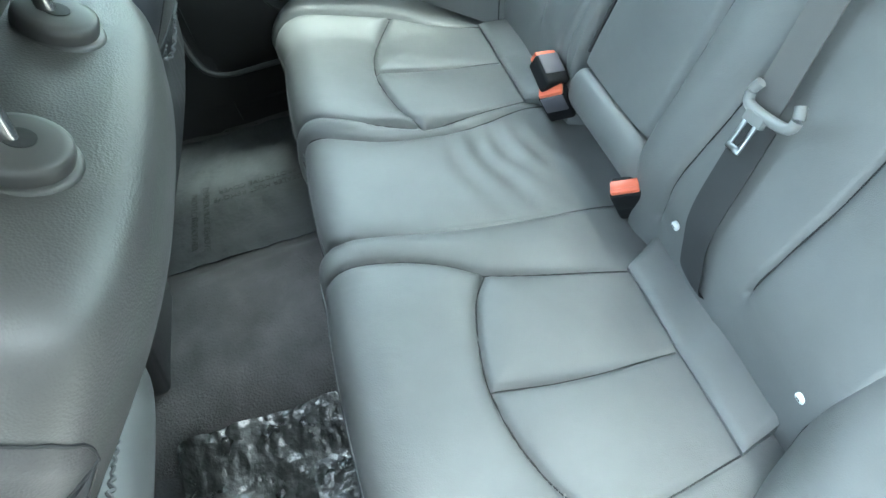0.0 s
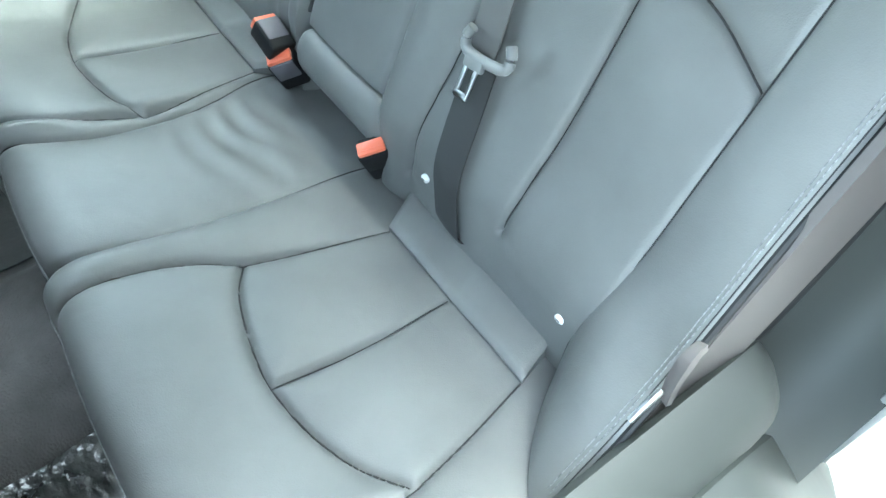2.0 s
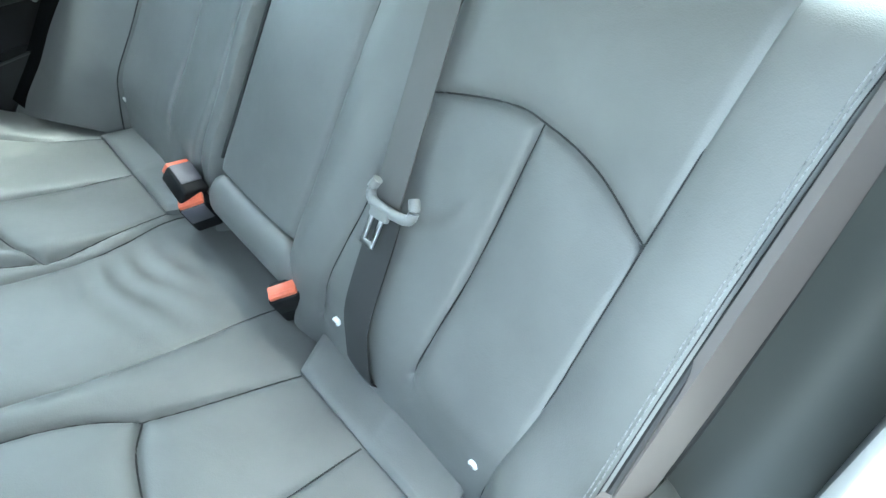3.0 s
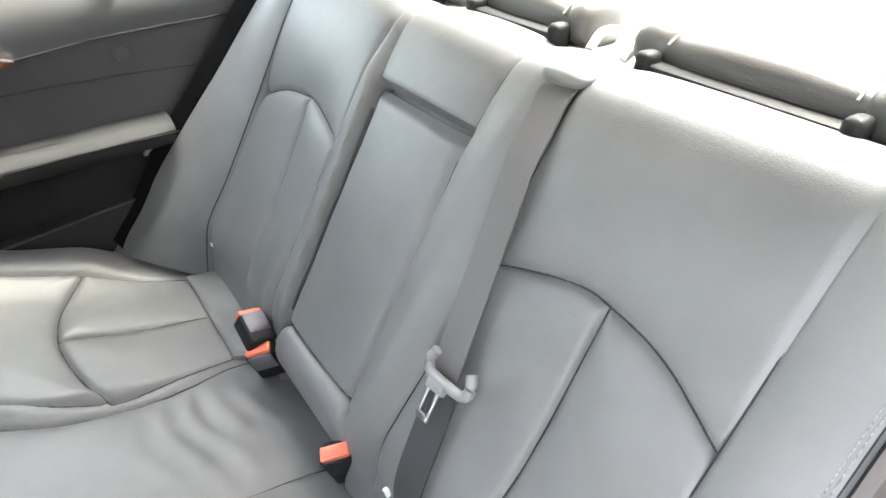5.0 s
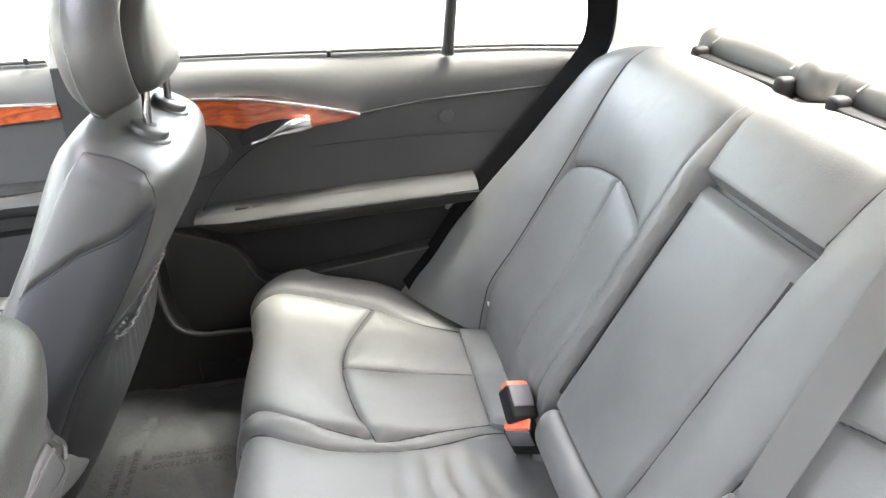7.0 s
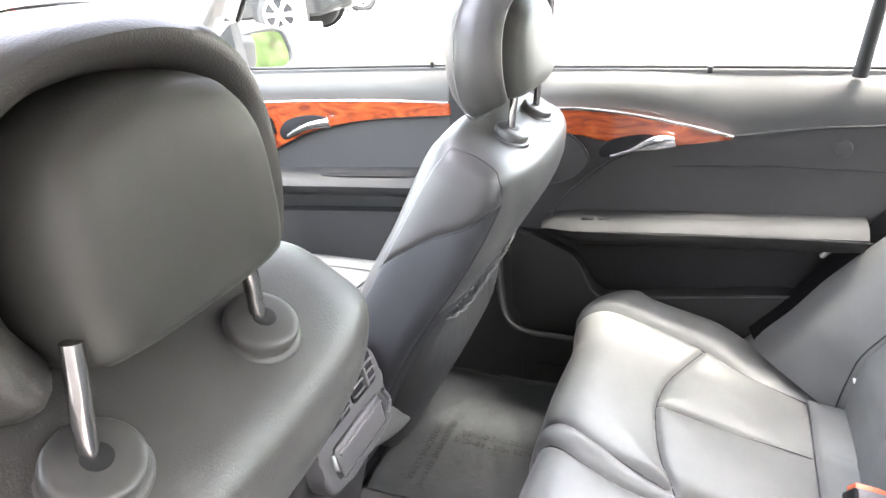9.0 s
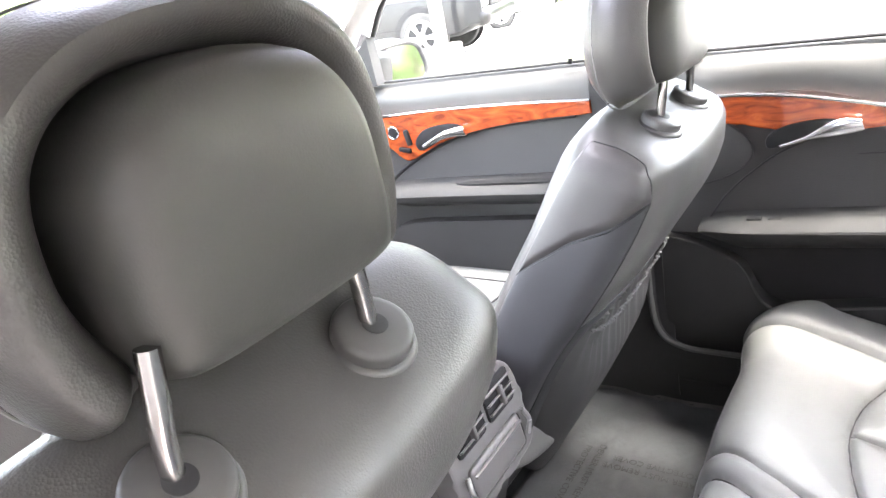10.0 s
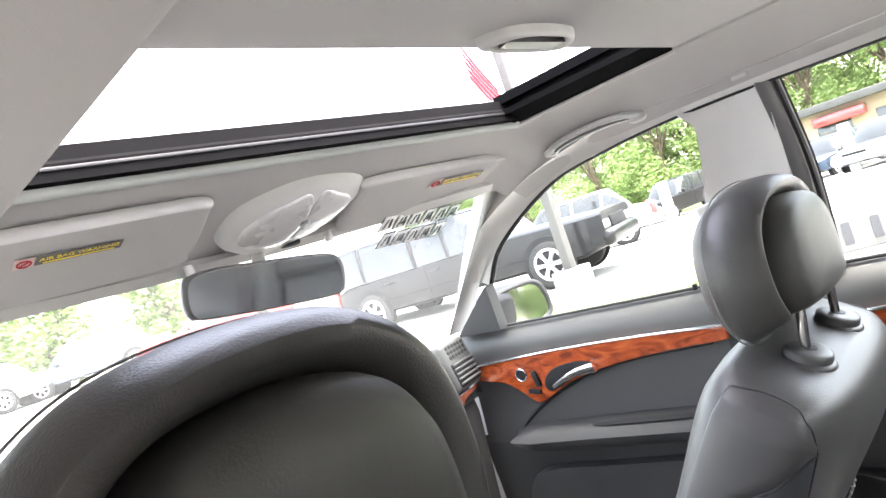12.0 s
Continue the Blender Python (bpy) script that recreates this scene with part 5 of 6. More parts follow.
def build_front_door(s, full):
    label = "closed front passenger door with wood trim and switches" if full else "closed driver door with dark vinyl panels"
    door = thing("front_door", label, "car door", "car doors", at=(s * 0.70, 1.2, 0.40))
    X = lambda pts: [(s * x, y, z) for x, y, z in pts]
    part("upper_pad", ribbon(X([(0.728, 1.575, 1.084), (0.728, 1.25, 1.087), (0.728, 0.865, 1.090)]), X([(0.700, 1.56, 1.006), (0.697, 1.25, 1.018), (0.694, 0.865, 1.020)]), s * -0.04, n=40, m=14, bulge=-0.012 * s), DOOR_TOP, door, "grey grained vinyl window sill pad")
    part("middle_panel", ribbon(X([(0.702, 1.56, 1.008), (0.702, 1.25, 1.018), (0.700, 0.865, 1.020)]), X([(0.690, 1.56, 0.80), (0.690, 1.25, 0.80), (0.690, 0.865, 0.80)]), s * -0.03, n=40, m=18, bulge=0.006 * s), DOOR, door, "dark vinyl middle panel")
    # Paler than the rear door's lower panel: the stronger light is in the colour.
    part("lower_panel", ribbon(X([(0.694, 1.58, 0.82), (0.694, 1.25, 0.82), (0.694, 0.865, 0.82)]), X([(0.735, 1.6, 0.43), (0.735, 1.25, 0.43), (0.735, 0.865, 0.43)]), s * -0.02, n=30, m=10), DOOR_TOP, door, "dark lower door panel")
    part("sill_rubber", tube(X([(0.722, 1.54, 1.0885), (0.722, 1.25, 1.090), (0.722, 0.875, 1.0925)]), 0.0035, 8, 60), RUBBER, door, "black rubber window strip")
    rings = []
    for t in np.linspace(0, 1, 30):
        y = 1.45 - 0.585 * t
        z = 0.815 + 0.030 * t ** 0.7
        k = min(1.0, 0.12 + t * 6) ** 0.6
        sec = [(0.705, 0.024), (0.690 - 0.016 * k, 0.022 * k), (0.664 - 0.020 * k + 0.01 * (1 - k), 0.018 * k), (0.642 - 0.012 * k + 0.02 * (1 - k), 0.010 * k), (0.634 - 0.012 * k + 0.026 * (1 - k), 0.0), (0.640 - 0.010 * k + 0.02 * (1 - k), -0.018 * k), (0.672, -0.040 * k), (0.705, -0.045)]
        rings.append([(s * x, y, z + q) for x, q in sec])
    part("armrest", loft(rings), ARM, door, "long padded door armrest")
    if not full:
        return
    top = curve([(1.545, 1.000), (1.40, 1.010), (1.25, 1.017), (1.05, 1.020), (0.862, 1.018)], 40)
    low = curve([(0.862, 0.992), (0.95, 0.988), (1.05, 0.980), (1.15, 0.965), (1.24, 0.942), (1.30, 0.917), (1.345, 0.897), (1.37, 0.905), (1.40, 0.930), (1.45, 0.955), (1.545, 0.972)], 60)
    part("wood_strip", prism([tuple(p) for p in np.concatenate([top, low])], "x", 0.686, 0.706, 0.005, 3), WOOD, door, "polished red-brown burl wood strip")
    part("chrome_line", tube([(0.685, y, z + 0.003) for y, z in top[::3]], 0.0032, 8, 60), CHROME, door, "thin chrome line")
    cup = curve([(1.165, 0.972), (1.22, 0.958), (1.27, 0.935), (1.305, 0.925), (1.315, 0.945), (1.29, 0.972), (1.24, 0.985), (1.19, 0.985)], 40, True)
    part("handle_cup", prism(cup.tolist(), "x", 0.681, 0.698, 0.003), DARK, door, "dark recessed handle cup")
    grip = []
    for t in np.linspace(0, 1, 20):
        y, z = 1.160 + 0.130 * t, 0.972 - 0.036 * t + 0.008 * math.sin(math.pi * t)
        h = 0.012 - 0.007 * t
        grip.append([(0.672 + 0.010 * t + 0.006 * math.cos(a), y + 0.3 * h * math.sin(a), z + h * math.sin(a)) for a in np.linspace(0, 2 * math.pi, 16, endpoint=False)])
    part("door_handle", loft(grip), CHROME, door, "chrome pull handle")
    part("memory_switch", disc(0.014, 0.010, (0.684, 1.375, 0.972), (0, 90, 0), 24, 0.003), DARK, door, "round black switch with a chrome rim")
    part("switch_rim", tube([(0.680, 1.375 + 0.015 * math.cos(a), 0.972 + 0.015 * math.sin(a)) for a in np.linspace(0, 2 * math.pi, 13)], 0.0018, 6, 36), CHROME, door)
    part("seat_switch_back", rbox(0.010, 0.014, 0.040, 0.004, 2, at=(0.682, 1.335, 0.958), rot=(-10, 0, 0)), DARK, door, "black seat-shaped adjusting switch")
    part("seat_switch_base", rbox(0.010, 0.036, 0.012, 0.004, 2, at=(0.682, 1.350, 0.928), rot=(8, 0, 0)), DARK, door, "black seat-shaped adjusting switch")
    part("panel_seam", tube([(0.696, 0.90, 0.987), (0.698, 1.05, 0.977), (0.699, 1.18, 0.957), (0.699, 1.30, 0.915), (0.697, 1.40, 0.86), (0.695, 1.45, 0.815)], 0.004, 8, 50), RUBBER, door)
    pocket = curve([(1.44, 0.70), (1.38, 0.735), (1.20, 0.75), (0.95, 0.765), (0.875, 0.76), (0.875, 0.46), (1.2, 0.44), (1.45, 0.46), (1.47, 0.60)], 60, True)
    # Pocket also paler than the rear door's, for the extra light here.
    part("door_pocket", prism(pocket.tolist(), "x", 0.668, 0.725, 0.006), ARM, door, "dark moulded map pocket")
    cup = prism([(0.655 + q, y) for y, q in curve([(1.20, 0), (1.17, 0.012), (1.05, 0.014), (0.93, 0.010), (0.90, 0), (0.95, -0.012), (1.05, -0.014), (1.17, -0.012)], 40, True)], "z", -0.016, 0.0, 0.0005)
    for v in cup.verts:
        v.co.z += 0.836 + 0.030 * ((1.45 - v.co.y) / 0.585) ** 0.7
    part("pull_cup", cup, DARK, door, "dark grab recess")
    part("mirror_corner", prism([(1.412, 1.195), (1.404, 1.20), (1.400, 1.088), (1.55, 1.086)], "x", 0.690, 0.722, 0.006), RUBBER, door, "black triangular mirror corner")
    part("lock_pin", disc(0.005, 0.012, (0.712, 0.905, 1.096), (0, 0, 0), 14, 0.001), DARK, door, "dark lock button")
    # outside mirror
    m = thing("door_mirror", "dark outside door mirror with a chrome-edged glass", "mirror", at=(0.95, 1.5, 1.05))
    house = part("housing", egg((0.935, 1.572, 1.094), (0.110, 0.052, 0.078), (3, 3)), CAR_BLACK, m)
    ring = curve([(-0.092, -0.048), (0, -0.060), (0.086, -0.045), (0.092, 0.02), (0.06, 0.058), (-0.05, 0.056), (-0.095, 0.03)], 40, True)
    glass = bmesh.new()
    bmesh.ops.create_circle(glass, cap_ends=True, segments=40, radius=1)
    glass.verts.ensure_lookup_table()
    for v, (px, pz) in zip(glass.verts, ring):
        v.co = (px, 0, pz)
    bmesh.ops.transform(glass, matrix=pose(0.925, 1.515, 1.094, -5, 0, -22), verts=glass.verts)
    geo = bmesh.ops.extrude_face_region(glass, geom=list(glass.faces))["geom"]
    for v in geo:
        if isinstance(v, bmesh.types.BMVert):
            v.co.y += 0.004
    part("glass", glass, MIRROR, m, "mirror glass", smooth=False)
    part("rim", tube([tuple(pose(0.925, 1.515, 1.094, -5, 0, -22) @ Vector((px, 0, pz))) for px, pz in np.concatenate([ring, ring[:1]])[::2]], 0.008, 8, 80), RUBBER, m)
    part("stalk", tube([(0.74, 1.53, 1.05), (0.80, 1.56, 1.05), (0.88, 1.58, 1.06)], [0.03, 0.022, 0.025], 12), CAR_BLACK, m)


def build_left_jamb():
    """The open doorway behind the driver: body trim over the wheel arch, striker and seal."""
    jamb = thing("doorway_trim", "grey trim around the open rear doorway", "door trim", at=(-0.70, 0.1, 0.43))
    rings, outer = [], []
    for t in np.linspace(0, 1, 40):
        y = 0.46 - 0.55 * t
        z = 0.600 + 0.045 * step(0.0, 0.45, np.array(t))
        k = float(np.sqrt(max(0.02, 1 - max(0, (t - 0.86) / 0.14) ** 2))) * float(min(1, 0.4 + 2 * t))
        sec = [(0.668, -0.16), (0.668, -0.01), (0.676, 0.0), (0.695, -0.006), (0.72, -0.024), (0.742, -0.052), (0.744, -0.16)]
        rings.append([(-(0.668 + (x - 0.668) * k), y, z - 0.05 * (1 - k) + q * k) for x, q in sec])
        low = [(0.732, -0.16), (0.732, -0.072), (0.747, -0.060), (0.79, -0.078), (0.85, -0.115), (0.90, -0.18), (0.90, -0.22), (0.74, -0.22)]
        outer.append([(-(x - 0.04 * (1 - k)), y - 0.03 - 0.06 * t, z + q - 0.16 * float(step(0.62, 1.0, np.array(t)))) for x, q in low])
    part("arch_cover", loft(rings), JAMB, jamb, "smooth grey moulded arch cover")
    part("outer_cover", loft(outer), JAMB_DARK, jamb, "darker outer cover below the seam")
    edge = [(x - 0.001, y, z + 0.004) for x, y, z in (ring[2] for ring in outer[:20])]
    # Chrome line added to give the seam its thin bright highlight.
    part("highlight_strip", tube(edge, 0.0017, 8, 60), CHROME, jamb, "thin chrome line added for the highlight along the seam")
    a = [(-0.662, 0.02, 0.50), (-0.662, -0.14, 0.60), (-0.662, -0.22, 0.78), (-0.664, -0.25, 0.95), (-0.668, -0.24, 1.06), (-0.66, -0.20, 1.20), (-0.645, -0.06, 1.36)]
    b = [(-0.80, 0.00, 0.44), (-0.80, -0.17, 0.56), (-0.80, -0.26, 0.76), (-0.795, -0.29, 0.95), (-0.78, -0.28, 1.06), (-0.72, -0.24, 1.20), (-0.69, -0.10, 1.38)]
    part("door_frame", ribbon(a, b, -0.02, n=50, m=14, bulge=0.035), JAMB, jamb, "grey painted door frame")
    part("weather_strip", tube([(x + 0.004, y + 0.006, z) for x, y, z in a], 0.009, 10, 70), RUBBER, jamb, "black rubber weather strip")
    striker = part("striker", disc(0.017, 0.012, (-0.752, -0.238, 0.868), (80, 0, 12), 28, 0.004), CHROME, jamb, "bright round door striker plate")
    part("striker_hole", disc(0.008, 0.004, (-0.752, -0.231, 0.869), (80, 0, 12), 20, 0.001), DARK, striker)
    hook = part("belt_guide", ribbon([(-0.676, 0.094, 0.690), (-0.676, 0.100, 0.735), (-0.675, 0.096, 0.766), (-0.672, 0.082, 0.775), (-0.670, 0.064, 0.768)],
                                     [(-0.664, 0.090, 0.690), (-0.664, 0.096, 0.733), (-0.663, 0.092, 0.760), (-0.662, 0.080, 0.768), (-0.661, 0.064, 0.762)], 0.006, n=24, m=4), TAUPE, jamb, "taupe plastic hook")
    part("hook_plate", rbox(0.006, 0.040, 0.010, 0.002, 2, at=(-0.668, 0.118, 0.712), rot=(-32, 0, 0)), STEEL, hook, "bright metal plate")
    a = [(-0.652, 0.10, 0.55), (-0.652, 0.02, 0.72), (-0.650, -0.10, 0.93), (-0.645, -0.22, 1.10)]
    b = [(-0.664, 0.04, 0.52), (-0.664, -0.07, 0.68), (-0.664, -0.18, 0.88), (-0.66, -0.26, 1.08)]
    part("side_liner", ribbon(a, b, 0.01, n=30, m=6), TAUPE, jamb, "taupe side lining")
    right = thing("door_gap_seal", "black rubber seal between the door and the seat", "seal", at=(0.68, 0.05, 0.5))
    part("strip", ribbon([(0.686, 0.216, 0.560), (0.686, 0.152, 0.640), (0.686, 0.108, 0.710), (0.686, 0.062, 0.780), (0.686, -0.022, 0.880), (0.686, -0.104, 0.980), (0.680, -0.183, 1.10), (0.660, -0.160, 1.25)],
                         [(0.648, 0.200, 0.540), (0.648, 0.120, 0.640), (0.648, 0.010, 0.770), (0.648, -0.090, 0.892), (0.648, -0.165, 0.992), (0.646, -0.225, 1.09), (0.635, -0.220, 1.25)], 0.02, n=40, m=5), SOOT, right)
    part("catch", rbox(0.012, 0.011, 0.026, 0.004, 2, at=(0.672, 0.112, 0.748), rot=(38, 0, 0)), STEEL, right, "small bright catch")


# ---- dashboard, console, overhead ----
def build_dash():
    dash = thing("dashboard", "dark dashboard under the windscreen with side vents", "dashboard", at=(0, 1.75, 0.7))
    sec = [(1.55, 0.62), (1.52, 0.90), (1.535, 1.0), (1.58, 1.055), (1.68, 1.075), (1.90, 1.065), (1.95, 1.0), (1.95, 0.62)]
    part("body", prism(sec, "x", -0.68, 0.665, 0.02, 3), DOOR, dash)
    place = pose(0.612, 1.512, 1.036, -12, 0, 10)
    def put(name, bm, mat, parent, label=""):
        bmesh.ops.transform(bm, matrix=place, verts=bm.verts)
        return part(name, bm, mat, parent, label)
    vent = put("side_vent", rbox(0.112, 0.05, 0.125, 0.014, 3), DOOR_TOP, dash, "slatted side air vent")
    put("vent_mouth", rbox(0.092, 0.01, 0.062, 0.006, 2, at=(0, -0.0235, -0.022)), DARK, vent, "dark vent mouth")
    for k in range(5):
        put("slat", rbox(0.088, 0.012, 0.005, 0.0015, 1, at=(0, -0.027, -0.046 + 0.012 * k), rot=(-25, 0, 0)), GREY_PLASTIC, vent)
    for i in range(6):
        for j in range(3):
            put("speaker_hole", disc(0.0048, 0.004, (-0.034 + 0.0135 * i, -0.0245, 0.022 + 0.012 * j), (90, 0, 0), 10, 0), RUBBER, vent)
    part("chrome_trim", rbox(0.115, 0.01, 0.030, 0.004, 2, at=(0.612, 1.500, 0.955), rot=(-10, 0, 10)), CHROME, dash, "bright trim strip")
    wheel = thing("steering_wheel", "dark leather steering wheel", "steering wheel", at=(-0.378, 1.35, 0.9))
    ring = [tuple(pose(-0.378, 1.40, 0.93, 65, 0, 0) @ Vector((0.185 * math.cos(a), 0.185 * math.sin(a), 0))) for a in np.linspace(0, 2 * math.pi, 25)]
    part("rim", tube(ring, 0.015, 12, 72), LEATHER_GRAIN, wheel)
    part("hub", disc(0.075, 0.05, (-0.378, 1.42, 0.935), (65, 0, 0), 32, 0.015), DARK, wheel)
    for a in (0, 180, 270):
        e = pose(-0.378, 1.40, 0.93, 65, 0, 0) @ Vector((0.18 * math.cos(radians(a)), 0.18 * math.sin(radians(a)), 0))
        part("spoke", tube([(-0.378, 1.42, 0.935), tuple((e + Vector((-0.378, 1.42, 0.935))) / 2), tuple(e)], 0.014, 10, 12), DARK, wheel)


def build_console():
    c = thing("centre_console", "dark centre console with rear air vents and ashtray", "console", at=(0, 0.835, 0.43))
    part("body", prism([(0.86, 0.40), (0.82, 0.56), (0.782, 0.70), (0.800, 0.795), (0.87, 0.832), (1.20, 0.80), (1.50, 0.77), (1.50, 0.40)], "x", -0.115, 0.115, 0.022, 4), DOOR, c)
    lean = pose(0, 0.772, 0.732, -9, 0, 0)
    def put(name, bm, mat, parent, label=""):
        bmesh.ops.transform(bm, matrix=lean, verts=bm.verts)
        return part(name, bm, mat, parent, label)
    shape = curve([(-0.085, -0.062), (0, -0.067), (0.085, -0.062), (0.092, 0.0), (0.088, 0.055), (0.06, 0.082), (0, 0.088), (-0.06, 0.082), (-0.088, 0.055), (-0.092, 0.0)], 60, True)
    frame_part = put("vent_frame", prism(shape.tolist(), "y", -0.016, 0.02, 0.006, 3), GREY_PLASTIC, c, "grey rear vent and ashtray frame")
    for k in (-1, 1):
        put("vent_mouth", rbox(0.066, 0.008, 0.050, 0.006, 2, at=(k * 0.038, -0.0165, 0.045)), DARK, frame_part, "dark vent mouth")
        for j in range(3):
            put("louvre", rbox(0.062, 0.008, 0.0026, 0.0008, 1, at=(k * 0.038, -0.0215, 0.031 + 0.014 * j), rot=(-25, 0, 0)), GREY_PLASTIC, frame_part)
        put("slider", rbox(0.006, 0.010, 0.030, 0.002, 2, at=(k * 0.038, -0.024, 0.045)), GREY_PLASTIC, frame_part)
        put("lid_catch", tube_bm([(k * 0.070, -0.022, -0.040), (k * 0.077, -0.026, -0.022), (k * 0.073, -0.022, -0.002)], 0.0035), STEEL, frame_part, "bright lid catch")
    tray = put("ashtray_lid", rbox(0.130, 0.010, 0.052, 0.008, 3, at=(0, -0.017, -0.026)), GREY_PLASTIC, frame_part, "grey ashtray lid")
    put("lid_rib", rbox(0.120, 0.006, 0.005, 0.002, 2, at=(0, -0.0235, -0.012)), GREY_PLASTIC, frame_part)


def build_overhead():
    m = thing("rear_view_mirror", "wide grey interior rear-view mirror", "mirror", at=(0.02, 1.24, 1.39))
    yaw = pose(0.006, 1.198, 1.350, 0, 0, -17) @ pose(0, 0, 0, 0, 8, 0)
    outline = curve([(-0.118, -0.026), (-0.10, -0.034), (0, -0.036), (0.10, -0.033), (0.118, -0.026), (0.122, 0.0), (0.116, 0.025), (0.09, 0.034), (0, 0.036), (-0.09, 0.034), (-0.116, 0.025), (-0.122, 0.0)], 60, True)
    body = prism(outline.tolist(), "y", 0.0, 0.03, 0.008, 3)
    bmesh.ops.transform(body, matrix=yaw @ pose(0, 0, 0, 9, 0, 0), verts=body.verts)
    part("housing", body, GREY_PLASTIC, m)
    g = prism((outline * 0.93).tolist(), "y", -0.0035, 0.002, 0)
    bmesh.ops.transform(g, matrix=yaw @ pose(0, 0, 0, 9, 0, 0), verts=g.verts)
    part("glass", g, ROOM_MIRROR, m, "dim mirror glass", smooth=False)
    part("stem", tube([(0.02, 1.215, 1.365), (0.028, 1.24, 1.385), (0.035, 1.25, 1.41)], 0.011, 10, 16), LINER_PLASTIC, m)
    lamp = thing("overhead_console", "pale overhead console with clear reading lamp lens", "ceiling light", at=(0.04, 1.14, 1.44))
    shape = curve([(-0.065, 1.165), (-0.055, 1.11), (0.0, 1.072), (0.06, 1.062), (0.13, 1.075), (0.165, 1.105), (0.16, 1.15), (0.125, 1.21), (0.08, 1.25), (0.04, 1.26), (-0.01, 1.24), (-0.05, 1.205)], 60, True)
    centre = np.array([0.045, 1.15])
    ang = np.unwrap(np.arctan2(shape[:, 1] - centre[1], shape[:, 0] - centre[0]))
    far = np.hypot(*(shape - centre).T)
    order = np.argsort(ang % (2 * np.pi))
    belly = lambda k: float(np.interp(k, [0, 0.4, 0.7, 0.88, 0.96, 1.0], [-0.027, -0.025, -0.021, -0.014, -0.007, 0.002]))
    def under(x, y, off):
        """The height of the pod's belly at a place of the roof."""
        a = math.atan2(y - centre[1], x - centre[0]) % (2 * math.pi)
        r = float(np.interp(a, (ang % (2 * np.pi))[order], far[order], period=2 * np.pi))
        return float(roof_z(0.0, y)) + belly(min(1.0, math.hypot(x - centre[0], y - centre[1]) / r)) + off
    rings = [[(centre[0] + (x - centre[0]) * k, centre[1] + (y - centre[1]) * k, float(roof_z(0.0, centre[1] + (y - centre[1]) * k)) + (0.02 if n == 0 else belly(k))) for x, y in shape] for n, k in enumerate((1.0, 1.0, 0.985, 0.96, 0.92, 0.88, 0.8, 0.7, 0.55, 0.4, 0.2, 0.05))]
    part("housing", loft(rings), LINER_PLASTIC, lamp, "", 60)
    for name, line in (("lens", [(-0.040, 1.150), (-0.028, 1.115), (0.005, 1.092), (0.050, 1.084), (0.052, 1.190), (0.010, 1.196), (-0.028, 1.182)]),
                       ("lens", [(0.060, 1.084), (0.105, 1.090), (0.134, 1.110), (0.132, 1.145), (0.112, 1.185), (0.062, 1.190)])):
        pane_edge = curve(line, 48, True)
        mid = pane_edge.mean(0)
        part(name, loft([[(x, y, under(x, y, d)) for x, y in mid + (pane_edge - mid) * k] for k, d in ((1.0, 0.004), (1.0, -0.002), (0.97, -0.0034), (0.8, -0.0036), (0.5, -0.0036), (0.05, -0.0036))]), LAMP, lamp, "clear greyish lamp lens", smooth=60)
    part("lamp_switch", rbox(0.012, 0.020, 0.006, 0.002, 2, at=(0.056, 1.138, under(0.056, 1.138, -0.002))), GREY_PLASTIC, lamp, "small grey switch")
    part("sensor", rbox(0.03, 0.02, 0.010, 0.004, 2, at=(0.080, 1.222, under(0.080, 1.222, -0.001))), DARK, lamp, "dark sensor window")
    for s in (-1, 1):
        v = thing("sun_visor", "pale sun visor folded up with a warning sticker", "sun visor", "sun visors", at=(s * 0.36, 1.12, 1.43))
        x0, x1 = (-0.60, -0.108) if s < 0 else (0.150, 0.605)
        y0, e0, e1 = (1.056, 0.0, 0.012) if s < 0 else (1.088, 0.02, -0.025)
        lo = curve([(x0, y0 + 0.02), (x0 + 0.02, y0), (x0 + 0.2, y0 - 0.002), (x1 - 0.03, y0), (x1 - 0.006, y0 + 0.012), (x1, y0 + 0.035), (x1 + e1 * 0.5, y0 + 0.085), (x1 + e1 - 0.008, y0 + 0.132), (x1 + e1 - 0.03, y0 + 0.148), (x0 + e0 + 0.2, y0 + 0.150), (x0 + e0 + 0.03, y0 + 0.148), (x0 + e0 + 0.006, y0 + 0.13), (x0 + e0 * 0.5, y0 + 0.08)], 90, True)
        rings = []
        for k, dz in ((0.985, 0.006), (1.0, 0.002), (1.0, -0.003), (0.99, -0.007), (0.97, -0.009), (0.9, -0.0095)):
            mx = (x0 + x1) / 2
            rings.append([(mx + (x - mx) * k, y0 + 0.075 + (y - y0 - 0.075) * k, 1.460 - 0.30 * (y - 1.07) + dz) for x, y in lo])
        panel = part("panel", loft(rings), LINER, v)
        tilt = math.degrees(math.atan(-0.30))
        for cxx, cyy in ((-0.258, 1.099),) if s < 0 else ((0.41, 1.124),):
            zz = 1.460 - 0.30 * (cyy - 1.07) - 0.0106
            base = pose(cxx, cyy, zz, 180 + tilt, 0, 0) @ Matrix.Scale(0.74 if s < 0 else 0.95, 4)
            st = rbox(0.12, 0.024, 0.001, 0, at=(0, 0, 0))
            bmesh.ops.transform(st, matrix=base, verts=st.verts)
            part("sticker", st, STICKER, panel, "dark warning sticker", smooth=False)
            part("sticker_text", text_mesh("AIR BAG WARNING", 0.0125, base @ pose(0, 0.003, 0.001)), YELLOW, panel, "yellow sticker lettering", smooth=False)
            bar = rbox(0.10, 0.003, 0.001, 0, at=(0, -0.007, 0.0008))
            bmesh.ops.transform(bar, matrix=base, verts=bar.verts)
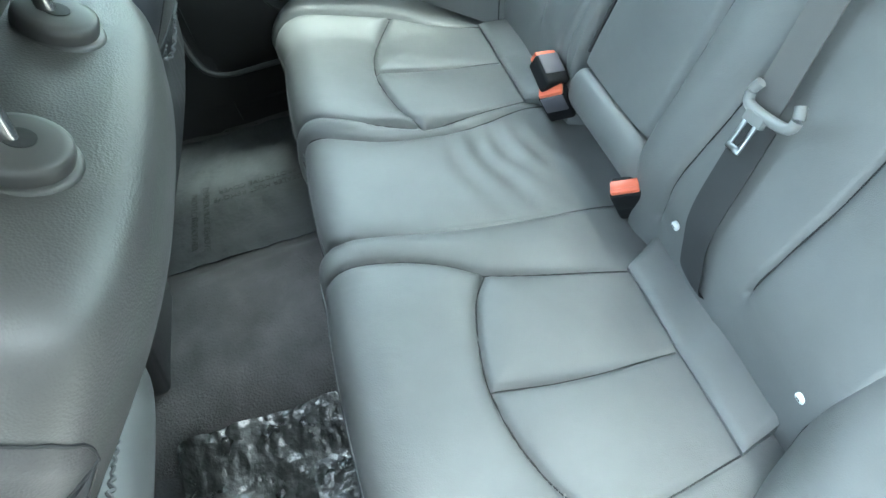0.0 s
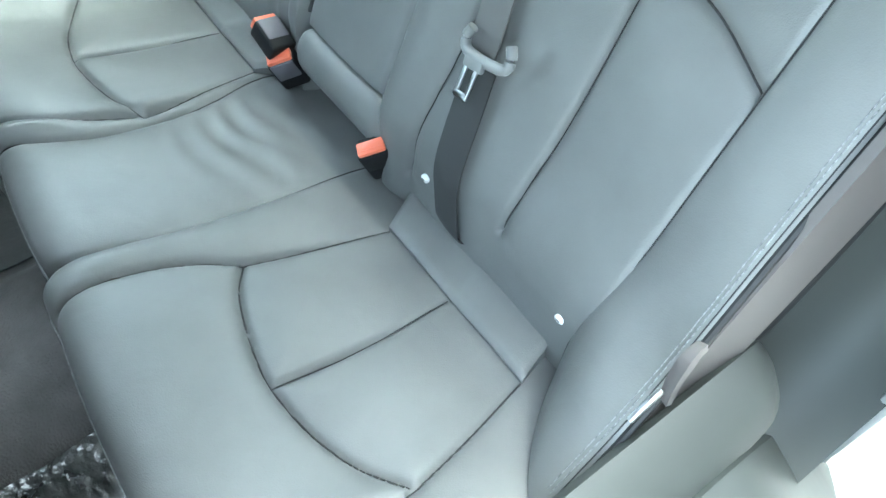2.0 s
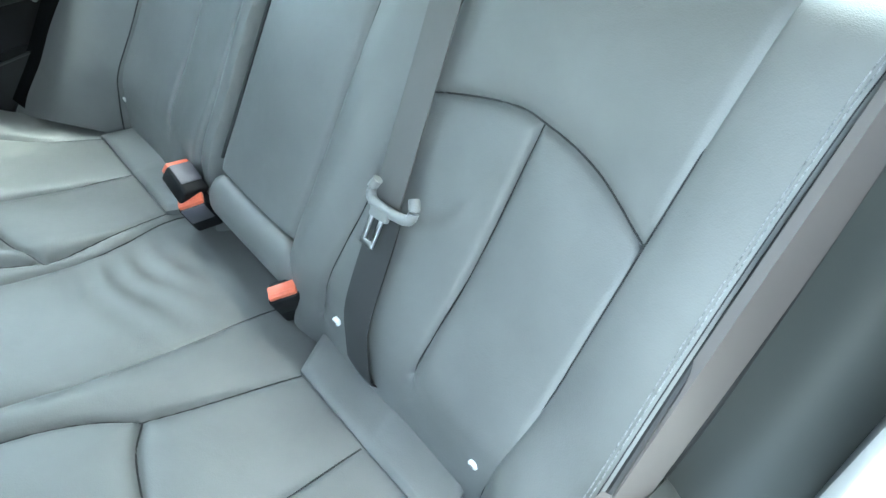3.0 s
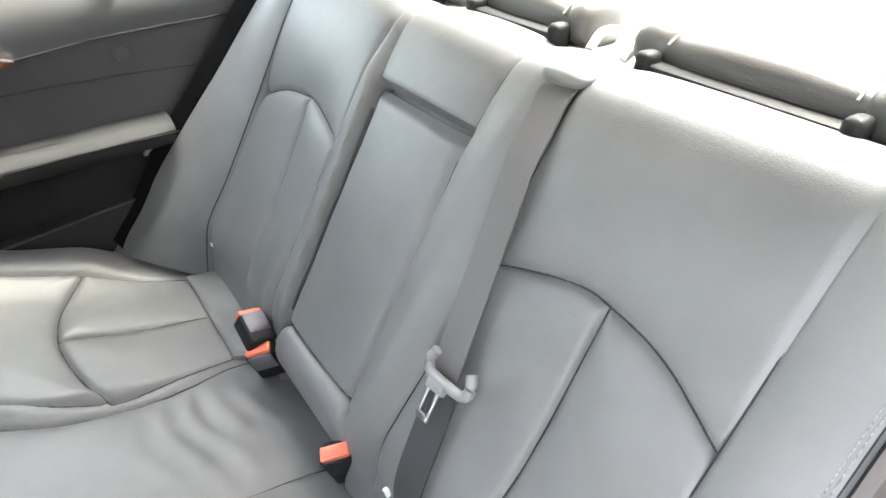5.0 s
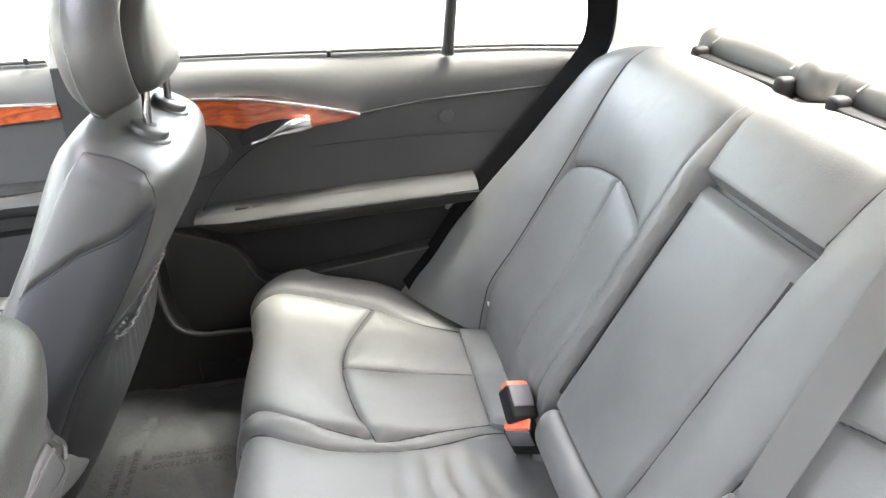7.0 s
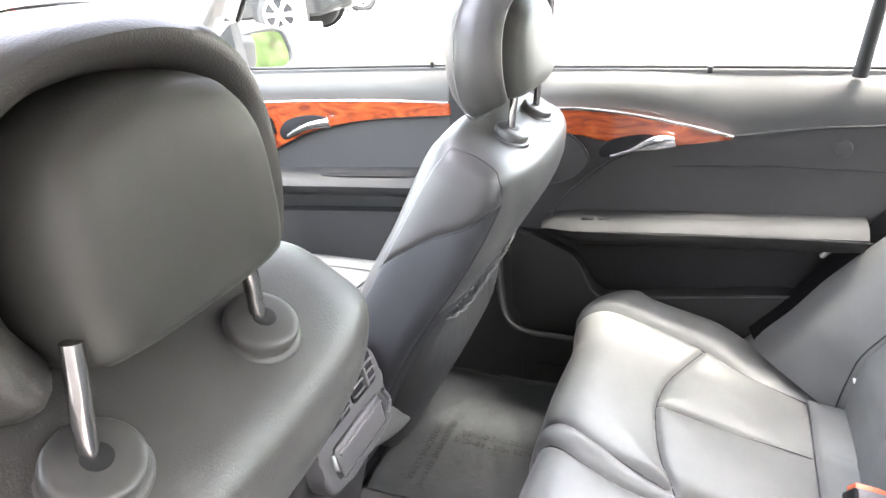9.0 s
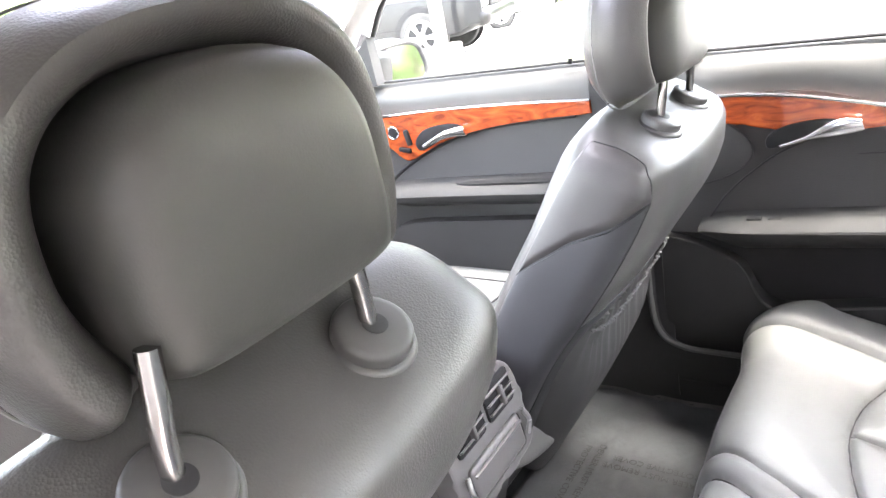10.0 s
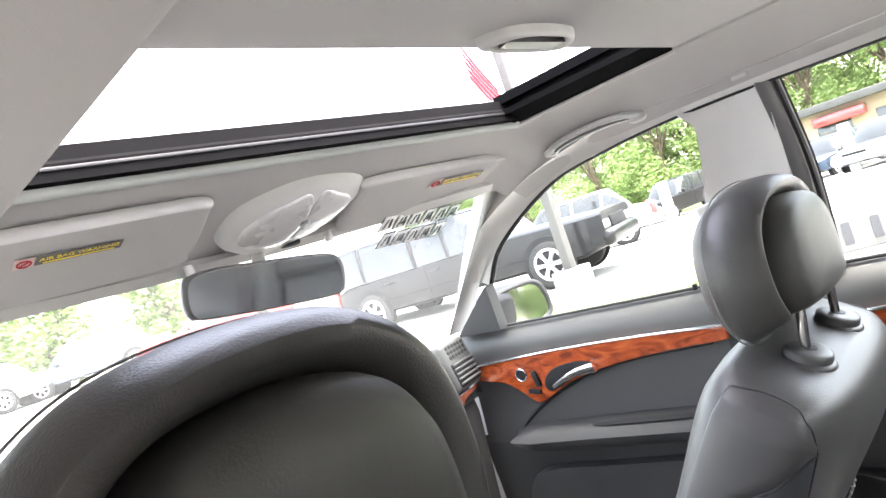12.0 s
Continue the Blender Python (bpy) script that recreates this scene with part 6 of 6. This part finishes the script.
            part("sticker_bar", bar, YELLOW, panel, smooth=False)
            sq = rbox(0.026, 0.026, 0.001, 0, at=(-0.075, 0, 0))
            bmesh.ops.transform(sq, matrix=base, verts=sq.verts)
            part("sticker_symbol", sq, PALE_STICKER, panel, "pale square warning symbol", smooth=False)
            part("symbol_ring", tube([tuple(base @ Vector((-0.075 + 0.009 * math.cos(a), 0.009 * math.sin(a), 0.001))) for a in np.linspace(0, 2 * math.pi, 13)], 0.0010, 6, 30), FLAG_RED, panel)
            part("symbol_bar", tube([tuple(base @ Vector(q)) for q in ((-0.081, -0.006, 0.001), (-0.075, 0, 0.001), (-0.069, 0.006, 0.001))], 0.0010, 6, 8), FLAG_RED, panel)
        part("pivot_clip", disc(0.007, 0.02, ((-0.085 if s < 0 else 0.165), 1.235, 1.402), (0, 0, 0), 14, 0.002), LINER_PLASTIC, v)
    grab = thing("grab_handle", "pale grab handle above the front passenger window", "grab handle", at=(0.56, 0.92, 1.44))
    arc = [(0.574, 1.034, 1.428), (0.562, 1.012, 1.437), (0.556, 0.975, 1.442), (0.554, 0.935, 1.444), (0.556, 0.895, 1.444), (0.562, 0.860, 1.440), (0.574, 0.840, 1.433)]
    part("grip", tube(arc, [0.008, 0.0075, 0.007, 0.007, 0.007, 0.0075, 0.008], 12, 50, flat=0.8), LINER_PLASTIC, grab)
    # Grey bar set behind the grip in place of its shadow.
    part("grip_shadow_pan", tube([(x + 0.010, y, z - 0.006) for x, y, z in arc], [0.006, 0.009, 0.010, 0.010, 0.010, 0.009, 0.006], 10, 40, flat=0.5), GREY_PLASTIC, grab, "grey strip painting the shade behind the grip")
    for y in (1.030, 0.844):
        part("mount", egg((0.576, y, 1.430), (0.010, 0.016, 0.009), nu=20, nv=12), LINER_PLASTIC, grab)
    anchor = thing("belt_height_adjuster", "pale belt guide on the centre pillar", "belt guide", at=(0.65, 0.79, 1.2))
    part("cover", rbox(0.02, 0.05, 0.07, 0.008, 3, at=(0.648, 0.80, 1.215), rot=(-6, 0, 0)), LINER_PLASTIC, anchor)
    coat = thing("coat_hook", "small pale coat hook on the roof trim", "hook", at=(0.58, 0.66, 1.43))
    part("peg", rbox(0.008, 0.026, 0.008, 0.003, 2, at=(0.590, 0.672, 1.430)), LINER_PLASTIC, coat)
    # lettering strip on the windscreen, unreadable from inside
    sign = thing("windscreen_sticker", "dark dealer lettering on the windscreen", "sticker", at=(0.36, 1.40, 1.33))
    on_glass = lambda x, y, turn, lift=0.0: pose(x, y, 2.116 - 0.584 * y - lift, -30.3, 0, 4 + turn)
    for r in range(2):
        for k in range(6 - r):
            x, y = 0.300 + 0.0385 * k + 0.022 * r, 1.232 + 0.003 * k + 0.045 * r
            q = rbox(0.037, 0.043, 0.001, 0)
            bmesh.ops.transform(q, matrix=on_glass(x, y, 0), verts=q.verts)
            block = part("letter_block", q, STICKER, sign, smooth=False)
            q = rbox(0.031, 0.036, 0.001, 0)
            bmesh.ops.transform(q, matrix=on_glass(x, y, 0, 0.0012), verts=q.verts)
            part("letter_tile", q, BUTTON, block, "pale letter tile", smooth=False)
            for j, (dx, turn) in enumerate(((-0.006, 14), (0.006, -14), (0.0, 90))[: 2 + k % 2]):
                q = rbox(0.005, 0.024 if turn != 90 else 0.016, 0.001, 0)
                bmesh.ops.transform(q, matrix=on_glass(x + dx, y, turn, 0.0024), verts=q.verts)
                part("letter_stroke", q, STICKER, block, "dark letter stroke", smooth=False)


def build_mats():
    film = thing("floor_cover", "crinkled clear plastic cover printed with dark words", "floor cover", at=(0.38, 0.74, 0.325))
    xs, ys = np.linspace(0.245, 0.665, 64), np.linspace(0.555, 0.93, 50)
    X, Y = np.meshgrid(xs, ys, indexing="ij")
    z = 0.325 + 0.003 * np.sin(X * 41 + 3 * np.sin(Y * 23)) * np.sin(Y * 35) + 0.012 * step(0.62, 0.66, X) - 0.006 * step(0.285, 0.245, X)
    g = np.stack([X, Y, z], 2)
    part("film", sheet(g, g - np.array([0, 0, 0.004])), FILM, film)
    part("film_edge", tube([(0.664 + 0.003 * math.sin(q * 31), 0.56 + 0.36 * q, 0.3395 + 0.002 * math.sin(q * 47)) for q in np.linspace(0, 1, 30)], 0.003, 6, 90), FOIL, film, "shiny crinkled film edge")
    for words, x, y, rot in (("PROTECTIVE COVER", 0.375, 0.850, 180), ("DEALER MUST REMOVE", 0.375, 0.822, 180), ("DEALER MUST REMOVE", 0.425, 0.70, 90), ("PROTECTIVE COVER", 0.450, 0.70, 90)):
        part("print", text_mesh(words, 0.0200, pose(x, y, 0.3300, 0, 0, rot)), INK, film, "dark printed words", smooth=False)
    mat = thing("floor_mat", "dark carpet floor mat behind the driver seat", "floor mat", at=(-0.4, 0.74, 0.318))
    part("carpet", rbox(0.46, 0.36, 0.012, 0.005, 2, at=(-0.40, 0.74, 0.322)), MAT, mat)
    foil = thing("crumpled_film", "crumpled shiny plastic film on the floor mat", "floor cover", at=(-0.5, 0.7, 0.33))
    xs, ys = np.linspace(-0.66, -0.19, 120), np.linspace(0.57, 0.86, 80)
    X, Y = np.meshgrid(xs, ys, indexing="ij")
    rough = np.array([[noise.fractal(Vector((x * 11, y * 11, 0.3)), 0.9, 2.2, 5) for y in ys] for x in xs])
    z = 0.345 + 0.015 * rough + 0.035 * step(-0.30, -0.19, X)
    g = np.stack([X, Y, z], 2)
    part("film", sheet(g, g - np.array([0, 0, 0.003])), FOIL, foil, smooth=20)


build_roof()
build_sides()
build_sill_trim()
build_glass()
build_floor()
build_bench()
build_belts()
front_seat(0.372, 0.0, 0.0, 28, "dark grained leather front passenger seat with headrest", 0.5, bulge=0.034)
front_seat(-0.380, 0.032, 0.028, 36, "dark grained leather driver seat, raised, with headrest", 0.35, (0.134, 0.1076), (0.020, 0.012), (0.086, 0.071), (0.002, -0.006), 0.05, slim=0.024)
build_rear_door()
build_front_door(1, True)
build_front_door(-1, False)
build_left_jamb()
build_dash()
build_console()
build_overhead()
build_mats()


# ---- outside ----
def ground_z(x, y=0):
    """The lot lies level round the car, falls away to the right and rises a little ahead."""
    x = np.asarray(x, float)
    return 0.16 - 0.0387 * np.clip(x - 7, 0, 60) + 0.03 * np.clip(np.asarray(y, float) - 5, 0, 20) * step(20, 10, x)


def build_ground():
    xs = np.concatenate([np.linspace(-400, -20, 10), np.linspace(-15, 60, 40), np.linspace(70, 400, 10)])
    X, Y = np.meshgrid(xs, xs, indexing="ij")
    z = ground_z(X, Y)
    g = np.stack([X, Y, z], 2)
    tagged(part("ground", sheet(g, g - np.array([0, 0, 0.3])), ASPHALT), "pale sunlit asphalt car park", "car park", kind="structure")
    for n, (x0, x1, y0, y1) in enumerate(((33, 90, -40, 60), (5.0, 7.0, 3.2, 5.2))):
        xs, ys = np.linspace(x0, x1, 8), np.linspace(y0, y1, 8)
        X, Y = np.meshgrid(xs, ys, indexing="ij")
        g = np.stack([X, Y, ground_z(X, Y) + 0.08], 2)
        tagged(part("lawn", sheet(g, g - np.array([0, 0, 0.1])), GRASS), "mown grass verge", "grass", kind="stuff")


def parked_car(name, label, x, y, turn, paint, tall, length=4.7, trim=None):
    """A parked vehicle: sculpted body, glasshouse, four wheels; tall is its roof height."""
    car = thing(name, label, "car", "parked cars", at=(0, 0, 0))
    w = 0.92
    belt = tall * 0.60
    half = length / 2
    rings = []
    for t in np.linspace(0, 1, 30):
        yy = -half + length * t
        hood = belt - (0.12 if tall < 1.6 else 0.06) * float(step(np.array(0.72), np.array(1.0), np.array(t))) - 0.08 * float(step(np.array(0.14), np.array(0.0), np.array(t)))
        k = min(1.0, 0.86 + 2.2 * min(t, 1 - t))
        low = 0.30 if 0.05 < t < 0.95 else 0.38
        sec = [(-w * k, low + 0.05), (-w * k * 1.0, 0.6 * belt), (-w * k * 0.97, hood - 0.05), (-w * k * 0.88, hood), (w * k * 0.88, hood), (w * k * 0.97, hood - 0.05), (w * k, 0.6 * belt), (w * k, low + 0.05), (w * k * 0.9, low), (-w * k * 0.9, low)]
        rings.append([(a, yy, b) for a, b in sec])
    body = part("body", loft(rings), paint, car)
    rear_y, front_y = (-half + 0.12, half - 1.75) if tall > 1.6 else (-half + 0.55, half - 1.25)
    rings = []
    for h, k, ty in ((belt - 0.03, 0.94, 0.0), (belt + 0.25 * (tall - belt), 0.91, 0.10), (belt + 0.82 * (tall - belt), 0.80, 0.34), (tall - 0.03, 0.76, 0.42), (tall, 0.66, 0.52)):
        f, r = front_y - 1.3 * ty, rear_y + (0.35 if tall > 1.6 else 1.1) * ty
        ring = curve([(-w * k, r + 0.1), (-w * k, (r + f) / 2), (-w * k, f - 0.1), (-w * k * 0.8, f), (0, f + 0.06), (w * k * 0.8, f), (w * k, f - 0.1), (w * k, (r + f) / 2), (w * k, r + 0.1), (w * k * 0.8, r), (0, r - 0.04), (-w * k * 0.8, r)], 40, True)
        rings.append([(a, b, h) for a, b in ring])
    part("glasshouse", loft(rings), DARK_GLASS, car, "dark windows")
    part("roof", loft([[(a * 1.005, b, h + 0.012) for a, b, h in rings[-2]], [(a, b, h + 0.02) for a, b, h in rings[-1]]]), paint, car)
    for s in (-1, 1):
        for yy in (rear_y + 0.8, (rear_y + front_y) / 2 + 0.15, front_y - 0.95):
            part("window_post", tube([(s * w * 0.945, yy, belt - 0.02), (s * w * 0.88, yy - 0.05, belt + 0.5 * (tall - belt)), (s * w * 0.775, yy - 0.1, tall - 0.02)], 0.035, 8, 10), paint, car)
        for yy in (-half + 0.95, half - 0.95):
            r = 0.36 if tall > 1.6 else 0.32
            arch = part("wheel_arch", disc(r + 0.07, 0.06, (s * (w - 0.025), yy, r + 0.02), (0, 90, 0), 32, 0.01), DARK, car)
            tyre = part("tyre", disc(r, 0.22, (s * (w - 0.09), yy, r), (0, 90, 0), 36, 0.03), TYRE, car)
            rim = part("rim", disc(r * 0.66, 0.03, (s * (w + 0.012), yy, r), (0, 90, 0), 30, 0.01), DARK, tyre)
            for q in range(6):
                a = q * math.pi / 3
                part("spoke", tube([(s * (w + 0.034), yy, r), (s * (w + 0.036), yy + 0.3 * r * math.cos(a), r + 0.3 * r * math.sin(a)), (s * (w + 0.03), yy + 0.64 * r * math.cos(a), r + 0.64 * r * math.sin(a))], [0.04, 0.03, 0.045], 8, 8), ALLOY, tyre)
            part("rim_ring", tube([(s * (w + 0.03), yy + 0.66 * r * math.cos(a), r + 0.66 * r * math.sin(a)) for a in np.linspace(0, 2 * math.pi, 17)], 0.022, 8, 40), ALLOY, tyre)
        part("headlight", rbox(0.30, 0.24, 0.15, 0.045, 3, at=(s * 0.60, half - 0.10, belt - 0.27)), ALLOY, car, "pale headlight")
        part("turn_signal", rbox(0.05, 0.12, 0.10, 0.02, 2, at=(s * (w * 0.905), half - 0.34, belt - 0.24)), YELLOW, car, "amber side lamp")
        part("tail_light", rbox(0.14, 0.16, 0.34, 0.04, 3, at=(s * (w * 0.88), -half + 0.10, belt - 0.20)), CAR_RED, car, "red tail light")
        for yy in (rear_y + 1.15, (rear_y + front_y) / 2 + 0.35, front_y - 0.30):
            part("door_seam", tube([(s * (w + 0.002), yy, 0.42), (s * (w + 0.003), yy, 0.6 * belt), (s * (w * 0.972), yy - 0.03, belt - 0.05)], 0.008, 6, 12), RUBBER, car)
        for yy in (rear_y + 1.35, (rear_y + front_y) / 2 + 0.55):
            part("door_handle", rbox(0.03, 0.22, 0.035, 0.012, 2, at=(s * (w + 0.008), yy, belt - 0.16)), paint, car)
        part("door_mirror", egg((s * (w + 0.1), front_y - 0.25, belt + 0.08), (0.11, 0.06, 0.08), nu=16, nv=10), paint, car)
        part("side_line", tube([(s * (w + 0.004), -half + 0.4, 0.55 * belt), (s * (w + 0.006), 0, 0.55 * belt), (s * (w + 0.004), half - 0.5, 0.55 * belt)], 0.012, 6, 10), DARK, car)
    part("bumper", rbox(1.62, 0.26, 0.28, 0.09, 4, at=(0, -half + 0.02, 0.52)), trim or paint, car)
    part("bumper", rbox(1.62, 0.26, 0.26, 0.10, 4, at=(0, half - 0.02, 0.50)), trim or paint, car)
    part("grille", rbox(0.80, 0.08, 0.20, 0.03, 2, at=(0, half - 0.01, belt - 0.26)), DARK, car, "dark grille")
    car.matrix_basis = pose(x, y, float(ground_z(x, y)) - 0.01, 0, 0, turn)
    return car


def build_tree(x, y, height, spread, seed, leaves=76, size=1.0):
    rng = random.Random(seed)
    tree = thing("tree", "leafy green deciduous tree at the edge of the lot", "tree", "trees behind the car park", at=(x, y, ground_z(x)))
    base = float(ground_z(x, y))
    top = base + height * 0.55
    part("trunk", tube([(x, y, base - 0.2), (x + 0.15, y - 0.1, base + height * 0.25), (x - 0.1, y + 0.1, top)], [0.30, 0.22, 0.12], 10, 12), BARK, tree)
    verts, faces = [], []
    clumps = []
    for k in range(7):
        a, r = rng.uniform(0, 6.28), spread * rng.uniform(0.35, 0.7)
        end = (x + r * math.cos(a), y + r * math.sin(a), base + height * rng.uniform(0.5, 0.85))
        part("limb", tube([(x, y, base + height * rng.uniform(0.25, 0.42)), (x + 0.5 * (end[0] - x), y + 0.5 * (end[1] - y), base + height * 0.5), end], [0.12, 0.08, 0.03], 6, 8), BARK, tree)
    for k in range(78):
        h = rng.uniform(0.05, 1.0)
        r = spread * math.sqrt(max(0.05, 1 - ((h - 0.5) / 0.55) ** 2)) * rng.uniform(0.3, 1.0)
        a = rng.uniform(0, 6.28)
        clumps.append((x + r * math.cos(a), y + r * math.sin(a), base + height * h, spread * rng.uniform(0.16, 0.34)))
    for cx, cy, cz, cr in clumps:
        for k in range(leaves):
            d = Vector((rng.gauss(0, 1), rng.gauss(0, 1), rng.gauss(0, 0.8))).normalized() * cr * rng.uniform(0.45, 1.05)
            n = Vector((rng.gauss(0, 1), rng.gauss(0, 1), rng.gauss(0.6, 1))).normalized()
            u = n.cross(Vector((0.3, 0.2, 1))).normalized() * rng.uniform(0.14, 0.30) * size
            v = n.cross(u).normalized() * rng.uniform(0.12, 0.22) * size
            c = Vector((cx, cy, cz)) + d
            i = len(verts)
            verts += [tuple(c - u), tuple(c + v * 0.7), tuple(c + u), tuple(c - v * 0.7)]
            faces.append((i, i + 1, i + 2, i + 3))
    me = bpy.data.meshes.new("crown")
    me.from_pydata(verts, [], faces)
    part("crown", me, LEAF, tree, smooth=False)


def build_outside():
    build_ground()
    # Unseen wall, added where a person standing would keep sky light off the seats.
    tagged(part("blocker_left", rbox(0.12, 4.2, 2.6, 0.01, at=(-1.54, -1.15, 1.45)), CONCRETE), "unseen grey wall added to block light from the open doorway", "wall", kind="structure")
    parked_car("black_suv", "long black sport utility vehicle parked on the lot", 8.35, 8.35, 192.8, CAR_BLACK, 1.62, 5.5)
    parked_car("far_sedan", "dark blue saloon parked near the grass verge", 27.5, 6.8, 70, CAR_BLUE, 1.45)
    parked_car("far_silver_car", "silver saloon parked near the grass verge", 26.0, 4.6, 70, CAR_SILVER, 1.45)
    parked_car("far_suv", "dark sport utility vehicle parked near the verge", 28.0, 13.6, 80, CAR_BLACK, 1.7)
    parked_car("white_car", "white vehicle parked beside the black one", 15.0, 10.6, 30, CAR_WHITE, 1.52)
    parked_car("red_car", "red saloon parked ahead on the lot", 9.5, 21.0, 60, CAR_RED, 1.45)
    parked_car("dark_car", "dark saloon parked ahead on the lot", 6.5, 24.0, 60, CAR_BLUE, 1.45)
    parked_car("white_sedan", "white saloon parked ahead on the lot", 3.0, 25.0, 60, CAR_WHITE, 1.45)
    for k in range(15):
        rng = random.Random(k + 5)
        build_tree(46 + rng.uniform(-4, 6), -16 + 4.6 * k + rng.uniform(-1, 1), rng.uniform(9, 14), rng.uniform(3.2, 4.6), k + 31, 270, 0.46)
        build_tree(54 + rng.uniform(-3, 3), -14 + 4.6 * k + rng.uniform(-1, 1), rng.uniform(11, 15), rng.uniform(3.8, 4.8), k + 331, 110, 0.8)
    for k in range(6):
        rng = random.Random(k + 50)
        build_tree(-6 + 5.5 * k + rng.uniform(-1, 1), 44 + rng.uniform(-3, 3), rng.uniform(5, 8), rng.uniform(2.6, 3.6), k + 77)
    for k in range(9):
        rng = random.Random(k + 90)
        build_tree(-8 + 4.4 * k + rng.uniform(-1, 1), -30 + rng.uniform(-4, 3), rng.uniform(6, 9), rng.uniform(2.8, 3.8), k + 111)
    lamp = thing("light_pole", "pale steel lot light pole on a concrete base", "pole", at=(7.35, 5.72, ground_z(7.3)))
    part("base", rbox(0.42, 0.42, 0.35, 0.02, at=(7.35, 5.72, ground_z(7.3) + 0.15)), CONCRETE, lamp)
    part("shaft", rbox(0.15, 0.15, 7.0, 0.02, at=(7.35, 5.72, ground_z(7.3) + 3.7)), POLE, lamp)
    flag = thing("flag", "striped red and white flag on a short arm", "flag", at=(7.35, 5.72, 4.0))
    part("arm", tube([(7.35, 5.78, 4.02), (7.28, 6.0, 4.10), (7.2, 6.26, 4.16)], 0.02, 8, 10), POLE, flag)
    cloth = part("cloth", ribbon([(7.2, 6.23, 4.1), (7.15, 6.01, 3.65), (7.1, 5.76, 3.2)], [(7.2, 6.23, 3.5), (7.1, 5.96, 3.1), (7.1, 5.74, 2.75)], 0.004, n=24, m=8, bulge=0.05), FLAG_WHITE, flag, "white flag cloth")
    for k in range(5):
        a, b = k / 5 + 0.02, k / 5 + 0.14
        p = np.array([[7.2, 6.23, 4.1], [7.15, 6.01, 3.65], [7.1, 5.76, 3.2]])
        q = np.array([[7.2, 6.23, 3.5], [7.1, 5.96, 3.1], [7.1, 5.74, 2.75]])
        off = np.array([-0.012, -0.006, 0])
        part("stripe", ribbon((p + (q - p) * a + off).tolist(), (p + (q - p) * b + off).tolist(), 0.012, n=24, m=3), FLAG_RED, cloth, "red stripe")
    house = thing("low_building", "low tan building with a flat roof beyond the verge", "building", at=(38, 5.5, ground_z(38)))
    gz = ground_z(38)
    part("wall", rbox(3, 12, 2.9, 0.05, at=(40, 5.0, gz + 1.45)), STUCCO, house)
    part("roof", rbox(4.6, 13.4, 0.4, 0.05, at=(39.6, 5.0, gz + 3.1)), POLE, house, "pale flat roof edge")
    for k in range(4):
        w = part("window", rbox(0.1, 1.6, 1.2, 0.03, at=(38.48, 0.8 + 2.7 * k, gz + 1.6)), DARK_GLASS, house, "dark shop window")
        part("window_frame", rbox(0.12, 1.76, 0.08, 0.02, at=(38.46, 0.8 + 2.7 * k, gz + 0.95)), POLE, w)
    part("awning", rbox(0.8, 2.4, 0.5, 0.05, at=(38.2, 8.5, gz + 2.4)), CAR_RED, house, "red awning")
    fence = thing("sign_board", "long white sign board on the verge", "sign", at=(33, 14, ground_z(33)))
    part("board", rbox(0.08, 5.0, 0.9, 0.02, at=(33, 14.5, ground_z(33) + 0.9)), CAR_WHITE, fence)
    for k in range(6):
        part("writing_bar", rbox(0.02, 0.5, 0.22, 0.0, at=(32.955, 12.6 + 0.72 * k, ground_z(33) + 0.95)), CAR_RED, fence, smooth=False)
    for k in (0, 1):
        part("post", rbox(0.1, 0.1, 0.9, 0.01, at=(33, 12.4 + 4.2 * k, ground_z(33) + 0.3)), POLE, fence)
    block = thing("marked_block", "pale concrete block with dark unreadable marks", "kerb block", at=(6.2, 1.9, ground_z(6.2)))
    part("body", rbox(0.16, 1.30, 0.34, 0.02, at=(6.2, 1.62, ground_z(6.2) + 0.17), rot=(0, 0, 22)), CONCRETE, block)
    for k in range(5):
        part("writing_bar", rbox(0.01, 0.07, 0.20, 0.0, at=(6.112 - 0.0861 * k + 0.13, 1.34 + 0.213 * k - 0.06, ground_z(6.2) + 0.17), rot=(0, 0, 22)), STICKER, block, smooth=False)
    for n, (x, y) in enumerate(((24, 11.9), (24.5, 5.6))):
        box = thing("white_post", "thick white utility post on the lot", "post", "white posts", at=(x, y, ground_z(x)))
        part("shaft", rbox(0.32, 0.32, 1.6, 0.03, at=(x, y, ground_z(x) + 0.8)), CAR_WHITE, box)


build_outside()
